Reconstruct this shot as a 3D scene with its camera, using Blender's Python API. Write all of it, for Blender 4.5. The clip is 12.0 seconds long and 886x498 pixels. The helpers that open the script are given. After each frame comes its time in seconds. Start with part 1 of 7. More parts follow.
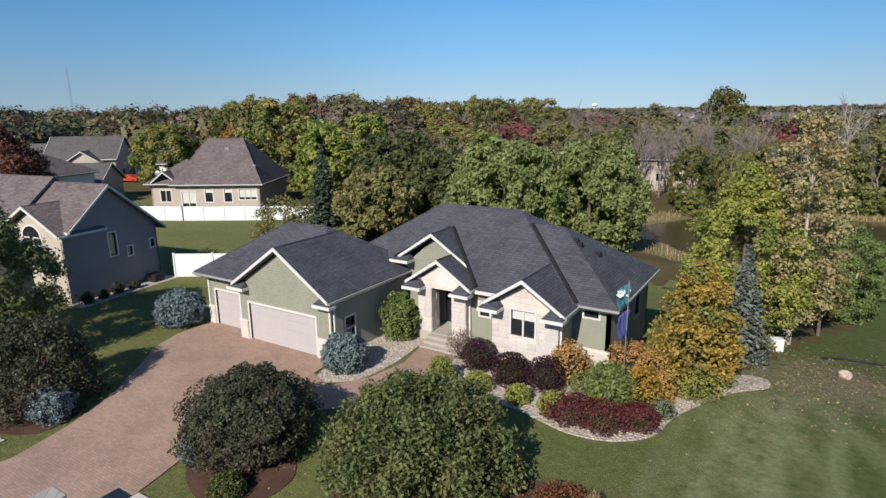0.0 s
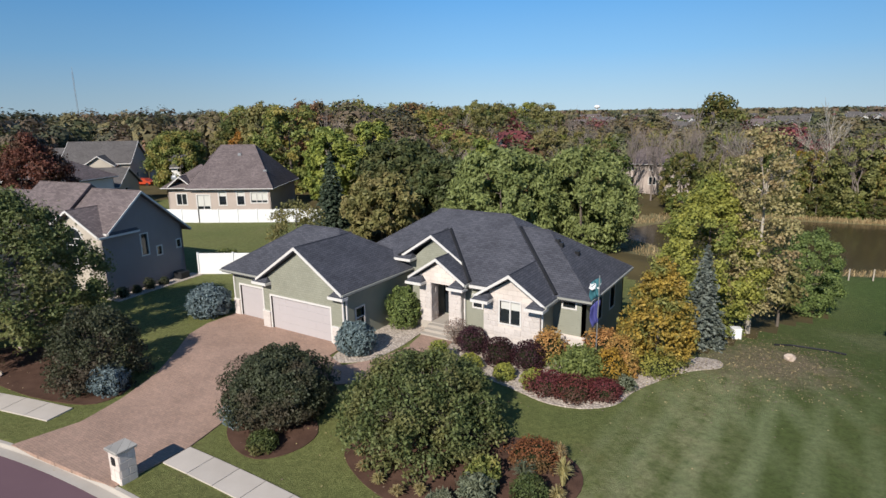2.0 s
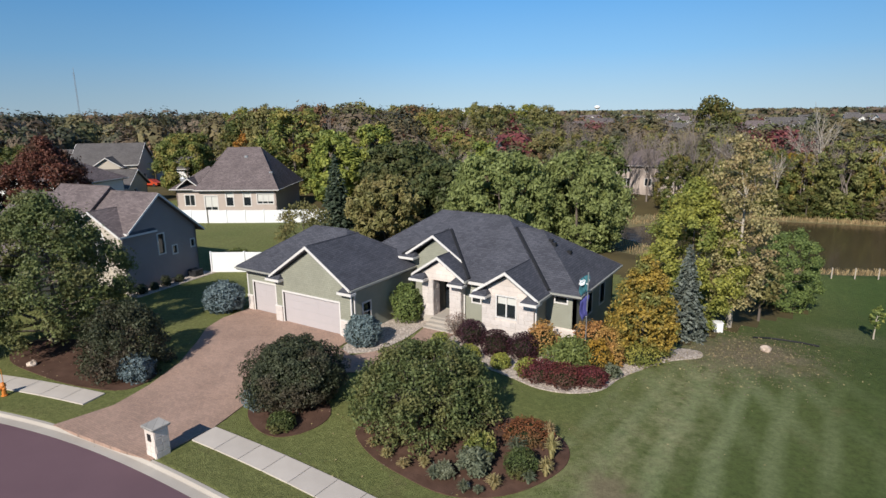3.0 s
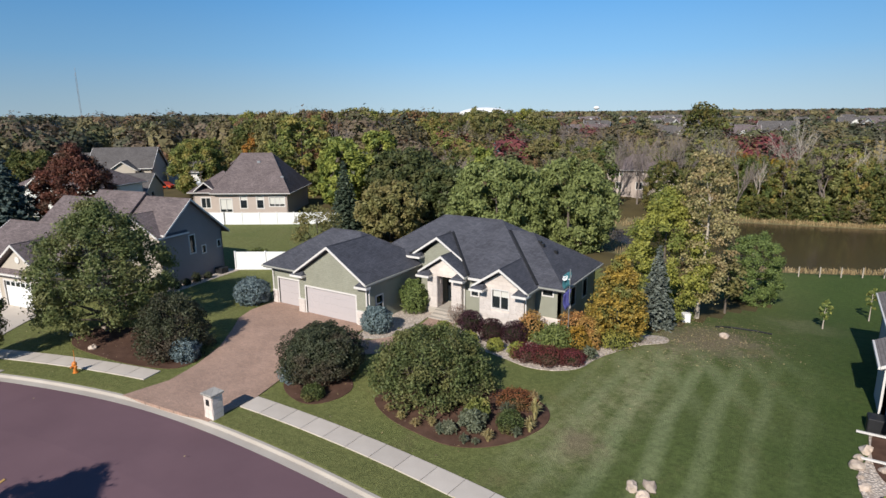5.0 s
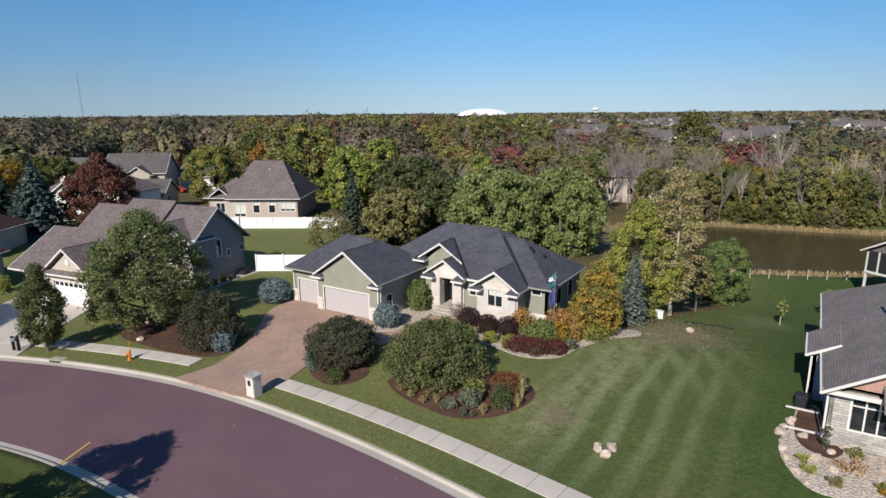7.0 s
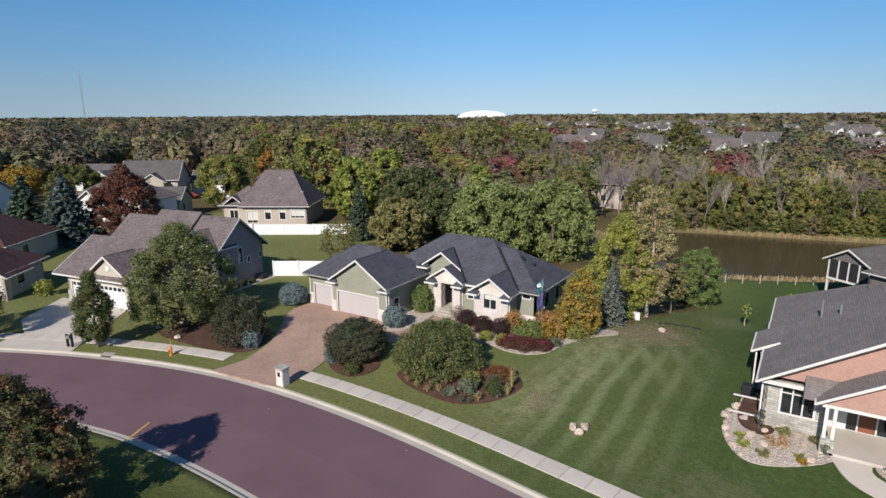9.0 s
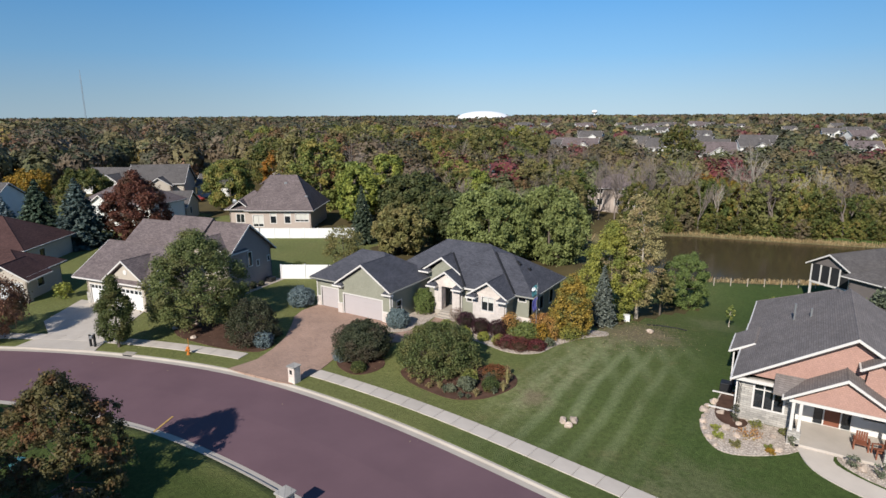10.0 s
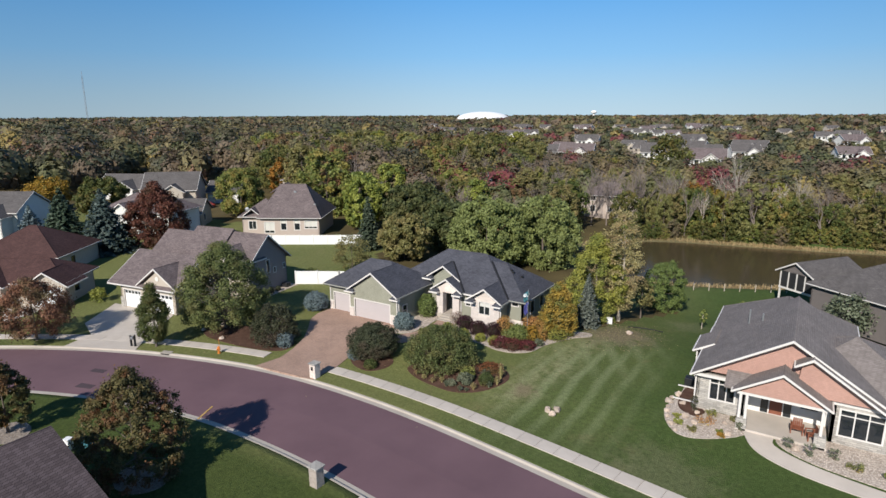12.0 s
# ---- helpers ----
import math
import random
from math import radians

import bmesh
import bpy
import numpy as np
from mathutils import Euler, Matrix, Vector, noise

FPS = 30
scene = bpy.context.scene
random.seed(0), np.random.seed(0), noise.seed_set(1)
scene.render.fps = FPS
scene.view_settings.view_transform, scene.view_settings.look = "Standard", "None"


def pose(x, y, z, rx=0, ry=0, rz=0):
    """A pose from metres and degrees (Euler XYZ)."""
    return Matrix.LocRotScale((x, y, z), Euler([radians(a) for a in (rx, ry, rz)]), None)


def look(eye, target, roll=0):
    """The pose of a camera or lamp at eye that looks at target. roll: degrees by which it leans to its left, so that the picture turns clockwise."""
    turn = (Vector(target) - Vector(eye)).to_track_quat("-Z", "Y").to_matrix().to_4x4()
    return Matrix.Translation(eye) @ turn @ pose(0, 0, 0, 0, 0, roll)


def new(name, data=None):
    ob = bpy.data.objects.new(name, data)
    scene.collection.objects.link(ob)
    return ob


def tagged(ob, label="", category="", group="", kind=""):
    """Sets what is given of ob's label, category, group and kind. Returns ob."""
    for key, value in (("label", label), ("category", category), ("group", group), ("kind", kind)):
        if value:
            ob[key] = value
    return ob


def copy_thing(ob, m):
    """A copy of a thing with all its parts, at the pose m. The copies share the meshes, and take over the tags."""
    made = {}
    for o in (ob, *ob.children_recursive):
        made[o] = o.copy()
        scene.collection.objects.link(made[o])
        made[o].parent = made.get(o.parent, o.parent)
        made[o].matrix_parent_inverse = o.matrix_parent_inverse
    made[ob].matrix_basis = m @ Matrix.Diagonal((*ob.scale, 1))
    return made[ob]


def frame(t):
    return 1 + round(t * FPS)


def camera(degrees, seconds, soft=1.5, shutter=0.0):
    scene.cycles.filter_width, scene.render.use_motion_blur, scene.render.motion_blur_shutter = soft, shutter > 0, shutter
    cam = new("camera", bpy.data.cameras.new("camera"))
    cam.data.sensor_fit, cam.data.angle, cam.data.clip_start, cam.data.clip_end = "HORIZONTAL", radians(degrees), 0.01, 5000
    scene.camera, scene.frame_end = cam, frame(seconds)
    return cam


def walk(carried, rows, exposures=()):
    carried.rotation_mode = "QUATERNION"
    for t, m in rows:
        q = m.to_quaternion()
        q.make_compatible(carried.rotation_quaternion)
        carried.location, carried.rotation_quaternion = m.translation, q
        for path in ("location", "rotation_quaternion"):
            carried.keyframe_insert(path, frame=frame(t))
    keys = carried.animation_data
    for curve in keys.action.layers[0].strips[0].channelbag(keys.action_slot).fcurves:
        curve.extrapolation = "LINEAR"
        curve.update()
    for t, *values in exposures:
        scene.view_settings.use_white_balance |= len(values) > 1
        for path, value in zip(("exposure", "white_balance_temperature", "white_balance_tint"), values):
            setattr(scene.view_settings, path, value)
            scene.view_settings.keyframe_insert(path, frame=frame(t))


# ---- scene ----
cam = camera(74.3, 12.0)
# t, x, y, z, yaw, pitch, lean to the left
PATH = [
    (0.0, 19.326, -20.103, 12.11, 32.056, -13.306, -0.717),
    (0.5, 19.94, -20.849, 12.328, 32.161, -13.252, -0.734),
    (1.0, 20.557, -21.684, 12.547, 32.238, -13.214, -0.744),
    (1.5, 21.178, -22.596, 12.771, 32.292, -13.189, -0.747),
    (2.0, 21.805, -23.574, 13.004, 32.327, -13.173, -0.743),
    (2.5, 22.437, -24.609, 13.25, 32.345, -13.165, -0.734),
    (3.0, 23.078, -25.69, 13.513, 32.35, -13.161, -0.719),
    (4.0, 24.385, -27.96, 14.099, 32.335, -13.161, -0.676),
    (5.0, 25.73, -30.328, 14.78, 32.299, -13.16, -0.619),
    (5.5, 26.417, -31.535, 15.16, 32.278, -13.156, -0.587),
    (6.0, 27.115, -32.753, 15.568, 32.258, -13.15, -0.553),
    (6.5, 27.824, -33.977, 16.004, 32.239, -13.142, -0.519),
    (7.0, 28.542, -35.206, 16.469, 32.222, -13.13, -0.484),
    (8.0, 30.008, -37.675, 17.48, 32.197, -13.101, -0.415),
    (9.0, 31.508, -40.161, 18.593, 32.182, -13.07, -0.352),
    (9.5, 32.268, -41.415, 19.184, 32.177, -13.057, -0.324),
    (10.0, 33.035, -42.68, 19.795, 32.173, -13.049, -0.3),
    (10.5, 33.805, -43.96, 20.422, 32.168, -13.046, -0.279),
    (11.0, 34.579, -45.261, 21.063, 32.16, -13.053, -0.263),
    (11.5, 35.355, -46.589, 21.713, 32.148, -13.071, -0.252),
    (12.0, 36.13, -47.95, 22.37, 32.129, -13.104, -0.247),
]
walk(cam, [(t, pose(x, y, z, 90 + pitch, 0, yaw) @ pose(0, 0, 0, 0, 0, lean)) for t, x, y, z, yaw, pitch, lean in PATH])

# ---- light ----
SUN_ELEV, SUN_AZ = 34.0, 5.0  # degrees; shadows fall along +y, a little towards -x
world = bpy.data.worlds.new("world")
scene.world = world
world.use_nodes = True
wn = world.node_tree.nodes
sky = wn.new("ShaderNodeTexSky")
sky.sky_type = "NISHITA"
sky.sun_disc = False
sky.sun_elevation = radians(SUN_ELEV)
sky.sun_rotation = radians(180 - SUN_AZ)
sky.altitude, sky.air_density, sky.dust_density, sky.ozone_density = 300, 1.0, 0.2, 3.0
wl = world.node_tree.links
wn["Background"].inputs["Strength"].default_value = 0.10
# the clear autumn sky: the model above, cooled by a smooth fall of blue from the zenith to the pale horizon
sep = wn.new("ShaderNodeSeparateXYZ")
up = wn.new("ShaderNodeTexCoord")
wl.new(up.outputs["Generated"], sep.inputs[0])
ramp = wn.new("ShaderNodeValToRGB")
wl.new(sep.outputs[2], ramp.inputs[0])
ramp.color_ramp.elements[0].position, ramp.color_ramp.elements[0].color = 0.0, (4.0, 5.7, 7.0, 1)
ramp.color_ramp.elements[1].position, ramp.color_ramp.elements[1].color = 1.0, (0.35, 1.0, 2.5, 1)
for p, c in ((0.03, (3.4, 5.35, 7.1, 1)), (0.09, (2.1, 4.65, 7.7, 1)), (0.18, (1.1, 3.6, 7.4, 1)), (0.42, (0.55, 1.6, 3.8, 1))):
    e = ramp.color_ramp.elements.new(p)
    e.color = c
blend = wn.new("ShaderNodeMix")
blend.data_type = "RGBA"
blend.inputs[0].default_value = 0.93
wl.new(sky.outputs[0], blend.inputs[6]), wl.new(ramp.outputs[0], blend.inputs[7])
# a clear sky is deepest at right angles to the sun
side = wn.new("ShaderNodeMapRange")
side.interpolation_type = "SMOOTHSTEP"
side.inputs["From Min"].default_value, side.inputs["From Max"].default_value = -1.0, -0.45
side.inputs["To Min"].default_value, side.inputs["To Max"].default_value = 0.78, 1.15
wl.new(sep.outputs[0], side.inputs["Value"])
east_side = wn.new("ShaderNodeMapRange")
east_side.interpolation_type = "SMOOTHSTEP"
east_side.inputs["From Min"].default_value, east_side.inputs["From Max"].default_value = -0.3, 0.2
east_side.inputs["To Min"].default_value, east_side.inputs["To Max"].default_value = 1.0, 0.87
wl.new(sep.outputs[0], east_side.inputs["Value"])
both = wn.new("ShaderNodeMath")
both.operation = "MULTIPLY"
wl.new(side.outputs[0], both.inputs[0]), wl.new(east_side.outputs[0], both.inputs[1])
deep = wn.new("ShaderNodeVectorMath")
deep.operation = "SCALE"
wl.new(blend.outputs[2], deep.inputs[0]), wl.new(both.outputs[0], deep.inputs["Scale"])
wl.new(deep.outputs[0], wn["Background"].inputs["Color"])
sun_data = bpy.data.lights.new("sun", "SUN")
sun_data.energy, sun_data.angle, sun_data.color = 5.7, radians(0.53), (1.0, 0.94, 0.85)
sun = new("sun", sun_data)
sa, ca = math.sin(radians(SUN_AZ)), math.cos(radians(SUN_AZ))
sun.matrix_world = look((60 * sa, -60 * ca, 60 * math.tan(radians(SUN_ELEV))), (0, 0, 0))
scene.view_settings.exposure = 0.0


# ---- materials ----
def shader(name):
    m = bpy.data.materials.new(name)
    m.use_nodes = True
    return m, m.node_tree.nodes, m.node_tree.links, m.node_tree.nodes["Principled BSDF"]


def math_node(n, l, op, a, b=None):
    x = n.new("ShaderNodeMath")
    x.operation = op
    for i, v in enumerate((a, b)):
        if v is None:
            continue
        if isinstance(v, (int, float)):
            x.inputs[i].default_value = v
        else:
            l.new(v, x.inputs[i])
    return x.outputs[0]


def mix_colour(n, l, fac, a, b, blend="MIX"):
    x = n.new("ShaderNodeMix")
    x.data_type, x.blend_type = "RGBA", blend
    for i, v in ((0, fac), (6, a), (7, b)):
        if isinstance(v, (int, float)):
            x.inputs[i].default_value = v
        elif isinstance(v, tuple):
            x.inputs[i].default_value = (*v, 1)
        else:
            l.new(v, x.inputs[i])
    return x.outputs[2]


def noise_node(n, l, vec, scale, detail=4, rough=0.6):
    x = n.new("ShaderNodeTexNoise")
    x.inputs["Scale"].default_value, x.inputs["Detail"].default_value = scale, detail
    x.inputs["Roughness"].default_value = rough
    l.new(vec, x.inputs["Vector"])
    return x.outputs["Fac"]


def stretch(n, l, fac, lo, hi):
    x = n.new("ShaderNodeMapRange")
    x.inputs["From Min"].default_value, x.inputs["From Max"].default_value = lo, hi
    l.new(fac, x.inputs["Value"])
    return x.outputs["Result"]


def coords(n):
    return n.new("ShaderNodeTexCoord").outputs["Object"]


def bump(n, l, bsdf, height, strength, distance):
    x = n.new("ShaderNodeBump")
    x.inputs["Strength"].default_value, x.inputs["Distance"].default_value = strength, distance
    l.new(height, x.inputs["Height"])
    l.new(x.outputs[0], bsdf.inputs["Normal"])


def plain(name, a, b, scale=0.6, fine=12.0, rough=0.7, relief=0.01, metal=0.0, spec=0.3, spread=0.0):
    """A surface whose colour wanders between a and b at two scales, with fine relief. spread: how far each object differs."""
    m, n, l, bsdf = shader(name)
    v = coords(n)
    big = stretch(n, l, noise_node(n, l, v, scale), 0.3, 0.7)
    small = noise_node(n, l, v, fine, 5)
    f = math_node(n, l, "ADD", math_node(n, l, "MULTIPLY", big, 0.6), math_node(n, l, "MULTIPLY", small, 0.4))
    c = mix_colour(n, l, f, a, b)
    if spread:
        o = n.new("ShaderNodeObjectInfo").outputs["Random"]
        h = n.new("ShaderNodeHueSaturation")
        l.new(c, h.inputs["Color"])
        l.new(stretch_to(n, l, o, 1 - spread, 1 + spread), h.inputs["Value"])
        c = h.outputs[0]
    l.new(c, bsdf.inputs["Base Color"])
    bsdf.inputs["Roughness"].default_value, bsdf.inputs["Metallic"].default_value = rough, metal
    bsdf.inputs["Specular IOR Level"].default_value = spec
    if relief:
        bump(n, l, bsdf, small, 0.5, relief)
    return m


def stretch_to(n, l, fac, lo, hi):
    x = n.new("ShaderNodeMapRange")
    x.inputs["To Min"].default_value, x.inputs["To Max"].default_value = lo, hi
    l.new(fac, x.inputs["Value"])
    return x.outputs["Result"]


def coursed(name, a, b, joint, width, height, gap=0.006, rough=0.85, depth=0.01, slope=1.0, flat=False, spec=0.2, stain=0.25):
    """Rows of pieces: shingles, small pavers, siding shakes. slope: height gained per metre along the surface."""
    m, n, l, bsdf = shader(name)
    v = coords(n)
    s = n.new("ShaderNodeSeparateXYZ")
    l.new(v, s.inputs[0])
    c = n.new("ShaderNodeCombineXYZ")
    if flat:
        l.new(s.outputs[0], c.inputs[0]), l.new(s.outputs[1], c.inputs[1])
    else:
        l.new(math_node(n, l, "ADD", s.outputs[0], s.outputs[1]), c.inputs[0])
        l.new(math_node(n, l, "MULTIPLY", s.outputs[2], 1 / slope), c.inputs[1])
    br = n.new("ShaderNodeTexBrick")
    br.inputs["Scale"].default_value = 1.0
    br.inputs["Brick Width"].default_value, br.inputs["Row Height"].default_value = width, height
    br.inputs["Mortar Size"].default_value, br.inputs["Mortar Smooth"].default_value = gap, 0.2
    br.inputs["Color1"].default_value, br.inputs["Color2"].default_value = (*a, 1), (*b, 1)
    br.inputs["Mortar"].default_value = (*joint, 1)
    l.new(c.outputs[0], br.inputs["Vector"])
    big = stretch(n, l, noise_node(n, l, v, 0.5, 5), 0.3, 0.7)
    fine = noise_node(n, l, v, 25, 4)
    shade = math_node(n, l, "ADD", math_node(n, l, "MULTIPLY", big, stain), 1 - stain / 2 - 0.1)
    shade = math_node(n, l, "ADD", shade, math_node(n, l, "MULTIPLY", fine, 0.2))
    col = mix_colour(n, l, 1.0, br.outputs["Color"], shade, "MULTIPLY")
    l.new(col, bsdf.inputs["Base Color"])
    bsdf.inputs["Roughness"].default_value, bsdf.inputs["Specular IOR Level"].default_value = rough, spec
    h = math_node(n, l, "SUBTRACT", math_node(n, l, "MULTIPLY", fine, 0.4), br.outputs["Fac"])
    bump(n, l, bsdf, h, 0.7, depth)
    return m


def lapped(name, a, b, step=0.13, rough=0.6):
    """Horizontal lap siding: each board leans out towards its lower edge."""
    m, n, l, bsdf = shader(name)
    v = coords(n)
    s = n.new("ShaderNodeSeparateXYZ")
    l.new(v, s.inputs[0])
    f = math_node(n, l, "FRACT", math_node(n, l, "DIVIDE", s.outputs[2], step))
    big = stretch(n, l, noise_node(n, l, v, 0.7), 0.3, 0.7)
    fine = noise_node(n, l, v, 20)
    c = mix_colour(n, l, math_node(n, l, "ADD", math_node(n, l, "MULTIPLY", big, 0.6), math_node(n, l, "MULTIPLY", fine, 0.4)), a, b)
    l.new(c, bsdf.inputs["Base Color"])
    bsdf.inputs["Roughness"].default_value, bsdf.inputs["Specular IOR Level"].default_value = rough, 0.3
    bump(n, l, bsdf, math_node(n, l, "SUBTRACT", 1.0, f), 1.0, 0.02)
    return m


def leafy(name, a, b, c=None, patch=0.5, through_light=0.3, vary=0.085):
    """Leaves: each differs a little, whole boughs differ by patches, and light shines through."""
    m, n, l, bsdf = shader(name)
    g = n.new("ShaderNodeNewGeometry").outputs["Random Per Island"]
    col = mix_colour(n, l, g, a, b)
    if c:
        v = coords(n)
        p = stretch(n, l, noise_node(n, l, v, patch, 2), 0.48, 0.62)
        col = mix_colour(n, l, p, col, c)
    h = n.new("ShaderNodeHueSaturation")
    o = n.new("ShaderNodeObjectInfo").outputs["Random"]
    l.new(stretch_to(n, l, o, 0.5 - vary * 0.25, 0.5 + vary * 0.25), h.inputs["Hue"])
    l.new(stretch_to(n, l, g, 1 - vary * 2.5, 1 + vary * 2.5), h.inputs["Value"])
    l.new(col, h.inputs["Color"])
    col = h.outputs[0]
    l.new(col, bsdf.inputs["Base Color"])
    bsdf.inputs["Roughness"].default_value, bsdf.inputs["Specular IOR Level"].default_value = 0.55, 0.25
    t = n.new("ShaderNodeBsdfTranslucent")
    l.new(col, t.inputs[0])
    mx = n.new("ShaderNodeMixShader")
    mx.inputs[0].default_value = through_light
    l.new(bsdf.outputs[0], mx.inputs[1]), l.new(t.outputs[0], mx.inputs[2])
    l.new(mx.outputs[0], n["Material Output"].inputs[0])
    return m


def grass_material():
    m, n, l, bsdf = shader("grass")
    v = coords(n)
    s = n.new("ShaderNodeSeparateXYZ")
    l.new(v, s.inputs[0])
    big = stretch(n, l, noise_node(n, l, v, 0.12, 5), 0.35, 0.68)
    mid = stretch(n, l, noise_node(n, l, v, 1.4, 8, 0.8), 0.34, 0.66)
    fine = noise_node(n, l, v, 9, 8, 0.85)
    fine = stretch(n, l, fine, 0.3, 0.7)
    c = mix_colour(n, l, fine, (0.085, 0.1, 0.03), (0.27, 0.27, 0.105))
    c = mix_colour(n, l, math_node(n, l, "MULTIPLY", mid, 0.5), c, (0.135, 0.138, 0.048))
    # the side lawn is lusher than the dry grass near the beds
    def ramp(out, lo, hi):
        return stretch(n, l, out, lo, hi)
    edge = math_node(n, l, "ADD", s.outputs[0], math_node(n, l, "MULTIPLY", math_node(n, l, "SUBTRACT", noise_node(n, l, v, 0.25, 3), 0.5), 5.0))
    side_lawn = ramp(edge, 13.5, 19.0)
    c = mix_colour(n, l, math_node(n, l, "MULTIPLY", side_lawn, 0.66), c, (0.064, 0.096, 0.03))
    # the mower's bands, two ways across
    wob = math_node(n, l, "MULTIPLY", noise_node(n, l, v, 0.08, 2), 1.4)
    broken = math_node(n, l, "MULTIPLY", math_node(n, l, "SUBTRACT", noise_node(n, l, v, 2.2, 7, 0.75), 0.5), 1.5)
    bands = None
    for dx, dy, step in ((1.0, -0.03, 1.8), (0.87, 0.49, 2.4)):
        u = math_node(n, l, "ADD", math_node(n, l, "MULTIPLY", s.outputs[0], dx), math_node(n, l, "MULTIPLY", s.outputs[1], dy))
        w = math_node(n, l, "SINE", math_node(n, l, "MULTIPLY", math_node(n, l, "ADD", u, wob), math.pi * 2 / step))
        w = stretch(n, l, math_node(n, l, "ADD", w, broken), -0.3, 1.0)
        if bands is None:
            bands = math_node(n, l, "MULTIPLY", w, stretch_to(n, l, ramp(s.outputs[1], 8.0, 3.0), 0.25, 0.75))
        else:
            w = math_node(n, l, "MULTIPLY", w, stretch_to(n, l, ramp(s.outputs[1], -3.0, 3.0), 0.0, 0.6))
            bands = math_node(n, l, "MAXIMUM", bands, w)
    east = math_node(n, l, "MULTIPLY", math_node(n, l, "MULTIPLY", ramp(edge, 14.5, 18.5), ramp(edge, 29.5, 22.0)), ramp(s.outputs[1], 11.5, 7.5))
    east = math_node(n, l, "MULTIPLY", east, ramp(s.outputs[1], -15.5, -7.0))
    c = mix_colour(n, l, math_node(n, l, "MULTIPLY", math_node(n, l, "MULTIPLY", bands, east), 0.85), c, (0.27, 0.3, 0.155))
    # a dry, worn line between the garden and the side lawn
    line = math_node(n, l, "ABSOLUTE", math_node(n, l, "SUBTRACT", math_node(n, l, "SUBTRACT", edge, math_node(n, l, "MULTIPLY", s.outputs[1], 0.14)), 18.4))
    worn = math_node(n, l, "MULTIPLY", ramp(line, 3.0, 0.2), ramp(noise_node(n, l, v, 1.1, 6, 0.7), 0.36, 0.62))
    worn = math_node(n, l, "MULTIPLY", worn, math_node(n, l, "MULTIPLY", ramp(s.outputs[1], -12.0, -8.0), ramp(s.outputs[1], 12.0, 8.0)))
    c = mix_colour(n, l, math_node(n, l, "MULTIPLY", worn, 0.75), c, (0.3, 0.29, 0.155))
    # worn earth and cuttings by the wood's edge, straw towards the pavement
    for px, py, reach, tint in ((20.8, 10.5, 6.5, (0.23, 0.19, 0.125)), (18.0, -6.7, 2.2, (0.22, 0.18, 0.11)), (30.5, -12.6, 6.0, (0.27, 0.24, 0.14)), (27.0, 20.0, 5.0, (0.2, 0.19, 0.1))):
        dx = math_node(n, l, "SUBTRACT", s.outputs[0], px)
        dy = math_node(n, l, "SUBTRACT", s.outputs[1], py)
        d = math_node(n, l, "SQRT", math_node(n, l, "ADD", math_node(n, l, "MULTIPLY", dx, dx), math_node(n, l, "MULTIPLY", dy, dy)))
        near = stretch_to(n, l, math_node(n, l, "DIVIDE", d, reach), 1.0, 0.0)
        spot = stretch(n, l, math_node(n, l, "ADD", noise_node(n, l, v, 0.9, 8, 0.75), math_node(n, l, "MULTIPLY", near, 0.35)), 0.56, 0.74)
        c = mix_colour(n, l, math_node(n, l, "MULTIPLY", math_node(n, l, "MULTIPLY", spot, near), 1.3), c, tint)
    # dry straw-coloured spots
    dry = stretch(n, l, noise_node(n, l, v, 0.35, 7, 0.75), 0.57, 0.72)
    c = mix_colour(n, l, math_node(n, l, "MULTIPLY", dry, 0.7), c, (0.20, 0.165, 0.08))
    c = mix_colour(n, l, math_node(n, l, "MULTIPLY", big, 0.35), c, (0.085, 0.125, 0.035))
    c = mix_colour(n, l, math_node(n, l, "MULTIPLY", ramp(edge, 24.5, 29.0), 0.6), c, (0.045, 0.082, 0.02))
    # lawns across the road: lusher green, with shade there put into the colour
    lush_shade = stretch(n, l, s.outputs[1], -23.0, -25.5)
    c = mix_colour(n, l, math_node(n, l, "MULTIPLY", lush_shade, 0.7), c, (0.032, 0.06, 0.012))
    grain = stretch_to(n, l, stretch(n, l, noise_node(n, l, v, 3.2, 9, 0.85), 0.32, 0.68), 0.62, 1.42)
    c = mix_colour(n, l, 1.0, c, grain, "MULTIPLY")
    l.new(c, bsdf.inputs["Base Color"])
    bsdf.inputs["Roughness"].default_value, bsdf.inputs["Specular IOR Level"].default_value = 0.9, 0.1
    bump(n, l, bsdf, fine, 0.8, 0.05)
    return m


def glass_material(name="glass", tint=(0.02, 0.025, 0.03)):
    m, n, l, bsdf = shader(name)
    v = coords(n)
    w = noise_node(n, l, v, 1.5, 2)
    l.new(mix_colour(n, l, w, tint, tuple(x * 1.6 for x in tint)), bsdf.inputs["Base Color"])
    bsdf.inputs["Roughness"].default_value = 0.04
    bsdf.inputs["Specular IOR Level"].default_value = 0.6
    bsdf.inputs["Transmission Weight"].default_value = 0.35
    return m


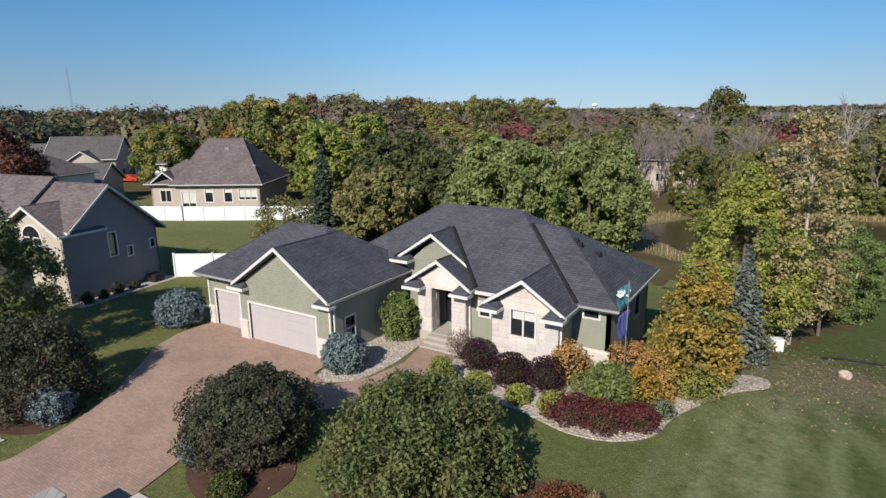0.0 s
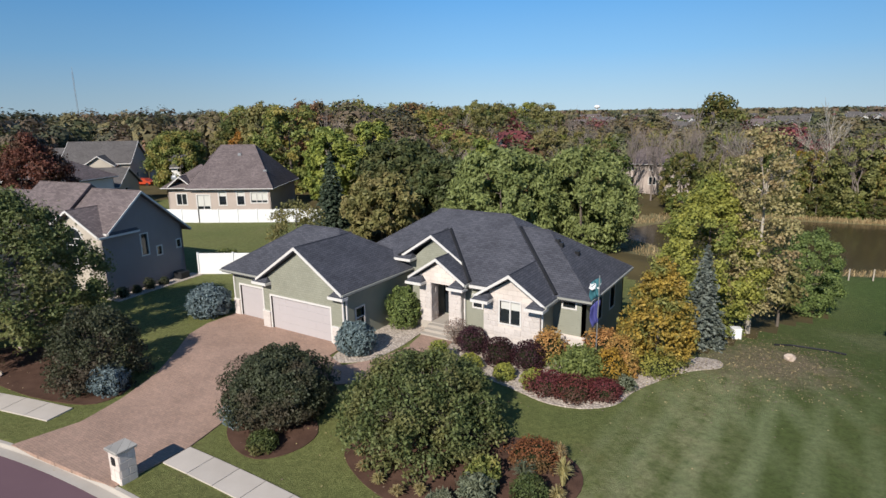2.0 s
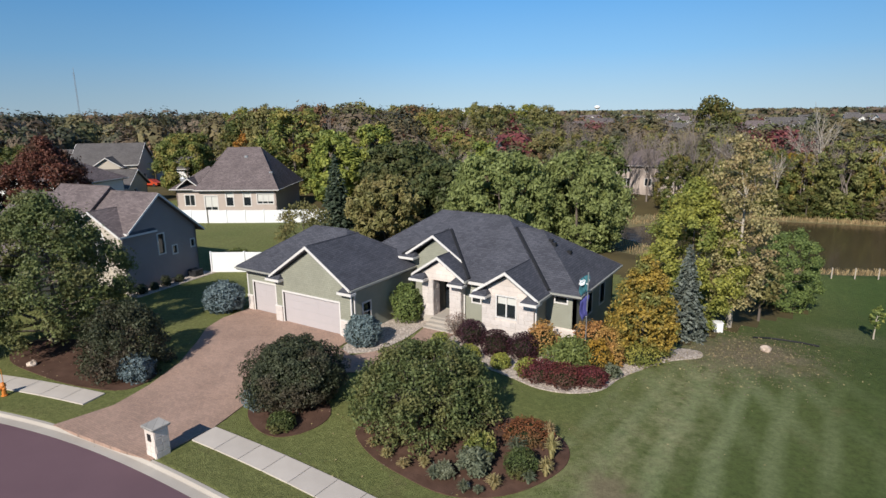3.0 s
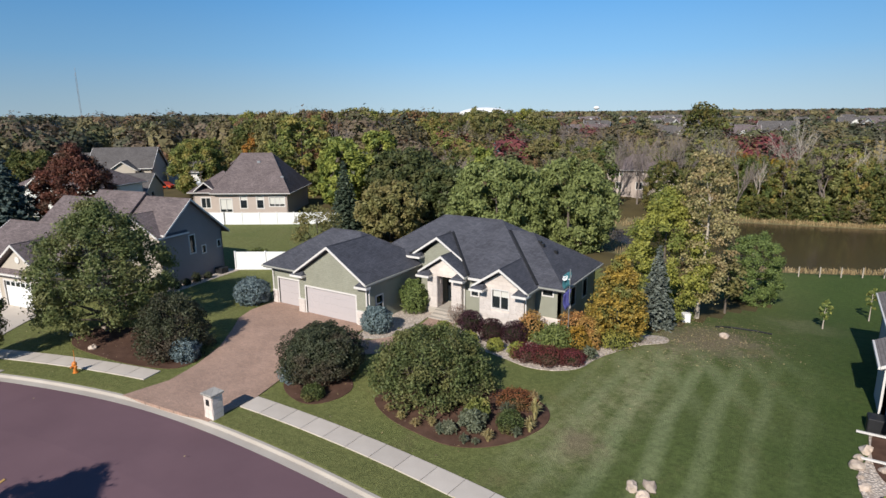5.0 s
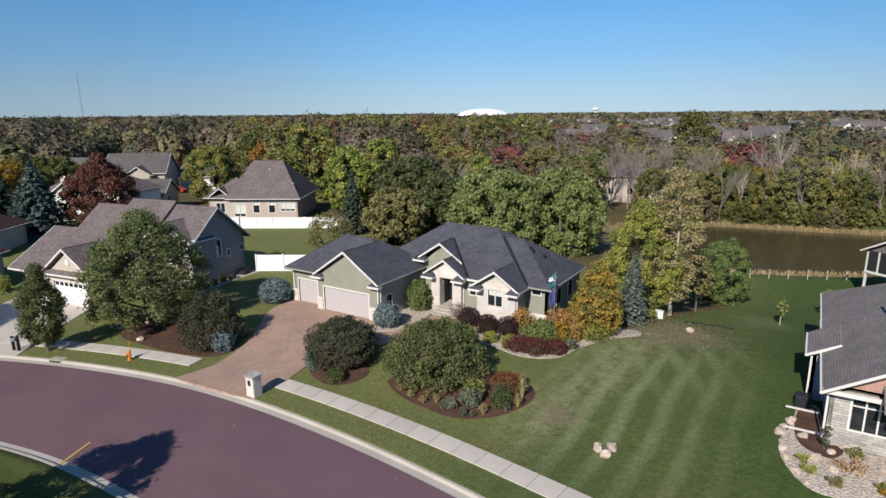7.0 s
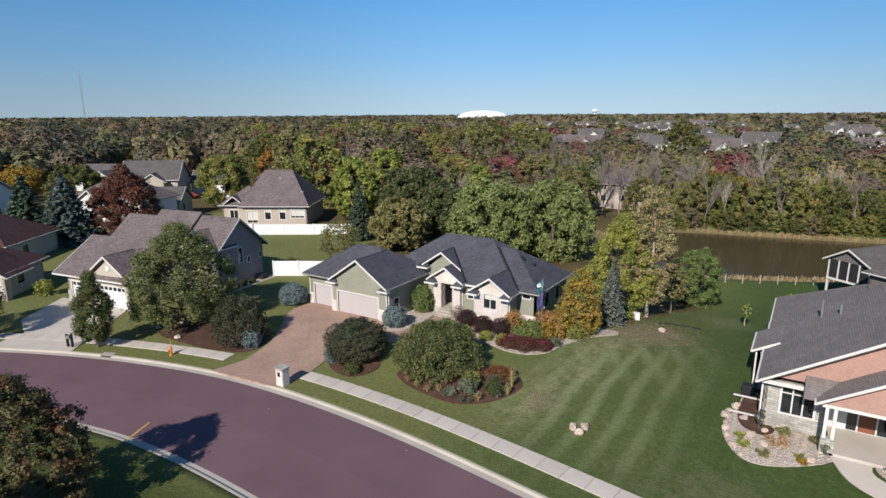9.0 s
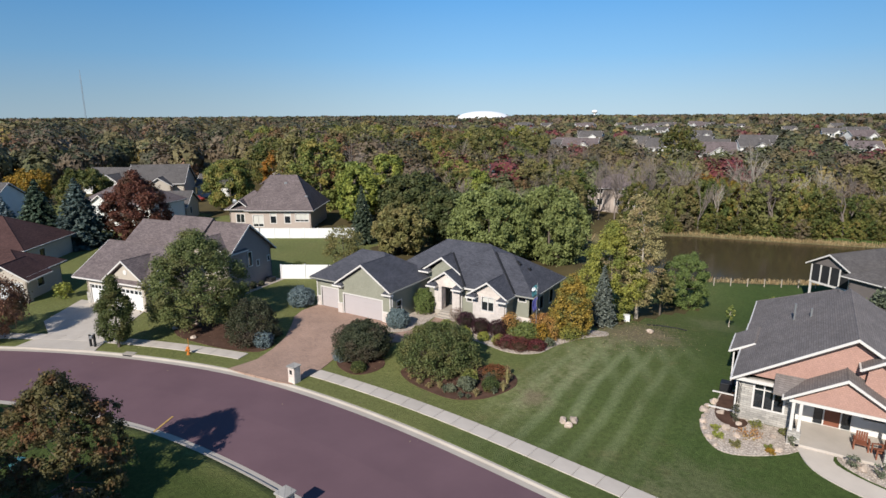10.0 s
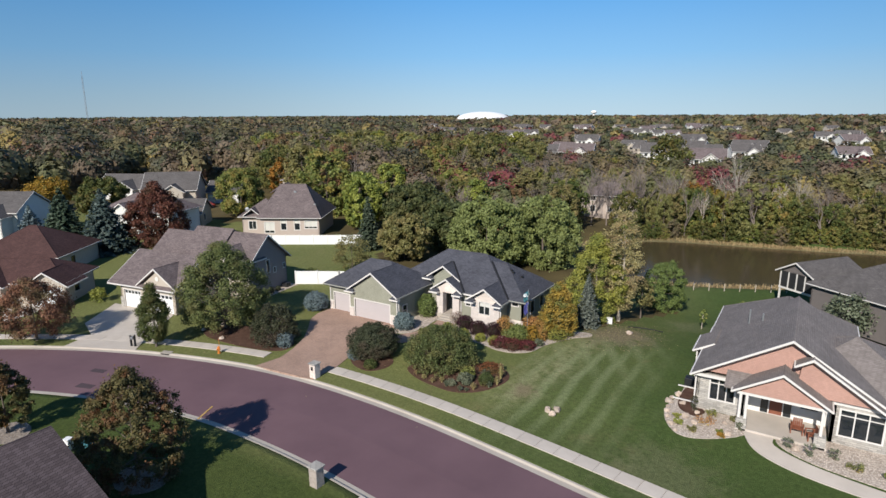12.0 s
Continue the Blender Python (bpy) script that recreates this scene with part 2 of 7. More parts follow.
def pebbles(name="river_rock", k=1.0):
    """Loose river rock: rounded stones of many pale tints."""
    m, n, l, bsdf = shader(name)
    v = coords(n)
    vo = n.new("ShaderNodeTexVoronoi")
    vo.inputs["Scale"].default_value = 9.0
    l.new(v, vo.inputs["Vector"])
    sep = n.new("ShaderNodeSeparateColor")
    l.new(vo.outputs["Color"], sep.inputs[0])
    c = mix_colour(n, l, sep.outputs[0], (0.46 * k, 0.385 * k, 0.325 * k), (0.80 * k, 0.70 * k, 0.61 * k))
    c = mix_colour(n, l, math_node(n, l, "MULTIPLY", stretch(n, l, vo.outputs["Distance"], 0.25, 0.62), 0.6), c, (0.20, 0.155, 0.125))
    c = mix_colour(n, l, math_node(n, l, "MULTIPLY", noise_node(n, l, v, 0.7), 0.3), c, (0.42 * k, 0.35 * k, 0.29 * k))
    l.new(c, bsdf.inputs["Base Color"])
    bsdf.inputs["Roughness"].default_value = 0.85
    bump(n, l, bsdf, math_node(n, l, "SUBTRACT", 1.0, vo.outputs["Distance"]), 0.9, 0.06)
    return m


M = {}
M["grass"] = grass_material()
M["litter"] = plain("woodland_floor", (0.06, 0.05, 0.025), (0.13, 0.10, 0.045), 0.15, 4, 0.95, 0.05, spec=0.1)
M["reeds"] = plain("dry_bank_grass", (0.12, 0.11, 0.055), (0.22, 0.185, 0.10), 0.8, 9, 0.95, 0.05, spec=0.1)
M["asphalt"] = plain("purple_asphalt", (0.118, 0.07, 0.082), (0.168, 0.101, 0.115), 0.22, 30, 0.85, 0.006, spec=0.25)
M["concrete"] = plain("concrete", (0.43, 0.38, 0.33), (0.57, 0.51, 0.45), 0.5, 20, 0.85, 0.004, spread=0.07)
M["kerb"] = plain("kerb_concrete", (0.33, 0.29, 0.25), (0.46, 0.42, 0.37), 0.4, 16, 0.85, 0.006, spread=0.05)
M["pavers"] = coursed("brick_pavers", (0.40, 0.265, 0.205), (0.32, 0.22, 0.172), (0.23, 0.16, 0.125), 0.22, 0.11, 0.006, depth=0.006, flat=True, stain=0.3)
M["shingles"] = coursed("dark_shingles", (0.062, 0.064, 0.079), (0.09, 0.092, 0.11), (0.028, 0.028, 0.034), 0.33, 0.145, 0.010, depth=0.012, slope=0.555, stain=0.35)
M["shingles_brown"] = coursed("brown_shingles", (0.13, 0.104, 0.104), (0.205, 0.165, 0.162), (0.062, 0.05, 0.05), 0.33, 0.145, 0.012, depth=0.012, slope=0.555, stain=0.3)
M["shingles_grey"] = coursed("grey_shingles", (0.10, 0.092, 0.09), (0.145, 0.132, 0.128), (0.05, 0.046, 0.045), 0.33, 0.145, 0.012, depth=0.012, slope=0.555, stain=0.3)
M["shingles_pale"] = coursed("pale_grey_shingles", (0.185, 0.162, 0.152), (0.24, 0.21, 0.198), (0.115, 0.10, 0.094), 0.33, 0.145, 0.012, depth=0.012, slope=0.53, stain=0.3)
M["shingles_red"] = coursed("red_brown_shingles", (0.07, 0.037, 0.034), (0.10, 0.053, 0.048), (0.035, 0.018, 0.017), 0.33, 0.145, 0.012, depth=0.012, slope=0.555, stain=0.3)
M["siding_green"] = lapped("sage_lap_siding", (0.24, 0.24, 0.192), (0.29, 0.29, 0.233))
M["shakes_green"] = coursed("sage_shakes", (0.31, 0.31, 0.248), (0.275, 0.275, 0.218), (0.195, 0.197, 0.152), 0.16, 0.14, 0.008, depth=0.012, stain=0.2)
M["stone"] = coursed("cream_stone", (0.70, 0.62, 0.56), (0.64, 0.56, 0.505), (0.56, 0.485, 0.435), 0.55, 0.28, 0.008, depth=0.012, stain=0.3)
M["stone_grey"] = coursed("grey_ledge_stone", (0.48, 0.45, 0.41), (0.30, 0.285, 0.265), (0.2, 0.19, 0.175), 0.45, 0.15, 0.01, depth=0.02, stain=0.5)
M["stone_block"] = plain("cream_stone_block", (0.50, 0.45, 0.42), (0.64, 0.58, 0.545), 2.5, 18, 0.85, 0.012, spread=0.07)
M["stone_rough"] = plain("rough_beige_stone", (0.24, 0.205, 0.18), (0.46, 0.40, 0.36), 5.0, 22, 0.9, 0.03, spread=0.18)
M["trim"] = plain("white_trim", (0.60, 0.575, 0.55), (0.69, 0.665, 0.635), 0.8, 20, 0.5, 0.001)
M["trim_grey"] = plain("grey_fascia", (0.30, 0.30, 0.27), (0.36, 0.355, 0.32), 0.8, 20, 0.5, 0.001)
M["door_paint"] = plain("pale_door_paint", (0.43, 0.395, 0.40), (0.48, 0.44, 0.445), 0.4, 12, 0.5, 0.001)
M["vinyl"] = plain("white_vinyl", (0.74, 0.74, 0.74), (0.82, 0.82, 0.82), 0.5, 15, 0.45, 0.001)
M["siding_grey"] = lapped("grey_siding", (0.255, 0.21, 0.20), (0.30, 0.25, 0.238))
M["shingles_plum"] = coursed("plum_brown_shingles", (0.075, 0.058, 0.06), (0.115, 0.09, 0.094), (0.04, 0.03, 0.032), 0.33, 0.145, 0.012, depth=0.012, slope=0.5, stain=0.3)
M["siding_beige"] = lapped("beige_siding", (0.44, 0.385, 0.32), (0.50, 0.44, 0.37))
M["siding_tan"] = lapped("pinkish_tan_siding", (0.42, 0.345, 0.30), (0.48, 0.40, 0.35))
M["siding_white"] = lapped("white_siding", (0.66, 0.65, 0.62), (0.75, 0.74, 0.71))
M["siding_dark"] = lapped("dark_taupe_siding", (0.13, 0.115, 0.11), (0.165, 0.145, 0.14))
M["shakes_pink"] = coursed("salmon_shakes", (0.47, 0.285, 0.235), (0.42, 0.255, 0.21), (0.33, 0.195, 0.16), 0.15, 0.13, 0.006, depth=0.01, stain=0.15)
M["glass"] = glass_material()
M["blind"] = plain("pale_blind", (0.55, 0.54, 0.50), (0.62, 0.61, 0.57), 1, 20, 0.8, 0.001)
M["dark_metal"] = plain("dark_metal", (0.02, 0.02, 0.022), (0.035, 0.035, 0.038), 1, 20, 0.5, 0.001, metal=0.3)
M["steel"] = plain("grey_metal", (0.30, 0.31, 0.32), (0.42, 0.43, 0.44), 1, 20, 0.4, 0.001, metal=0.6)
M["wood_red"] = plain("red_brown_wood", (0.17, 0.06, 0.035), (0.26, 0.10, 0.06), 1.5, 15, 0.55, 0.002)
M["rock_bed"] = pebbles()
# the same river rock at half brightness: the rings' shade is in the colour
M["ring_rock"] = pebbles("grey_ring_rock", 0.5)
M["mulch"] = plain("dark_mulch", (0.05, 0.028, 0.02), (0.13, 0.075, 0.055), 1.2, 14, 0.95, 0.05, spec=0.1)
M["boulder"] = plain("boulder_stone", (0.36, 0.27, 0.21), (0.55, 0.47, 0.40), 1.4, 10, 0.85, 0.03, spread=0.25)
M["bark"] = plain("bark", (0.10, 0.08, 0.065), (0.19, 0.16, 0.135), 1.5, 14, 0.95, 0.02, spec=0.1)
M["bark_pale"] = plain("pale_bark", (0.34, 0.29, 0.24), (0.50, 0.45, 0.38), 1.5, 12, 0.9, 0.02, spec=0.1)
M["twigs"] = plain("grey_twigs", (0.15, 0.125, 0.11), (0.26, 0.22, 0.195), 2, 10, 0.95, 0.0, spec=0.1)
# near-black: the shade inside the round bushes is put into this colour
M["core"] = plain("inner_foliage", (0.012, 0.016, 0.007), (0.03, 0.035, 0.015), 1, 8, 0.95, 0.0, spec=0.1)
M["orange"] = plain("hydrant_orange", (0.55, 0.17, 0.03), (0.65, 0.24, 0.05), 2, 20, 0.5, 0.001)
M["flag_blue"] = plain("blue_cloth", (0.04, 0.045, 0.17), (0.08, 0.08, 0.26), 4, 20, 0.8, 0.002)
M["cloth_white"] = plain("white_cloth", (0.62, 0.64, 0.66), (0.75, 0.76, 0.78), 4, 20, 0.8, 0.002)
M["cloth_teal"] = plain("teal_cloth", (0.03, 0.11, 0.14), (0.05, 0.17, 0.2), 4, 20, 0.8, 0.002)
M["car_red"] = plain("red_car_paint", (0.42, 0.05, 0.02), (0.5, 0.07, 0.03), 1, 10, 0.3, 0.0)
M["yellow_paint"] = plain("worn_yellow_paint", (0.42, 0.25, 0.07), (0.5, 0.33, 0.12), 2, 10, 0.8, 0.0)
M["patch"] = plain("dark_asphalt_patch", (0.05, 0.036, 0.042), (0.085, 0.06, 0.068), 1.2, 30, 0.9, 0.004)
M["dome"] = plain("white_dome_fabric", (0.8, 0.8, 0.8), (0.88, 0.88, 0.88), 0.02, 1, 0.6, 0.0)
# foliage
M["lf_green"] = leafy("green_leaves", (0.124, 0.157, 0.0435), (0.228, 0.249, 0.0694), (0.34, 0.276, 0.0793))
M["lf_dark"] = leafy("dark_green_leaves", (0.0623, 0.0829, 0.0258), (0.124, 0.149, 0.0434), (0.187, 0.168, 0.0494))
M["lf_willow"] = leafy("willow_leaves", (0.169, 0.213, 0.0752), (0.25, 0.294, 0.102), (0.21, 0.253, 0.0889))
M["lf_yellow"] = leafy("yellow_green_leaves", (0.23, 0.24, 0.052), (0.36, 0.352, 0.078), (0.19, 0.22, 0.055))
M["lf_gold"] = leafy("golden_leaves", (0.268, 0.152, 0.0268), (0.415, 0.244, 0.0366), (0.171, 0.146, 0.0366))
M["lf_rust"] = leafy("rust_leaves", (0.19, 0.11, 0.06), (0.28, 0.165, 0.085), (0.17, 0.14, 0.065))
M["lf_red"] = leafy("dark_red_leaves", (0.104, 0.0275, 0.0275), (0.183, 0.0534, 0.0457), (0.122, 0.061, 0.0457))
M["lf_purple"] = leafy("purple_leaves", (0.0322, 0.0146, 0.0191), (0.0732, 0.0293, 0.038))
M["lf_olive"] = leafy("olive_leaves", (0.15, 0.148, 0.055), (0.235, 0.225, 0.082), (0.25, 0.215, 0.085))
M["lf_blue"] = leafy("blue_spruce_needles", (0.1, 0.14, 0.15), (0.17, 0.215, 0.226), through_light=0.1)
M["lf_spruce"] = leafy("spruce_needles", (0.0348, 0.0549, 0.0342), (0.0753, 0.099, 0.0634), through_light=0.1)
M["lf_ball"] = leafy("bronze_green_leaves", (0.042, 0.052, 0.028), (0.088, 0.098, 0.055), (0.09, 0.075, 0.05))
M["lf_orange"] = leafy("orange_leaves", (0.355, 0.168, 0.064), (0.547, 0.29, 0.11), (0.41, 0.305, 0.0915))
M["lf_brown"] = leafy("grey_brown_leaves", (0.168, 0.125, 0.0915), (0.266, 0.199, 0.152), (0.214, 0.152, 0.114))
M["lf_thin"] = leafy("thinning_olive_brown_leaves", (0.182, 0.146, 0.0891), (0.27, 0.218, 0.132), (0.162, 0.163, 0.081))
M["lf_fire"] = leafy("fire_red_leaves", (0.17, 0.05, 0.03), (0.26, 0.085, 0.045), (0.17, 0.09, 0.045))
M["lf_linden"] = leafy("linden_leaves", (0.055, 0.082, 0.026), (0.105, 0.135, 0.045), (0.13, 0.13, 0.045))
M["lf_amber"] = leafy("amber_green_leaves", (0.273, 0.176, 0.045), (0.442, 0.28, 0.063), (0.195, 0.195, 0.06), patch=0.9)
M["lf_cotton"] = leafy("pale_yellow_leaves", (0.287, 0.269, 0.112), (0.425, 0.381, 0.175), (0.356, 0.28, 0.138))
M["lf_straw"] = leafy("straw_blades", (0.317, 0.244, 0.11), (0.488, 0.403, 0.207))
M["lf_silver"] = leafy("silvery_leaves", (0.122, 0.14, 0.0854), (0.207, 0.226, 0.152))
M["lf_bronze"] = leafy("bronze_maple_leaves", (0.09, 0.082, 0.036), (0.155, 0.125, 0.052), (0.185, 0.085, 0.045), patch=0.6)
M["lf_birch"] = leafy("birch_leaves", (0.09, 0.118, 0.04), (0.165, 0.192, 0.072), (0.175, 0.175, 0.068))
M["lf_olive_deep"] = leafy("deep_olive_leaves", (0.07, 0.085, 0.03), (0.16, 0.178, 0.066), (0.175, 0.165, 0.065), patch=0.9)
M["lf_blue_dark"] = leafy("grey_blue_needles", (0.0483, 0.0714, 0.065), (0.0922, 0.124, 0.112), through_light=0.1)
M["lf_grey_green"] = leafy("grey_green_needles", (0.085, 0.105, 0.085), (0.16, 0.18, 0.155), through_light=0.1)
M["lf_deep"] = leafy("deep_green_leaves", (0.05, 0.07, 0.028), (0.095, 0.122, 0.046), (0.11, 0.12, 0.045))
M["lf_green_mid"] = leafy("fresh_green_leaves", (0.112, 0.161, 0.0512), (0.193, 0.241, 0.0732))
# tints for distant crowns: some haze of distance is put into these muted colours
for k, a, b, c in (("far_green", (0.0937, 0.104, 0.0497), (0.142, 0.15, 0.069), (0.163, 0.143, 0.069)), ("far_dark", (0.0568, 0.065, 0.04), (0.0909, 0.0988, 0.058), (0.111, 0.104, 0.0621)), ("far_olive", (0.149, 0.124, 0.0621), (0.206, 0.166, 0.0828), (0.177, 0.13, 0.0759)), ("far_brown", (0.131, 0.103, 0.0702), (0.185, 0.143, 0.0976), (0.155, 0.117, 0.0747)), ("far_rust", (0.173, 0.0999, 0.0622), (0.233, 0.14, 0.0815), (0.167, 0.117, 0.0634)), ("far_red", (0.163, 0.0494, 0.0552), (0.227, 0.0728, 0.0745), (0.185, 0.078, 0.0745)), ("far_yellow", (0.241, 0.192, 0.0662), (0.32, 0.247, 0.0828), (0.213, 0.182, 0.0759))):
    M[k] = leafy(k.replace("far_", "distant_") + "_leaves", a, b, c, patch=0.06, through_light=0.2, vary=0.05)
M["screen"] = plain("dark_screen", (0.0183, 0.0195, 0.022), (0.0366, 0.0366, 0.0403), 1, 20, 0.4, 0.0)
M["water"], wnodes, wlinks, wb = shader("pond_water")
wv = coords(wnodes)
wlinks.new(mix_colour(wnodes, wlinks, noise_node(wnodes, wlinks, wv, 0.05), (0.05, 0.038, 0.02), (0.065, 0.05, 0.028)), wb.inputs["Base Color"])
wb.inputs["Roughness"].default_value = 0.16
wb.inputs["Specular IOR Level"].default_value = 0.22
bump(wnodes, wlinks, wb, noise_node(wnodes, wlinks, wv, 1.2, 3), 0.25, 0.03)


# ---- small tools for meshes ----
def part(name, bm, material, parent=None, label=""):
    me = bpy.data.meshes.new(name)
    bmesh.ops.recalc_face_normals(bm, faces=bm.faces)
    bm.to_mesh(me)
    bm.free()
    me.materials.append(material)
    ob = new(name, me)
    if parent is not None:
        ob.parent = parent
    if label:
        tagged(ob, label)
    return ob


def empty(name, label, category, group="", kind="", at=(0, 0, 0), turn=0):
    ob = new(name)
    ob.matrix_world = pose(*at, 0, 0, turn)
    return tagged(ob, label, category, group, kind)


def raw(name, verts, faces, material, parent=None, smooth=False):
    me = bpy.data.meshes.new(name)
    me.from_pydata([tuple(v) for v in verts], [], [tuple(f) for f in faces])
    me.materials.append(material)
    if smooth:
        me.polygons.foreach_set("use_smooth", [True] * len(me.polygons))
    me.update()
    ob = new(name, me)
    if parent is not None:
        ob.parent = parent
    return ob


def box(bm, x0, x1, y0, y1, z0, z1, m=None, bevel=0.0):
    vs = [bm.verts.new(v) for v in ((x0, y0, z0), (x1, y0, z0), (x1, y1, z0), (x0, y1, z0), (x0, y0, z1), (x1, y0, z1), (x1, y1, z1), (x0, y1, z1))]
    fs = [bm.faces.new([vs[i] for i in f]) for f in ((0, 3, 2, 1), (4, 5, 6, 7), (0, 1, 5, 4), (1, 2, 6, 5), (2, 3, 7, 6), (3, 0, 4, 7))]
    if bevel:
        es = list({e for f in fs for e in f.edges})
        out = bmesh.ops.bevel(bm, geom=es, offset=bevel, segments=1, affect="EDGES")
        vs = list({v for f in out["faces"] for v in f.verts} | {v for v in vs if v.is_valid})
    if m is not None:
        for v in vs:
            v.co = m @ v.co
    return bm


def prism(bm, outline, lo, hi, axis=1, m=None):
    """An outline in two axes, pushed out along the third (axis) from lo to hi."""
    def at(p, w):
        q = list(p)
        q.insert(axis, w)
        return Vector(q) if m is None else m @ Vector(q)
    a = [bm.verts.new(at(p, lo)) for p in outline]
    b = [bm.verts.new(at(p, hi)) for p in outline]
    bm.faces.new(a), bm.faces.new(b[::-1])
    for i in range(len(outline)):
        j = (i + 1) % len(outline)
        bm.faces.new((a[i], a[j], b[j], b[i]))
    return bm


def tube(bm, pts, radii, sides=6):
    rings = []
    for i, p in enumerate(pts):
        p = Vector(p)
        d = (Vector(pts[min(i + 1, len(pts) - 1)]) - Vector(pts[max(i - 1, 0)])).normalized()
        u = d.orthogonal().normalized()
        w = d.cross(u)
        rings.append([bm.verts.new(p + radii[i] * (math.cos(2 * math.pi * k / sides) * u + math.sin(2 * math.pi * k / sides) * w)) for k in range(sides)])
    for a, b in zip(rings, rings[1:]):
        for k in range(sides):
            bm.faces.new((a[k], a[(k + 1) % sides], b[(k + 1) % sides], b[k]))
    bm.faces.new(rings[0][::-1]), bm.faces.new(rings[-1])
    return bm


def rod(bm, a, b, r, sides=6):
    return tube(bm, [a, b], [r, r], sides)


def rounded(points, per=6):
    """A closed smooth outline through the points."""
    out, k = [], len(points)
    for i in range(k):
        p0, p1, p2, p3 = (Vector(points[(i + j - 1) % k]) for j in range(4))
        for s in range(per):
            t = s / per
            out.append(tuple(0.5 * (2 * p1 + (p2 - p0) * t + (2 * p0 - 5 * p1 + 4 * p2 - p3) * t * t + (3 * p1 - p0 - 3 * p2 + p3) * t ** 3)))
    return out


def ease(x, a, b):
    t = min(1.0, max(0.0, (x - a) / (b - a)))
    return t * t * (3 - 2 * t)


# ---- ground ----
KERB = [(-400, -230), (-75, -57), (-58, -45.5), (-45, -35), (-38, -29.4), (-31.6, -25.0), (-26.6, -22.0), (-21, -19.3), (-15, -17.0), (-8.6, -15.2), (-3.5, -14.2), (2, -13.85), (8, -13.9), (13, -14.25), (18, -14.85), (25, -15.9), (33, -17.2), (60, -22), (90, -28), (400, -80)]
xs_fine = np.arange(-400, 400, 1.0)
ys_fine = np.interp(xs_fine, *zip(*KERB))
for _ in range(3):
    ys_fine[2:-2] = (ys_fine[:-4] + ys_fine[1:-3] + ys_fine[2:-2] + ys_fine[3:-1] + ys_fine[4:]) / 5
ROAD = 9.6


def kerb_far(x):
    return float(np.interp(x, xs_fine, ys_fine))


def along(x, off):
    """A point beside the far kerb line at x; off metres towards the houses."""
    d = Vector((1.0, (kerb_far(x + 0.5) - kerb_far(x - 0.5)))).normalized()
    return x - d.y * off, kerb_far(x) + d.x * off


near_pts = sorted(along(float(x), -ROAD) for x in np.arange(-300, 390, 1.0))


def kerb_near(x):
    return float(np.interp(x, [p[0] for p in near_pts], [p[1] for p in near_pts]))


POND_C, POND_S = math.cos(radians(24)), math.sin(radians(24))


def pond_r(x, y):
    """1 on the shore of the egg-shaped pond, less inside."""
    u, v = (x - 34) * POND_C + (y - 67) * POND_S, (y - 67) * POND_C - (x - 34) * POND_S
    half = min(18.0, max(11.0, 13.5 - 0.2 * u))
    a = math.atan2(v / half, u / 37)
    return math.hypot(u / 37, v / half) / (1 + 0.05 * math.sin(3 * a + 1) + 0.03 * math.sin(7 * a))


def far_bank(x):
    """Where the pond's far shore lies at x."""
    y = 105.0
    while y > 68 and pond_r(x, y) > 1.0:
        y -= 0.5
    return y


def gz(x, y):
    z = -0.35 * ease(-y, 4, 11)
    z -= ease(y, 4, 33) * (0.6 + 2.0 * ease(x, -26, 4)) * (1 - ease(y, 86, 125))
    r = pond_r(x, y)
    if r < 1.3:
        k = ease(r, 1.0, 1.3)
        bank = -3.45 + (z + 3.45) * k
        z = bank if r >= 1 else -3.45 - 2.0 * (1 - r)
    if y > 86:
        z += 0.25 * math.sin(x * 0.05) * ease(y, 86, 140)
    return z


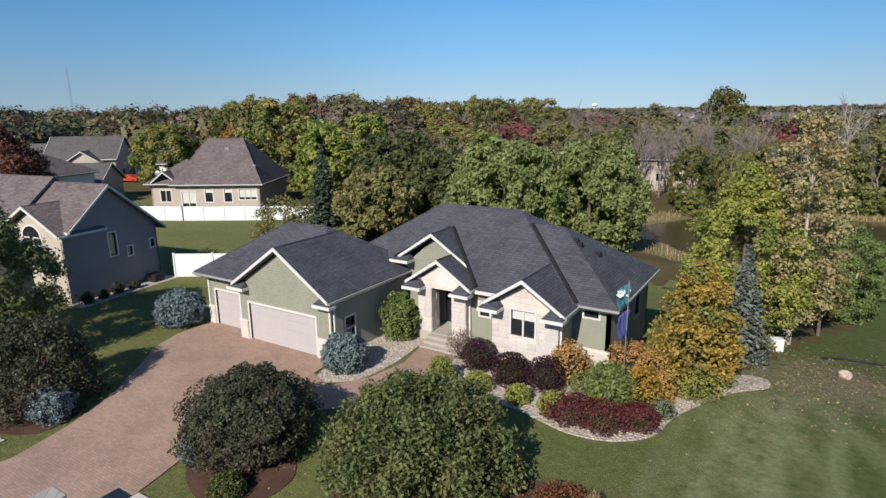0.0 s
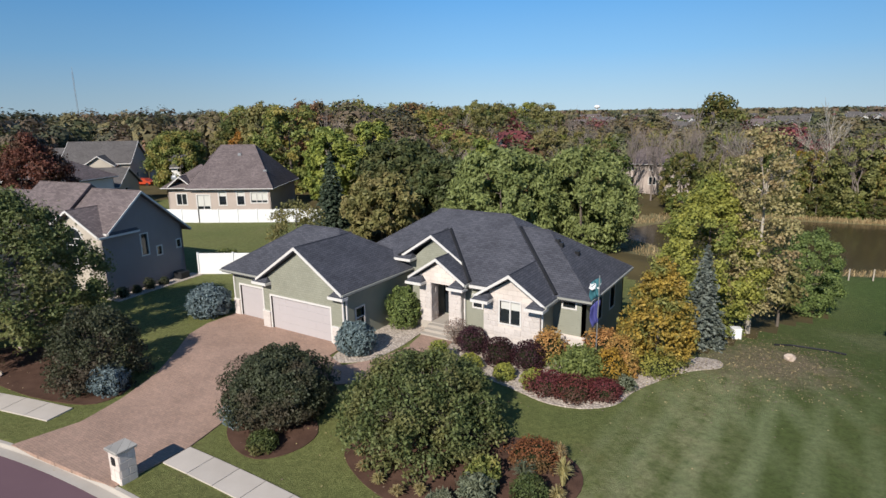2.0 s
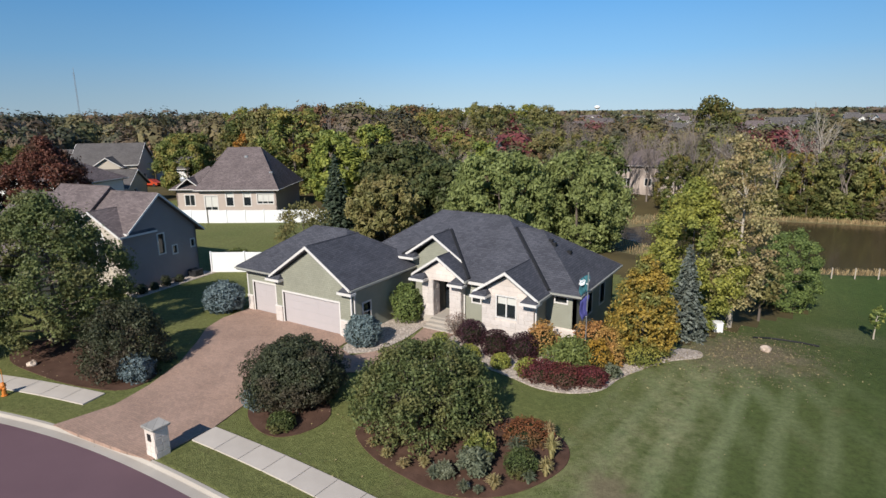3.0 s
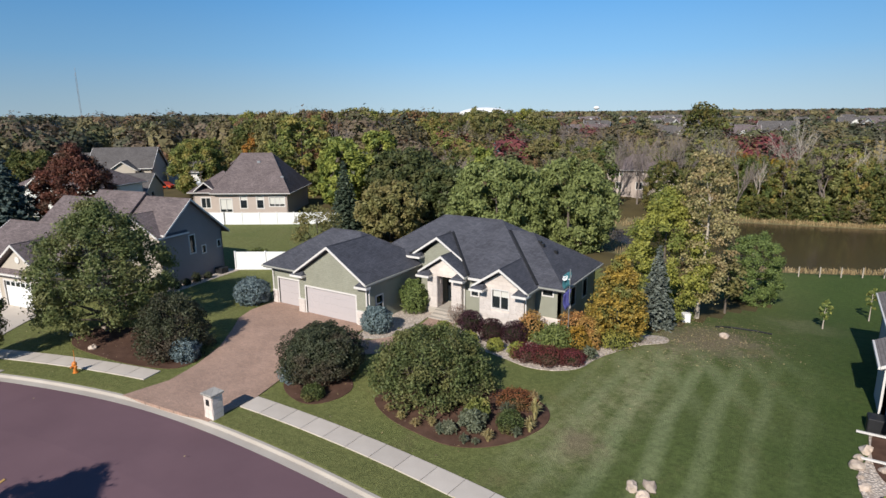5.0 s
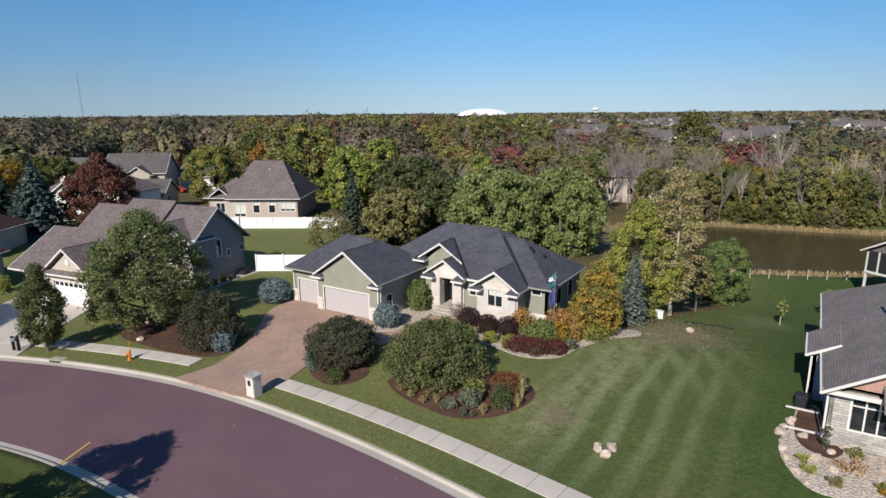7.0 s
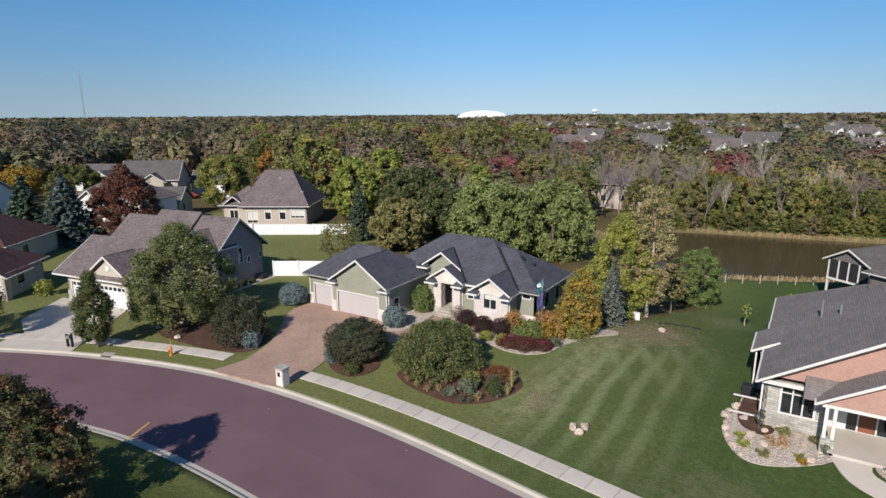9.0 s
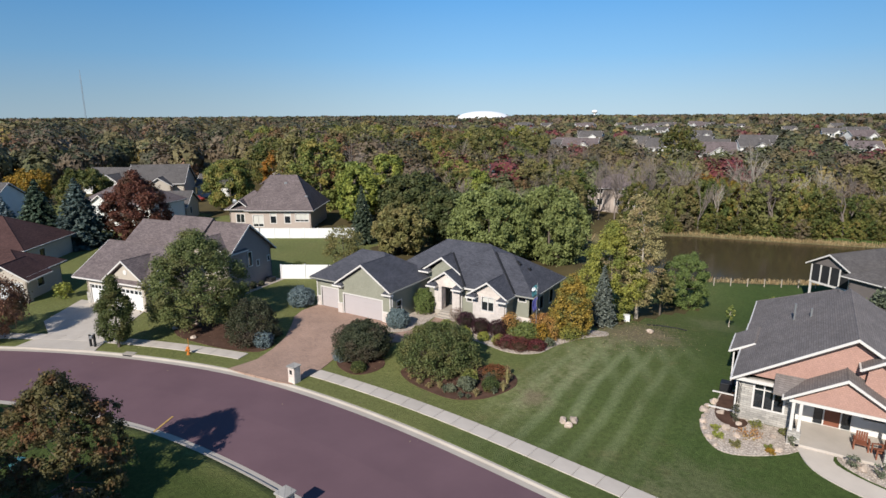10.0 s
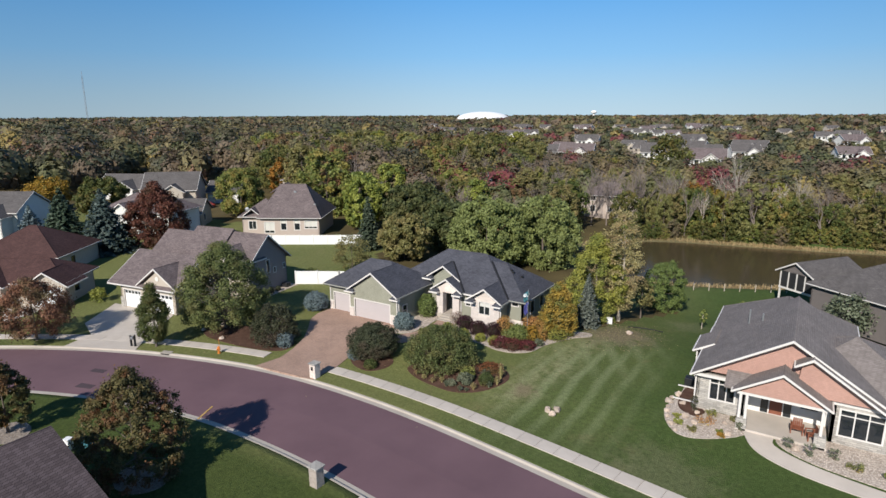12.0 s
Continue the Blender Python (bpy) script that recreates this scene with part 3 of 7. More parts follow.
def build_ground():
    xs = [-4000, -2500, -1500, -900, -600, -400, -300, -230, -180, -140, -115, -95, -82] + list(np.arange(-72, 73, 1.0)) + [82, 95, 115, 140, 180, 230, 300, 400, 600, 900, 1500, 2500, 4000]
    below = [-3900, -1800, -800, -400, -200, -110, -70, -48, -36, -29, -24, -20, -17, -14, -11, -9, -7, -5.5, -4, -3, -2, -1.2, -0.6, 0]
    above = list(np.arange(0.8, 100, 0.9)) + [103, 108, 115, 125, 140, 160, 190, 230, 290, 380, 520, 750, 1100, 1700, 2600, 3900]
    cols = []
    for x in xs:
        n, f = kerb_near(x), kerb_far(x)
        col = [(n + b, None) for b in below]
        col += [(n + 0.18, -0.9), (n + 0.3 * (f - n), -0.9), (n + 0.7 * (f - n), -0.9), (f - 0.18, -0.9), (f, None)]
        col += [(f * (1 - k), None) for k in (0.015, 0.04, 0.08, 0.12, 0.17, 0.22, 0.28, 0.34, 0.4, 0.46, 0.52, 0.58, 0.64, 0.7, 0.76, 0.82, 0.88, 0.94, 1.0)]
        col += [(y, None) for y in above]
        cols.append([(float(x), y, gz(x, y) if z is None else z) for y, z in col])
    k = len(cols[0])
    verts = [v for c in cols for v in c]
    faces = [(i * k + j, (i + 1) * k + j, (i + 1) * k + j + 1, i * k + j + 1) for i in range(len(cols) - 1) for j in range(k - 1)]
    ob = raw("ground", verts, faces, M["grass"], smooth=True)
    me = ob.data
    me.materials.append(M["litter"]), me.materials.append(M["reeds"])
    for p in me.polygons:
        x, y, _ = p.center
        r = pond_r(x, y)
        w = 2.5 * math.sin(x * 0.45) + 1.5 * math.sin(x * 1.3 + y)
        if r < 1.13 + 0.02 * math.sin(x * 1.7):
            p.material_index = 2
        elif (y > 82 and pond_r(x, y) > 1.25) or y > 100 or (y > 33 + w and x < 16) or (y > 22 + w and -24 < x < 6) or abs(x) > 110 or y < -120:
            p.material_index = 1
        elif 15 < x < 24 and 8 < y < 31 and abs(y - (x - 15) * 2.4 - 10) < 5 + w * 0.4:
            p.material_index = 1
    return tagged(ob, "mown lawn with bare woodland floor and dry pond bank", "ground", kind="structure")


def patch(name, outline, material, lift=0.03, deep=0.2, step=1.2, label="", category="", kind="structure", level=None):
    """A thin sheet that follows the ground inside an outline."""
    bm = bmesh.new()
    f = bm.faces.new([bm.verts.new((x, y, 0)) for x, y in outline])
    bmesh.ops.triangulate(bm, faces=[f])
    for i in (0, 1):
        lo, hi = min(p[i] for p in outline), max(p[i] for p in outline)
        for v in np.arange(lo + step, hi, step):
            co, no = [0, 0, 0], [0, 0, 0]
            co[i], no[i] = v, 1
            bmesh.ops.bisect_plane(bm, geom=bm.verts[:] + bm.edges[:] + bm.faces[:], plane_co=co, plane_no=no)
    for v in bm.verts:
        v.co.z = (gz(v.co.x, v.co.y) if level is None else level(v.co.x, v.co.y)) + lift
    out = bmesh.ops.extrude_face_region(bm, geom=[e for e in bm.edges if e.is_boundary])
    rim = bmesh.ops.extrude_edge_only(bm, edges=[e for e in bm.edges if e.is_boundary]) if not out["geom"] else out
    for v in rim["geom"]:
        if isinstance(v, bmesh.types.BMVert):
            v.co.z -= deep
    ob = part(name, bm, material)
    return tagged(ob, label, category or name.replace("_", " "), kind=kind)


build_ground()
bmw = bmesh.new()
ring = [bmw.verts.new((34 + 43 * math.cos(a), 67 + 34 * math.sin(a), -3.5)) for a in np.linspace(0, 2 * math.pi, 72, endpoint=False)]
bmw.faces.new(ring)
tagged(part("water", bmw, M["water"]), "still brown pond water reflecting the trees", "pond", kind="structure")


def strip(name, rows, material, label, category):
    """A sheet between neighbouring cross-sections."""
    k = len(rows[0])
    ob = raw(name, [v for r in rows for v in r], [(i * k + j, (i + 1) * k + j, (i + 1) * k + j + 1, i * k + j + 1) for i in range(len(rows) - 1) for j in range(k - 1)], material)
    return tagged(ob, label, category, kind="structure")


road_x = list(np.arange(-120, 120, 1.0))
rows = []
for x in road_x:
    row = []
    for off, z in ((-0.5, -0.485), (-2.5, -0.44), (-4.8, -0.40), (-7.1, -0.44), (-ROAD + 0.5, -0.485)):
        px, py = along(x, off)
        row.append((px, py, z))
    rows.append(row)
strip("road", rows, M["asphalt"], "purple-grey asphalt road curving past the driveways", "road")


def kerb_strip(base, sign, label):
    rows = []
    for x in np.arange(-120, 120, 1.0):
        row = []
        for off, z in ((0.02, -0.6), (0.02, -0.325), (-0.13, -0.33), (-0.19, -0.45), (-0.22, -0.47), (-0.62, -0.478), (-0.62, -0.55)):
            px, py = along(x, base + sign * off)
            row.append((px, py, z))
        rows.append(row)
    strip("kerb", rows, M["kerb"], label, "kerb")


kerb_strip(0.0, 1, "pale concrete kerb and gutter along the road")
kerb_strip(-ROAD, -1, "pale concrete kerb and gutter across the road")

# driveway, walk to the porch, neighbours' driveways
DRIVE = [along(-5.3, -0.1), (-4.75, -12.2), (-5.3, -10.0), (-6.2, -7.6), (-7.7, -5.4), (-9.2, -3.6), (-9.9, -1.8), (-9.95, 0.6), (-6.3, 0.6), (-6.3, 0.04), (0.25, 0.04), (0.4, -1.6), (1.9, -2.2), (3.0, -0.6), (3.4, 1.6), (3.0, 3.6), (5.2, 3.6), (5.6, 1.4), (5.2, -1.2), (4.0, -3.4), (2.4, -4.6), (0.9, -5.6), (0.5, -7.2), (0.9, -9.0), (1.3, -11.0), (1.25, -12.8), along(1.3, -0.1)]
patch("driveway", DRIVE, M["pavers"], 0.05, 0.25, label="reddish brown brick-paver driveway with a curving walk to the porch")
patch("neighbour_driveway", [along(-25.5, -0.1), along(-25.0, 3.2), (-30.5, -17.0), (-34.6, -11.3), (-25.2, -9.2), along(-19.4, 3.4), along(-18.4, -0.1)], M["concrete"], 0.05, 0.25, label="pale concrete driveway before the beige house", category="driveway")
patch("neighbour_driveway", [along(-46, -0.1), along(-45, 3.5), (-46.5, -18.5), (-40.5, -14.5), along(-35.5, 3.5), along(-35, -0.1)], M["concrete"], 0.05, 0.25, label="pale concrete driveway before the brown-roofed house", category="driveway")
patch("neighbour_driveway", [(15.2, kerb_near(15.2) + 0.1), (24.5, kerb_near(24.5) + 0.1), (22.5, -34), (15.5, -33)], M["concrete"], 0.05, 0.25, label="pale concrete driveway across the road", category="driveway")
# the pink house's front walk
patch("front_walk", rounded([(34.3, -3.6), (36.0, -4.0), (36.2, -5.4), (38.4, -6.6), (42.0, -7.4), (47, -8.2), (47, -9.3), (42, -8.7), (38.0, -8.0), (35.4, -6.8), (34.4, -5.2)], 4), M["concrete"], 0.06, label="pale concrete walk curving to a porch", category="walk")
# planting beds
patch("rock_bed", rounded([(0.4, -0.4), (1.2, -2.0), (2.6, -1.0), (3.0, 1.0), (2.9, 3.0), (2.4, 5.8), (0.4, 6.2)], 4), M["rock_bed"], 0.04, label="pale river-rock bed between garage and walk", category="rock bed")
patch("rock_bed", rounded([(5.4, 3.8), (5.3, 1.6), (5.0, -0.6), (7.2, -0.1), (9.0, 0.3), (11.0, -0.1), (12.6, -0.5), (14.2, -0.2), (15.4, 0.9), (15.8, 2.6), (16.5, 4.3), (17.6, 6.4), (18.9, 7.9), (18.5, 9.0), (16.5, 8.4), (13.0, 7.0), (11.0, 6.0), (7.0, 5.4)], 4), M["rock_bed"], 0.04, label="pale river-rock bed along the house front", category="rock bed")
patch("mulch_bed", rounded([(7.1, -7.9), (8.7, -9.0), (10.8, -9.5), (13.0, -9.6), (14.8, -8.6), (15.9, -6.9), (16.1, -5.4), (15.2, -4.2), (13.0, -3.8), (10.0, -5.0), (7.8, -6.4)], 4), M["mulch"], 0.04, label="dark mulch island bed in the lawn", category="mulch bed")
patch("mulch_bed", rounded([(1.3, -8.9), (2.6, -9.9), (4.3, -10.1), (5.3, -9.0), (5.3, -7.6), (3.8, -6.6), (1.9, -7.4)], 4), M["mulch"], 0.04, label="dark mulch bed under the round shrub", category="mulch bed")
patch("mulch_bed", rounded([(-17.8, -10.6), (-15.6, -12.3), (-12.0, -12.4), (-8.6, -12.0), (-5.9, -10.9), (-6.4, -8.8), (-10.0, -8.4), (-14.5, -8.4)], 4), M["mulch"], 0.04, label="reddish mulch bed under the neighbour's tree", category="mulch bed")
patch("rock_bed", rounded([(29.2, -1.2), (28.7, -3.4), (29.0, -5.4), (30.2, -7.0), (32.0, -6.7), (34.3, -4.9), (34.4, -2.6), (31, -2.3), (30.4, 1.5), (29.4, 1.2)], 4), M["rock_bed"], 0.05, label="pale rock bed round the pink house's corner", category="rock bed")
patch("mulch_bed", rounded([(29.5, 0.9), (29.3, -1.8), (29.7, -3.4), (30.8, -4.0), (31.4, -3.2), (31.2, -2.6), (30.5, -2.3), (30.4, 1.1)], 4), M["mulch"], 0.07, label="dark mulch along the pink house's side wall", category="mulch bed")
patch("rock_bed", rounded([(36.4, -4.2), (36.6, -5.3), (38.6, -6.4), (42.2, -7.1), (46.5, -7.7), (46.5, -3.0), (39.4, -2.8), (38.6, -4.2)], 4), M["rock_bed"], 0.05, label="pale rock bed under the pink house's windows", category="rock bed")
patch("mulch_bed", rounded([(0.2, -30.4), (1.4, -31.6), (3.2, -31.4), (4.0, -30.0), (2.8, -28.8), (1.0, -29.0)], 4), M["ring_rock"], 0.04, label="pale rock ring round the tree trunk", category="rock bed")
patch("mulch_bed", rounded([(-13.0, -31.6), (-12.4, -33.2), (-10.6, -33.4), (-9.6, -32.2), (-10.6, -31.0), (-12.2, -30.8)], 4), M["ring_rock"], 0.04, label="pale rock ring round a young tree", category="rock bed")

patch("rock_bed", [(-20.7, -2.3), (-19.4, -2.1), (-20.5, 5.7), (-21.85, 5.5)], M["rock_bed"], 0.04, label="narrow rock strip along the grey house", category="rock bed")


# ---- houses ----
def frame_of(p, q):
    """The frame of a wall that runs from p to q: x along it, y into the house, z up."""
    d = (Vector(q) - Vector(p)).normalized()
    return Matrix.Translation((p[0], p[1], 0)) @ Matrix(((d.x, -d.y, 0, 0), (d.y, d.x, 0, 0), (0, 0, 1, 0), (0, 0, 0, 1)))


def wall(house, p, q, z0, z1, material, holes=(), thick=0.2, name="wall", peak=None, label=""):
    """A wall from p to q, its outside to the right of that way, with openings (u0, u1, z0, z1); peak: (u, z) of a gable's top."""
    m, length = frame_of(p, q), (Vector(q) - Vector(p)).length
    us = sorted({0.0, length, *(h[i] for h in holes for i in (0, 1))})
    zs = sorted({z0, z1, *(h[i] for h in holes for i in (2, 3))})
    bm = bmesh.new()

    def face(*pts):
        bm.faces.new([bm.verts.new(m @ Vector(v)) for v in pts])

    def is_open(u, z):
        return any(h[0] < u < h[1] and h[2] < z < h[3] for h in holes)
    for a, b in zip(us, us[1:]):
        for c, d in zip(zs, zs[1:]):
            if not is_open((a + b) / 2, (c + d) / 2):
                face((a, 0, c), (b, 0, c), (b, 0, d), (a, 0, d))
                face((a, thick, c), (a, thick, d), (b, thick, d), (b, thick, c))
    for a, b, c, d in [(0, length, z0, z1)] + [tuple(h) for h in holes]:
        face((a, 0, c), (a, thick, c), (a, thick, d), (a, 0, d))
        face((b, 0, c), (b, 0, d), (b, thick, d), (b, thick, c))
        face((a, 0, c), (b, 0, c), (b, thick, c), (a, thick, c))
        face((a, 0, d), (a, thick, d), (b, thick, d), (b, 0, d))
    bmesh.ops.remove_doubles(bm, verts=bm.verts, dist=0.0005)
    ob = part(name, bm, material, house, label)
    if peak:
        bm = bmesh.new()
        prism(bm, [(0, z1 + 0.002), (length, z1 + 0.002), peak], 0.0, thick, 1, m)
        part("gable", bm, peak_material(material), house)
    return ob


PEAKS = {}


def peak_material(material):
    return PEAKS.get(material.name, material)


PEAKS["sage_lap_siding"] = M["shakes_green"]


def hip_roof(house, x0, x1, y0, y1, ze, slope, material, ends=(True, True), axis="x", thick=0.22, name="roof", bare=(), runs=None):
    """A hipped roof over a rectangle of eaves; ends: whether each end of the ridge is hipped; runs: how far each hip reaches in."""
    if axis == "y":
        m = Matrix(((0, 1, 0, 0), (1, 0, 0, 0), (0, 0, 1, 0), (0, 0, 0, 1)))
        x0, x1, y0, y1 = y0, y1, x0, x1
    else:
        m = Matrix.Identity(4)
    h = (y1 - y0) / 2
    yc, zr = (y0 + y1) / 2, ze + h * slope
    ra, rb = (x0 + (runs[0] if runs else h) if ends[0] else x0), (x1 - (runs[1] if runs else h) if ends[1] else x1)
    bm = bmesh.new()
    v = [bm.verts.new(m @ Vector(p)) for p in ((x0, y0, ze), (x1, y0, ze), (x1, y1, ze), (x0, y1, ze), (ra, yc, zr), (rb, yc, zr))]
    w = [bm.verts.new(m @ Vector(p)) for p in ((x0, y0, ze - thick), (x1, y0, ze - thick), (x1, y1, ze - thick), (x0, y1, ze - thick))]
    for f in ((v[0], v[1], v[5], v[4]), (v[1], v[2], v[5]), (v[2], v[3], v[4], v[5]), (v[3], v[0], v[4])):
        bm.faces.new(f)
    for i in range(4):
        j = (i + 1) % 4
        bm.faces.new((w[i], w[j], v[j], v[i]))
    bm.faces.new(w)
    roof = part(name, bm, material, house)
    # fascia and gutter round the eaves
    g = bmesh.new()
    t = 0.09
    for a, b in (((x0 - t, y0 - t), (x1 + t, y0 - 0.004)), ((x0 - t, y1 + 0.004), (x1 + t, y1 + t)), ((x0 - t, y0), (x0 - 0.004, y1)), ((x1 + 0.004, y0), (x1 + t, y1))):
        box(g, a[0], b[0], a[1], b[1], ze - 0.13, ze - 0.03, m)
    part("gutter", g, M["trim_grey"] if material is M["shingles"] else M["trim"], house, "metal gutter")
    # ridge caps, laid over the arrises
    c = bmesh.new()
    for i, (a, b) in enumerate(((v_co(x0, y0, ze), v_co(ra, yc, zr)), (v_co(x0, y1, ze), v_co(ra, yc, zr)), (v_co(x1, y0, ze), v_co(rb, yc, zr)), (v_co(x1, y1, ze), v_co(rb, yc, zr)), (v_co(ra, yc, zr), v_co(rb, yc, zr)))):
        if (b - a).length > 0.1 and i not in bare:
            tube(c, [m @ (a + Vector((0, 0, 0.0))), m @ (b + Vector((0, 0, 0.0)))], [0.045, 0.045], 6)
    part("ridge_cap", c, material, house)
    return roof


def v_co(*p):
    return Vector(p)


def gable_roof(house, xc, half, y0, y1, zr, slope, material, axis="y", thick=0.2, name="roof", left=None, right=None, trim=True, back=False):
    """Two slopes off a ridge that runs along y (or x) from y0 to y1 at height zr; left and right override how far each slope reaches."""
    m = Matrix(((0, 1, 0, 0), (1, 0, 0, 0), (0, 0, 1, 0), (0, 0, 0, 1))) if axis == "x" else Matrix.Identity(4)
    hl, hr = left or half, right or half
    bm = bmesh.new()
    prism(bm, [(xc - hl, zr - hl * slope), (xc, zr), (xc + hr, zr - hr * slope), (xc + hr, zr - hr * slope - thick), (xc, zr - thick * 1.15), (xc - hl, zr - hl * slope - thick)], y0, y1, 1, m)
    roof = part(name, bm, material, house)
    if trim:
        for y, s in ((y0, -1),) + (((y1, 1),) if back else ()):
            for sgn, h in ((-1, hl), (1, hr)):
                r = bmesh.new()
                zl = zr - h * slope
                prism(r, [(xc, zr + 0.015), (xc + sgn * h, zl + 0.015), (xc + sgn * h, zl - 0.14), (xc, zr - 0.165)], *sorted((y + s * 0.005, y + s * 0.06)), 1, m)
                part("rake_board", r, M["trim"], house, "white rake board")
        for sgn, h in ((-1, hl), (1, hr)):
            g = bmesh.new()
            x, z = xc + sgn * h, zr - h * slope
            a, b = sorted((x + sgn * 0.005, x + sgn * 0.1))
            box(g, a, b, y0, y1, z - 0.17, z - 0.03, m)
            part("gutter", g, M["trim_grey"] if material is M["shingles"] else M["trim"], house, "metal gutter")
    c = bmesh.new()
    tube(c, [m @ Vector((xc, y0 + 0.02, zr)), m @ Vector((xc, y1 - 0.02, zr))], [0.045, 0.045], 6)
    part("ridge_cap", c, material, house)
    return roof


def window(house, p, q, u0, u1, z0, z1, bars=1, cross=0, casing=0.09, blind=0.0, frame_mat=None, name="window", glass=None):
    """A window in the wall from p to q: casing round it, a pane set back and bars between the lights."""
    m = frame_of(p, q)
    fm = frame_mat or M["trim"]
    bm = bmesh.new()
    for a, b, c, d in ((u0 - casing, u1 + casing, z1, z1 + casing), (u0 - casing, u1 + casing, z0 - casing, z0), (u0 - casing, u0, z0, z1), (u1, u1 + casing, z0, z1)):
        box(bm, a, b, -0.035, 0.09, c, d, m)
    win = part(name, bm, fm, house)
    for i in range(bars):
        u = u0 + (u1 - u0) * (i + 1) / (bars + 1)
        b = bmesh.new()
        box(b, u - 0.04, u + 0.04, 0.01, 0.085, z0 + 0.002, z1 - 0.002, m)
        part("mullion", b, fm, win)
    if cross:
        b = bmesh.new()
        box(b, u0, u1, 0.013, 0.08, cross - 0.03, cross + 0.03, m)
        part("transom", b, fm, win)
    b = bmesh.new()
    box(b, u0, u1, 0.10, 0.115, z0, z1, m)
    part("pane", b, glass or M["glass"], win, "dark glass pane")
    if blind:
        b = bmesh.new()
        box(b, u0 + 0.03, u1 - 0.03, 0.085, 0.095, z1 - blind * (z1 - z0), z1 - 0.01, m)
        part("blind", b, M["blind"], win, "pale blind half drawn")
    return win


def garage_door(house, p, q, u0, u1, z1, lights=0, material=None):
    """A sectional door: four leaves of raised fields, and a casing round the opening."""
    m = frame_of(p, q)
    mat = material or M["door_paint"]
    bm = bmesh.new()
    for a, b, c, d in ((u0 - 0.1, u1 + 0.1, z1, z1 + 0.12), (u0 - 0.1, u0, 0.0, z1), (u1, u1 + 0.1, 0.0, z1)):
        box(bm, a, b, -0.03, 0.1, c, d, m)
    door = part("garage_door", bm, M["trim"], house, "pale sectional garage door, shut")
    for i in range(4):
        b = bmesh.new()
        c, d = z1 * i / 4 + 0.004, z1 * (i + 1) / 4 - 0.004
        box(b, u0, u1, 0.105, 0.14, c, d, m)
        k = max(4, round((u1 - u0) / 0.6))
        for j in range(k):
            a0, a1 = u0 + (u1 - u0) * (j + 0.1) / k, u0 + (u1 - u0) * (j + 0.9) / k
            if lights and i == 3:
                continue
            box(b, a0, a1, 0.099, 0.1055, c + 0.09, d - 0.09, m)
        part("door_leaf", b, mat, door)
        if lights and i == 3:
            for j in range(k):
                g = bmesh.new()
                box(g, u0 + (u1 - u0) * (j + 0.12) / k, u0 + (u1 - u0) * (j + 0.88) / k, 0.095, 0.108, c + 0.1, d - 0.1, m)
                part("door_light", g, M["glass"], door)
    return door


def solid(name, house, x0, x1, y0, y1, z0, z1, material, bevel=0.0, label=""):
    bm = bmesh.new()
    box(bm, x0, x1, y0, y1, z0, z1, None, bevel)
    return part(name, bm, material, house, label)


def pent_return(house, x0, x1, y0, y1, ze, material, rise=0.32):
    """A little hipped return roof at the foot of a gable's rake."""
    bm = bmesh.new()
    lo = [(x0, y0, ze), (x1, y0, ze), (x1, y1, ze), (x0, y1, ze)]
    v = [bm.verts.new(p) for p in lo] + [bm.verts.new((x, y, ze + rise)) for x, y in ((x0 + 0.25, y1), (x1 - 0.25, y1))]
    for f in ((0, 1, 5, 4), (1, 2, 5), (3, 0, 4), (2, 3, 4, 5), (3, 2, 1, 0)):
        bm.faces.new([v[i] for i in f])
    part("return_roof", bm, material, house)
    g = bmesh.new()
    box(g, x0 - 0.03, x1 + 0.03, y0 - 0.05, y1, ze - 0.16, ze - 0.005)
    part("fascia", g, M["trim"], house)


STONE_UNIT = bpy.data.meshes.new("stone")
_b = bmesh.new()
box(_b, -0.5, 0.5, -0.5, 0.5, -0.5, 0.5, None, 0.06)
_b.to_mesh(STONE_UNIT)
_b.free()
STONE_UNIT.materials.append(M["stone_block"])


def stone_facing(owner, p, q, u0, u1, z0, z1, seed, holes=(), proud=0.022):
    """Rows of cut stone laid on the wall from p to q, each a piece of its own."""
    rng = np.random.default_rng(seed)
    m = frame_of(p, q)
    z = z0
    while z < z1 - 0.08:
        hgt = min(float(rng.choice([0.2, 0.28, 0.34])), z1 - z)
        u = u0
        while u < u1 - 0.01:
            w = float(rng.uniform(0.3, 0.72))
            if u1 - (u + w) < 0.2:
                w = u1 - u
            spans = [(u, u + w)]
            for a, b, c, d in holes:
                if z + hgt > c and z < d:
                    spans = [s for x0, x1 in spans for s in ((x0, min(x1, a)), (max(x0, b), x1)) if s[1] - s[0] > 0.05]
            for x0, x1 in spans:
                ob = new("stone", STONE_UNIT)
                ob.parent = owner
                t = proud * rng.uniform(0.7, 1.3)
                ob.matrix_local = m @ Matrix.Translation(((x0 + x1) / 2, -t / 2 + 0.004, z + hgt / 2)) @ Matrix.Diagonal((x1 - x0 - 0.012, t + 0.008, hgt - 0.012, 1))
            u += w
        z += hgt


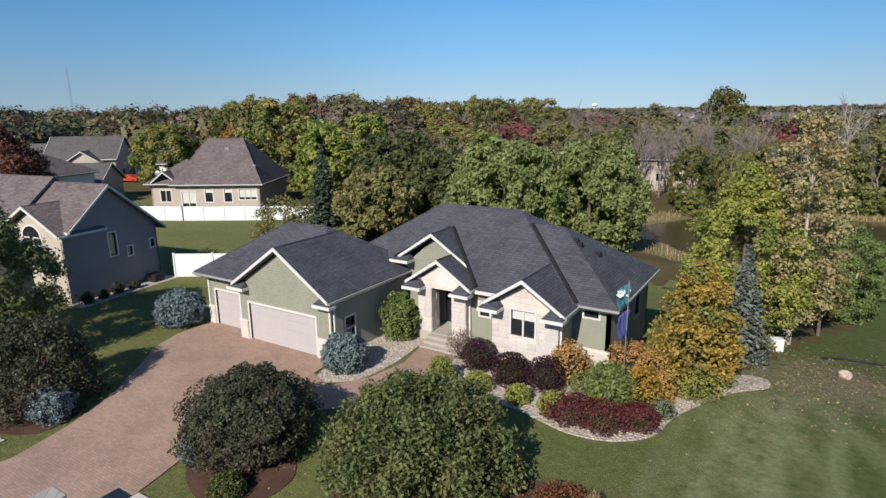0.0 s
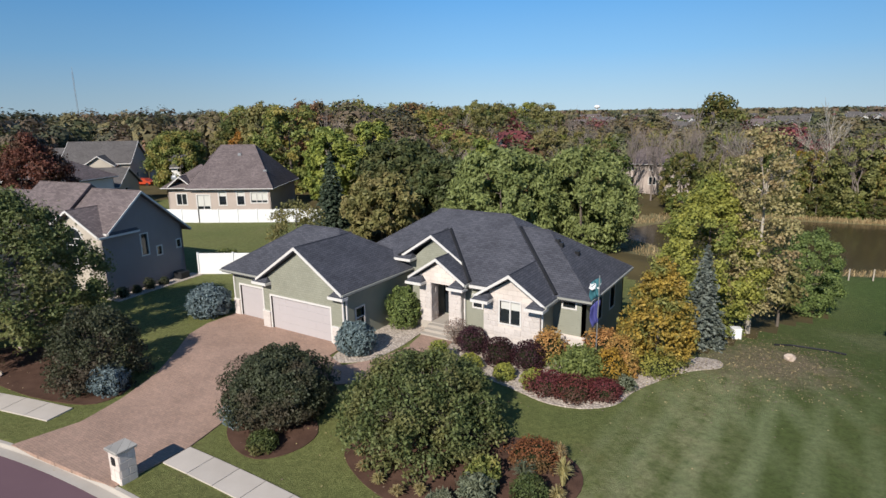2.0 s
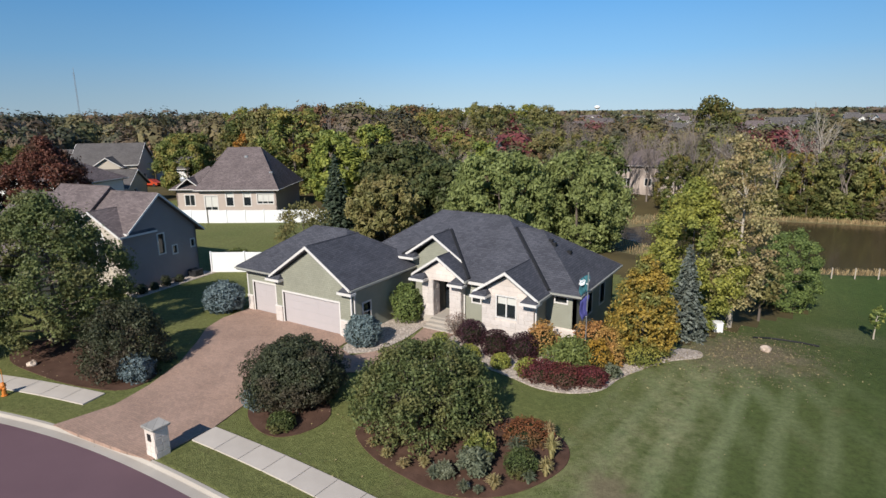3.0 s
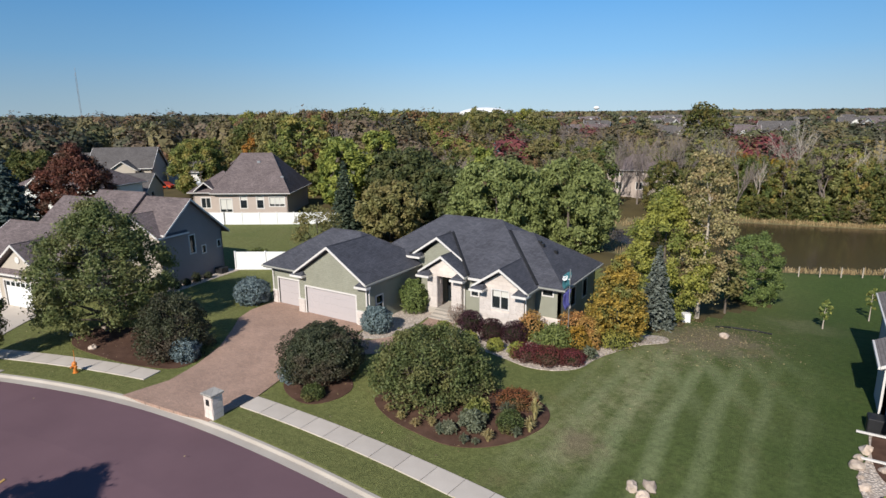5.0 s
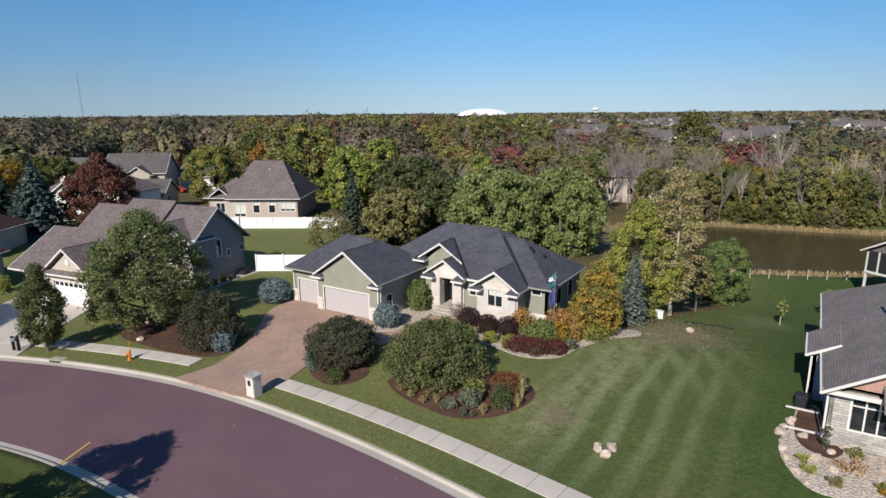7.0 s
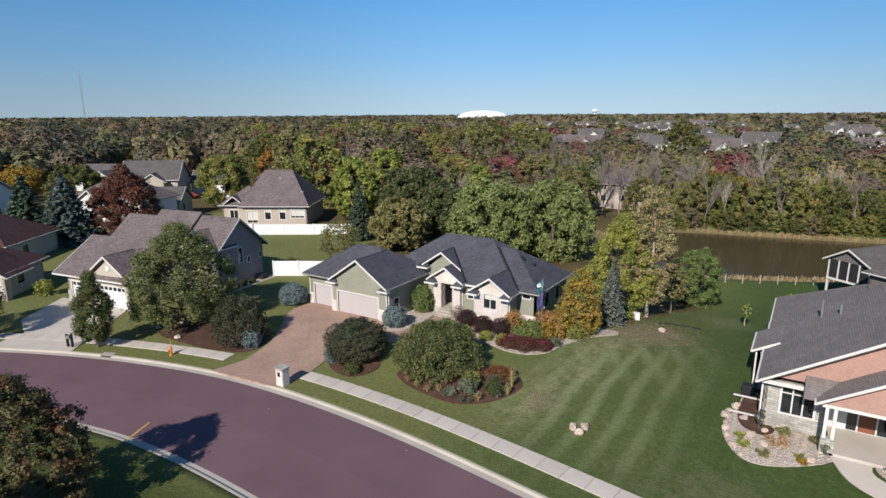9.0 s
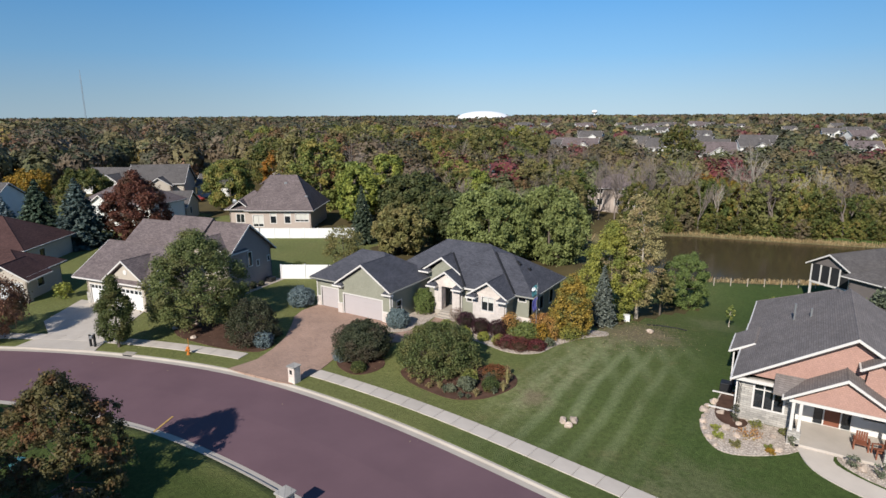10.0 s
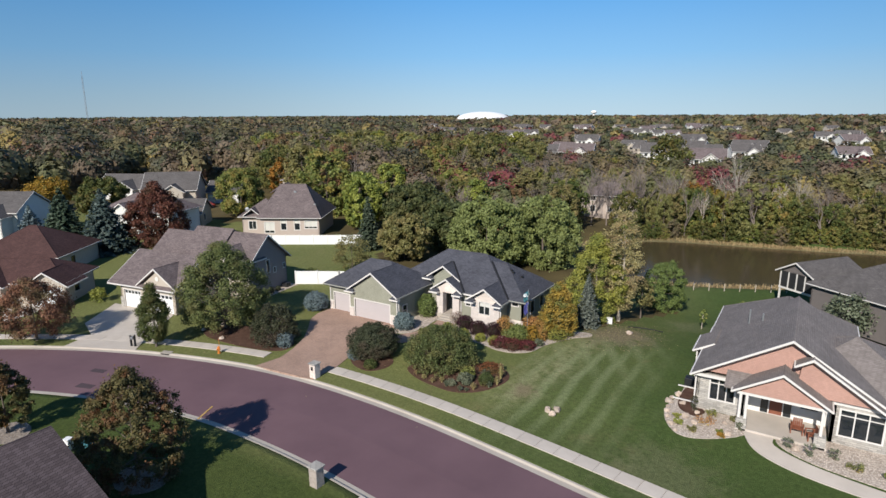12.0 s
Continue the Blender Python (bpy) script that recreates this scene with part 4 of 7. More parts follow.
def main_roof(h, material):
    """The large hip, notched at the front for the tall entry gable."""
    ridge = [(0.6, 9.9, 6.585), (5.8, 9.9, 6.585)]
    front = [ridge[0], (-3.35, 5.95, 3.95), (-0.3, 5.95, 3.95), (2.16, 8.36, 5.56), (5.58, 4.9, 3.25), (10.8, 4.9, 3.25), ridge[1]]
    east = [ridge[1], (10.8, 4.9, 3.25), (10.8, 14.9, 3.25)]
    back = [ridge[1], (10.8, 14.9, 3.25), (-4.4, 14.9, 3.25), ridge[0]]
    west = [ridge[0], (-4.4, 14.9, 3.25), (-4.4, 5.95, 3.25), (-3.35, 5.95, 3.95)]
    bm = bmesh.new()
    for poly in (front, east, back, west):
        bm.faces.new([bm.verts.new(p) for p in poly])
    bmesh.ops.remove_doubles(bm, verts=bm.verts, dist=0.001)
    ob = part("roof", bm, material, h)
    s = ob.modifiers.new("thickness", "SOLIDIFY")
    s.thickness, s.offset = 0.16, -1
    g = bmesh.new()
    box(g, 5.6, 10.88, 4.8, 4.89, 3.03, 3.2)
    box(g, 10.81, 10.89, 4.9, 5.2, 3.03, 3.2)
    part("gutter", g, M["trim"], h, "white metal gutter")
    c = bmesh.new()
    for a, b in ((ridge[0], ridge[1]), (ridge[1], (10.8, 4.9, 3.25)), (ridge[0], (-3.35, 5.95, 3.95))):
        tube(c, [Vector(a), Vector(b)], [0.045, 0.045], 6)
    part("ridge_cap", c, material, h)


def main_house():
    h = empty("house", "sage-green house with dark shingle roofs, cream stone and garages", "house")
    sg, st, rf = M["siding_green"], M["stone"], M["shingles"]
    # garage
    wall(h, (-6.3, -0.12), (0.25, -0.12), -0.1, 3.05, M["shakes_green"], [(0.67, 5.55, 0.0, 2.12)], peak=(3.3, 5.2))
    garage_door(h, (-6.3, -0.12), (0.25, -0.12), 0.67, 5.55, 2.12)
    wall(h, (-9.85, 0.55), (-6.3, 0.55), -0.1, 3.0, sg, [(0.55, 2.85, 0.0, 2.12)])
    garage_door(h, (-9.85, 0.55), (-6.3, 0.55), 0.55, 2.85, 2.12)
    wall(h, (-6.3, 0.55), (-6.3, 0.08), -0.1, 3.0, sg)
    wall(h, (-9.85, 7.4), (-9.85, 0.55), -0.5, 3.0, sg)
    wall(h, (0.25, 0.2), (0.25, 6.5), -0.1, 3.0, sg, [(0.75, 1.45, 0.75, 1.95)])
    window(h, (0.25, 0.2), (0.25, 6.5), 0.75, 1.45, 0.75, 1.95, 0, 1.35)
    wall(h, (0.0, 7.4), (-9.85, 7.4), -0.8, 3.0, sg)
    for x0, x1, y in ((-6.38, -5.76, -0.2), (-0.6, 0.32, -0.2), (-9.92, -9.42, 0.47)):
        pier = solid("stone_pier", h, x0, x1, y, y + 0.3, -0.1, 1.05, st, 0.015)
        stone_facing(pier, (x0, y), (x1, y), 0.0, x1 - x0, -0.08, 1.04, int(10 * x1) + 99)
        solid("pier_cap", h, x0 - 0.03, x1 + 0.03, y - 0.03, y + 0.3, 1.05, 1.12, M["trim"], 0.01)
    for x, y in ((0.25, -0.15), (-6.3, -0.15), (-9.87, 0.52)):
        solid("corner_board", h, x - 0.07, x + 0.03, y, y + 0.08, 1.12, 2.98, M["trim"])
    hip_roof(h, -10.35, 0.47, 0.0, 7.85, 3.2, 0.667, rf, bare=(2,))
    gable_roof(h, -3.0, 3.47, -0.46, 4.6, 5.53, 0.667, rf)
    pent_return(h, -6.75, -5.55, -0.55, -0.11, 3.02, rf)
    pent_return(h, -0.45, 0.62, -0.55, -0.11, 3.02, rf)
    # main body
    main_roof(h, rf)
    hip_roof(h, 4.0, 12.72, 5.2, 13.35, 3.25, 0.667, rf, ends=(False, True))
    wall(h, (5.0, 5.3), (7.15, 5.3), -0.2, 3.1, sg, [(0.65, 1.2, 1.75, 2.45)])
    window(h, (5.0, 5.3), (7.15, 5.3), 0.65, 1.2, 1.75, 2.45, 0)
    wall(h, (10.5, 5.65), (12.3, 5.65), -1.2, 3.1, sg, [(0.55, 1.25, 2.55, 2.9)])
    window(h, (10.5, 5.65), (12.3, 5.65), 0.55, 1.25, 2.55, 2.9, 0)
    base = solid("stone_base", h, 10.6, 12.36, 5.57, 5.645, -1.2, 1.0, st, 0.01)
    stone_facing(base, (10.6, 5.57), (12.36, 5.57), 0.0, 1.76, -0.6, 0.98, 44)
    wall(h, (12.3, 5.65), (12.3, 13.0), -2.6, 3.1, sg, [(2.0, 2.9, 1.3, 2.6), (4.5, 5.4, 1.3, 2.6)])
    window(h, (12.3, 5.65), (12.3, 13.0), 2.0, 2.9, 1.3, 2.6, 0)
    window(h, (12.3, 5.65), (12.3, 13.0), 4.5, 5.4, 1.3, 2.6, 0)
    wall(h, (12.3, 13.0), (10.3, 13.0), -2.6, 3.1, sg)
    wall(h, (10.3, 13.0), (10.3, 14.5), -2.6, 3.1, sg)
    wall(h, (10.3, 14.5), (-4.0, 14.5), -2.6, 3.1, sg)
    wall(h, (-4.0, 14.5), (-4.0, 7.4), -2.6, 3.1, sg)
    # stone-fronted bay
    bay = wall(h, (7.15, 3.75), (10.5, 3.75), -0.2, 3.15, st, [(1.0, 2.2, 1.72, 2.98)], peak=(1.675, 4.25))
    stone_facing(bay, (7.15, 3.75), (10.5, 3.75), 0.0, 3.35, -0.15, 3.0, 5, [(0.9, 2.3, 1.62, 3.08)])
    window(h, (7.15, 3.75), (10.5, 3.75), 1.0, 2.2, 1.72, 2.98, 1, 0, blind=0.38)
    wall(h, (10.5, 3.95), (10.5, 5.65), -0.2, 3.1, sg)
    wall(h, (7.15, 5.3), (7.15, 3.95), -0.2, 3.1, sg)
    gable_roof(h, 8.83, 2.08, 3.35, 8.6, 4.58, 0.667, rf)
    pent_return(h, 6.75, 7.75, 3.0, 3.76, 3.05, rf)
    pent_return(h, 9.95, 10.95, 3.0, 3.76, 3.05, rf)
    # entry: tall gable behind, small stone gable on two piers before it
    gable_roof(h, 2.16, 3.45, 6.08, 9.6, 5.56, 0.655, rf, left=2.45)
    wall(h, (0.2, 6.5), (5.0, 6.5), -0.1, 3.4, sg, [(2.6, 4.2, 0.5, 2.9), (1.1, 1.7, 0.9, 2.7)])
    bm = bmesh.new()
    prism(bm, [(0.0, 3.402), (5.0, 3.402), (2.16, 5.26)], 6.48, 6.68)
    part("gable", bm, M["shakes_green"], h)
    pent_return(h, -0.45, 0.75, 5.75, 6.47, 3.92, rf)
    gable_roof(h, 3.5, 1.98, 4.5, 7.6, 4.58, 0.667, rf)
    bm = bmesh.new()
    prism(bm, [(2.0, 2.95), (5.05, 2.95), (5.05, 3.25), (3.52, 4.27), (2.0, 3.25)], 4.8, 5.0)
    part("gable", bm, st, h)
    pent_return(h, 1.5, 2.6, 4.2, 4.81, 3.02, rf)
    pent_return(h, 4.45, 5.5, 4.2, 4.81, 3.02, rf)
    for x in (2.1, 4.2):
        col = solid("stone_column", h, x, x + 0.82, 4.82, 5.6, -0.2, 2.96, st, 0.02, "cream stone entry column")
        stone_facing(col, (x, 4.82), (x + 0.82, 4.82), 0.0, 0.82, -0.15, 2.9, int(x * 10))
        stone_facing(col, (x + 0.82, 4.82), (x + 0.82, 5.6), 0.0, 0.78, -0.15, 2.9, int(x * 10) + 1, proud=0.04)
    solid("porch_floor", h, 1.9, 5.1, 4.7, 6.5, -0.2, 0.46, M["kerb"], 0.02)
    for i in range(3):
        solid("step", h, 2.95, 5.3, 3.55 + 0.38 * i, 4.75, -0.2, 0.13 + 0.15 * i, M["kerb"], 0.015)
    # front door with sidelights
    solid("door", h, 3.3, 4.2, 6.55, 6.6, 0.47, 2.6, M["wood_red"], 0.01, "dark wooden front door")
    solid("sidelight", h, 2.82, 3.25, 6.56, 6.59, 0.5, 2.88, M["glass"])
    solid("door_frame", h, 2.8, 4.4, 6.6, 6.64, 0.47, 2.9, M["dark_metal"])
    window(h, (0.2, 6.5), (5.0, 6.5), 1.1, 1.7, 0.9, 2.7, 0)
    solid("planter", h, 3.95, 4.15, 5.9, 6.1, 0.46, 1.2, M["dark_metal"], 0.02)
    # dark strips along the valleys, where the slopes run together
    for a, b in (((10.8, 5.2, 3.27), (6.8, 9.22, 5.94)), ((5.58, 4.95, 3.3), (2.25, 8.35, 5.52)), ((-0.3, 5.95, 3.97), (2.1, 8.3, 5.53))):
        bm = bmesh.new()
        tube(bm, [Vector(a) + Vector((0, 0, 0.04)), Vector(b) + Vector((0, 0, 0.04))], [0.11, 0.11], 6)
        part("valley_flashing", bm, M["dark_metal"], h, "dark metal valley")
    for x, y in ((9.5, 8.6), (9.75, 8.5), (10.55, 9.1)):
        z = 3.25 + 0.667 * min(12.72 - x, y - 5.2, 13.35 - y)
        solid("roof_vent", h, x - 0.13, x + 0.13, y - 0.13, y + 0.13, z - 0.1, z + 0.22, M["dark_metal"], 0.03)
    # downspouts
    for x, y in ((0.36, 0.06), (10.6, 3.85), (5.1, 5.2)):
        bm = bmesh.new()
        box(bm, x - 0.04, x + 0.04, y - 0.04, y + 0.04, 0.0, 2.95)
        part("downspout", bm, M["trim"], h)


main_house()


def grey_house():
    """Two-storey neighbour: grey gable end, low garage wing towards the road."""
    h = empty("house", "grey and beige two-storey house with brown shingle roofs", "house", at=(-21.2, 0, -0.25), turn=9)
    g, bg, rf = M["siding_grey"], M["siding_beige"], M["shingles_brown"]
    end = ((0, -2.0), (0, 5.2))
    wall(h, *end, -0.4, 4.4, g, [(3.23, 3.8, 2.76, 4.38), (4.6, 5.0, 2.5, 3.15), (6.55, 6.9, 2.7, 3.3)], peak=(3.46, 7.55))
    window(h, *end, 3.23, 3.8, 2.76, 4.38, 0)
    window(h, *end, 4.6, 5.0, 2.5, 3.15, 0)
    window(h, *end, 6.55, 6.9, 2.7, 3.3, 0)
    wall(h, (-16.5, -1.4), (-5.7, -1.4), -0.4, 4.75, bg)
    wall(h, (0, 5.2), (-16.5, 5.2), -0.4, 4.75, g)
    wall(h, (-16.5, 5.2), (-16.5, -1.4), -0.4, 3.9, g, peak=(3.7, 6.7))
    gable_roof(h, 1.46, 4.3, -5.2, 0.4, 7.75, 0.84, rf, axis="x", back=True, left=3.2)
    gable_roof(h, 1.46, 4.3, -11.2, -5.0, 8.1, 0.84, rf, axis="x", trim=False, left=3.6)
    gable_roof(h, 1.46, 4.3, -16.6, -11.0, 7.3, 0.78, rf, axis="x", trim=False, left=5.6)
    # front bay with an arched window
    front = ((-5.7, -2.0), (-0.02, -2.0))
    wall(h, *front, -0.4, 4.75, bg, [(1.9, 3.7, 2.6, 4.5)], peak=(2.85, 6.3))
    wall(h, (-5.7, -1.4), (-5.7, -2.0), -0.4, 4.75, bg)
    gable_roof(h, -2.85, 3.1, -2.4, 1.0, 6.66, 0.575, rf)
    window(h, *front, 1.9, 3.7, 2.6, 4.5, 1, 4.0)
    m = frame_of(*front)
    bm = bmesh.new()
    arc = [(2.8 + 1.0 * math.cos(a), 4.58 + 0.85 * math.sin(a)) for a in np.linspace(0, math.pi, 13)]
    prism(bm, arc, -0.05, 0.02, 1, m)
    part("arched_frame", bm, M["trim"], h)
    bm = bmesh.new()
    prism(bm, [(2.8 + (x - 2.8) * 0.84, 4.6 + (z - 4.58) * 0.84) for x, z in arc], -0.06, -0.045, 1, m)
    part("arched_pane", bm, M["glass"], h)
    # garage wing
    wall(h, (-13.2, -9.4), (-4.4, -9.4), -0.3, 2.75, bg, [(0.55, 3.25, 0, 2.15), (3.95, 8.3, 0, 2.15)])
    garage_door(h, (-13.2, -9.4), (-4.4, -9.4), 0.55, 3.25, 2.15, lights=1, material=M["vinyl"])
    garage_door(h, (-13.2, -9.4), (-4.4, -9.4), 3.95, 8.3, 2.15, lights=1, material=M["vinyl"])
    wall(h, (-4.4, -9.4), (-4.4, -1.4), -0.3, 2.75, bg)
    wall(h, (-13.2, -1.4), (-13.2, -9.4), -0.3, 2.75, bg)
    gable_roof(h, -5.0, 4.95, -14.6, -3.9, 6.05, 0.62, rf, axis="x", back=True)
    for gx, s in ((-13.2, 1), (-4.4, -1)):
        bm = bmesh.new()
        prism(bm, [(-9.3, 2.76), (-1.4, 2.76), (-5.0, 5.7)], *sorted((gx, gx + 0.2 * s)), 0)
        part("gable", bm, bg, h)
    bm = bmesh.new()
    prism(bm, [(-9.7, 2.8), (-4.0, 2.8), (-6.85, 4.95)], -9.5, -9.3)
    part("gable", bm, bg, h)
    gable_roof(h, -6.85, 3.2, -9.85, -4.5, 5.35, 0.72, rf)
    bm = bmesh.new()
    prism(bm, [(-6.85 + 0.28 * math.cos(a), 4.05 + 0.28 * math.sin(a)) for a in np.linspace(0, 2 * math.pi, 12, endpoint=False)], -9.56, -9.51)
    part("gable_vent", bm, M["trim"], h)
    solid("stone_pier", h, -13.3, -12.75, -9.5, -9.2, -0.3, 1.2, M["stone_grey"], 0.02)
    for y, w, t in ((3.6, 0.9, 0.85), (1.8, 0.5, 0.6)):
        solid("air_conditioner" if w > 0.6 else "meter_box", h, 0.25, 0.25 + w, y, y + w, -0.3, t, M["dark_metal"], 0.05)
    for x, y in ((-5.0, 1.0), (-11.5, 2.6)):
        bm = bmesh.new()
        rod(bm, (x, y, 5.9), (x, y, 7.3), 0.06)
        part("vent_pipe", bm, M["steel"], h)


grey_house()


def tan_house():
    h = empty("house", "pinkish tan house with a steep brown roof", "house", at=(-56.1, 25.3, -0.35), turn=30)
    t, rf = M["siding_tan"], M["shingles_brown"]
    p, q = (4.0, 0), (15.4, 0)
    lights = [(0.8, 2.6, 0.3, 2.3, 1), (4.0, 5.0, 0.9, 2.7, 0), (6.6, 7.6, 0.9, 2.7, 0), (8.6, 10.9, 1.2, 2.6, 2)]
    wall(h, p, q, -1.0, 3.1, t, [x[:4] for x in lights])
    for u0, u1, z0, z1, bars in lights:
        window(h, p, q, u0, u1, z0, z1, bars, 0 if bars else (z0 + z1) / 2 + 0.35, 0.14, blind=0.8 if bars else 0.3)
    wall(h, (0, 1.2), (4.0, 1.2), -1.0, 3.1, t, [(1.3, 2.7, 0.8, 2.3)])
    window(h, (0, 1.2), (4.0, 1.2), 1.3, 2.7, 0.8, 2.3, 1, 0, 0.14)
    wall(h, (4.0, 1.2), (4.0, 0.2), -1.0, 3.1, t)
    wall(h, (15.4, 0), (15.4, 12), -1.0, 3.1, t)
    wall(h, (0, 12), (0, 1.2), -1.0, 3.1, t)
    wall(h, (15.4, 12), (0, 12), -1.0, 3.1, t)
    hip_roof(h, 3.5, 16.0, -0.6, 12.4, 3.3, 0.88, rf, runs=(3.0, 4.4))
    hip_roof(h, -0.6, 8.0, 0.6, 9.0, 3.3, 0.7, rf)
    gable_roof(h, 2.2, 1.7, 0.5, 5, 4.9, 0.8, rf)
    gable_roof(h, 6.0, 2.0, 7, 13, 8.6, 0.7, rf, trim=False)
    for x, y, z in ((14.0, 1.8, 5.4), (9.6, 4.2, 7.6)):
        solid("roof_vent", h, x, x + 0.5, y, y + 0.3, z - 0.4, z + 0.25, M["steel"], 0.03)
    bm = bmesh.new()
    bmesh.ops.create_uvsphere(bm, u_segments=12, v_segments=5, radius=0.45)
    for v in bm.verts:
        v.co = Vector((v.co.x + 1.0, v.co.y * 0.3 + 1.6, v.co.z + 4.6))
    part("satellite_dish", bm, M["steel"], h)


tan_house()


def pink_house():
    h = empty("house", "low house with salmon shake gables, white trim and grey stone", "house")
    rf, st, tr, pk = M["shingles_pale"], M["stone_grey"], M["trim"], M["shakes_pink"]
    # white side siding, with its bluish shade put into this grey
    wg = lapped("grey_side_siding", (0.30, 0.31, 0.34), (0.36, 0.37, 0.40))
    # front wall with a window either side of the porch
    wall(h, (30.6, -2.4), (33.9, -2.4), -0.1, 3.0, st, [(0.95, 2.6, 1.05, 2.75)])
    window(h, (30.6, -2.4), (33.9, -2.4), 0.95, 2.6, 1.05, 2.75, 2, 2.3, 0.12)
    wall(h, (33.9, -2.4), (33.9, -1.0), -0.1, 3.0, M["siding_white"])
    wall(h, (33.9, -1.0), (39.3, -1.0), -0.1, 3.0, M["siding_white"], [(1.0, 3.1, 0.2, 2.4), (3.6, 4.7, 1.2, 2.3)])
    window(h, (33.9, -1.0), (39.3, -1.0), 3.6, 4.7, 1.2, 2.3, 0)
    solid("door", h, 35.5, 36.4, -0.92, -0.86, 0.2, 2.35, M["wood_red"], 0.01, "red-brown front door")
    for x0, x1 in ((34.92, 35.45), (36.45, 36.98)):
        solid("sidelight", h, x0, x1, -0.9, -0.87, 0.2, 2.38, M["glass"])
    for x in (34.9, 35.48, 36.4, 36.98):
        solid("door_post", h, x - 0.04, x + 0.04, -1.03, -0.85, 0.2, 2.4, tr)
    wall(h, (39.3, -1.0), (39.3, -2.9), -0.1, 3.0, st)
    wall(h, (39.3, -2.9), (44.5, -2.9), -0.1, 3.0, st, [(0.5, 2.9, 0.75, 2.6)])
    window(h, (39.3, -2.9), (44.5, -2.9), 0.5, 2.9, 0.75, 2.6, 2, 2.2, 0.12)
    wall(h, (44.5, -2.9), (44.5, 7.9), -0.1, 3.0, wg)
    wall(h, (44.5, 7.9), (41.0, 7.9), -1.0, 3.0, wg)
    wall(h, (41.0, 7.9), (41.0, 15.1), -1.6, 3.0, wg)
    wall(h, (41.0, 15.1), (30.6, 15.1), -1.6, 3.0, wg)
    wall(h, (30.6, 15.1), (30.6, -2.4), -1.4, 3.0, wg)
    wall(h, (29.8, 5.8), (29.8, 2.6), -0.8, 2.7, wg)
    wall(h, (29.8, 2.6), (30.6, 2.6), -0.8, 2.7, wg)
    gable_roof(h, 31.0, 1.5, 2.3, 6.2, 3.7, 0.55, rf)
    # hipped roof at the back
    hip_roof(h, 30.22, 41.4, 3.0, 15.5, 3.03, 0.62, rf, axis="y")
    hip_roof(h, 35.0, 46.0, -2.6, 8.4, 3.03, 0.55, rf)
    # large gable over the front, pent band under it
    ex = bmesh.new()
    box(ex, 30.2, 46, -2.98, -2.86, 2.9, 3.12)
    part("fascia", ex, tr, h)
    bm = bmesh.new()
    prism(bm, [(31.2, 3.3), (41.6, 3.3), (36.5, 6.55)], -2.62, -2.4)
    part("gable", bm, pk, h, "salmon shake gable")
    gable_roof(h, 36.5, 6.3, -3.2, 8.5, 7.0, 0.62, rf)
    # sloping roof band across the foot of the gable
    bm = bmesh.new()
    prism(bm, [(-4.05, 3.05), (-2.6, 3.75), (-2.6, 3.5), (-4.05, 2.9)], 32.6, 38.6, 0)
    part("porch_roof", bm, rf, h)
    # second gable, standing forward over the right-hand window
    bm = bmesh.new()
    prism(bm, [(37.0, 3.25), (42.0, 3.25), (37.8, 5.7), (37.2, 5.4)], -3.25, -3.0)
    part("gable", bm, pk, h, "salmon shake gable")
    gable_roof(h, 37.8, 4.75, -3.75, 2.0, 6.1, 0.65, rf, left=1.0)
    # porch gable on white posts
    bm = bmesh.new()
    prism(bm, [(33.7, 2.98), (38.9, 2.98), (36.2, 4.55)], -4.3, -4.1)
    part("gable", bm, pk, h, "salmon shake gable")
    gable_roof(h, 36.2, 3.0, -4.62, -2.0, 4.95, 0.62, rf)
    solid("porch_beam", h, 33.5, 39.0, -4.25, -4.0, 2.75, 2.97, tr)
    for x in (33.75, 34.15, 38.75):
        solid("porch_post", h, x - 0.09, x + 0.09, -4.22, -4.04, 0.9, 2.75, tr, 0.01)
    for x in (33.95, 38.75):
        solid("stone_pier", h, x - 0.35, x + 0.35, -4.4, -3.85, -0.1, 0.92, st, 0.02)
    solid("porch_floor", h, 33.9, 39.2, -4.4, -1.0, -0.1, 0.2, M["concrete"], 0.02)
    for x, y in ((34.2, 4.6), (33.2, 5.2)):
        bm = bmesh.new()
        rod(bm, (x, y, 4.6), (x, y, 6.2), 0.07)
        part("vent_pipe", bm, M["steel"], h)
    for x, y in ((30.5, -2.5), (30.52, 2.5), (29.75, 2.55)):
        bm = bmesh.new()
        box(bm, x - 0.05, x + 0.05, y - 0.05, y + 0.05, 0.15, 2.9)
        part("downspout", bm, tr, h)
    for y in (-1.9, 0.6):
        solid("drain_pipe", h, 28.8, 30.45, y - 0.05, y + 0.05, 0.12, 0.2, tr)
    solid("air_conditioner", h, 29.2, 30.0, 0.9, 1.7, -0.2, 0.75, M["dark_metal"], 0.04)


pink_house()


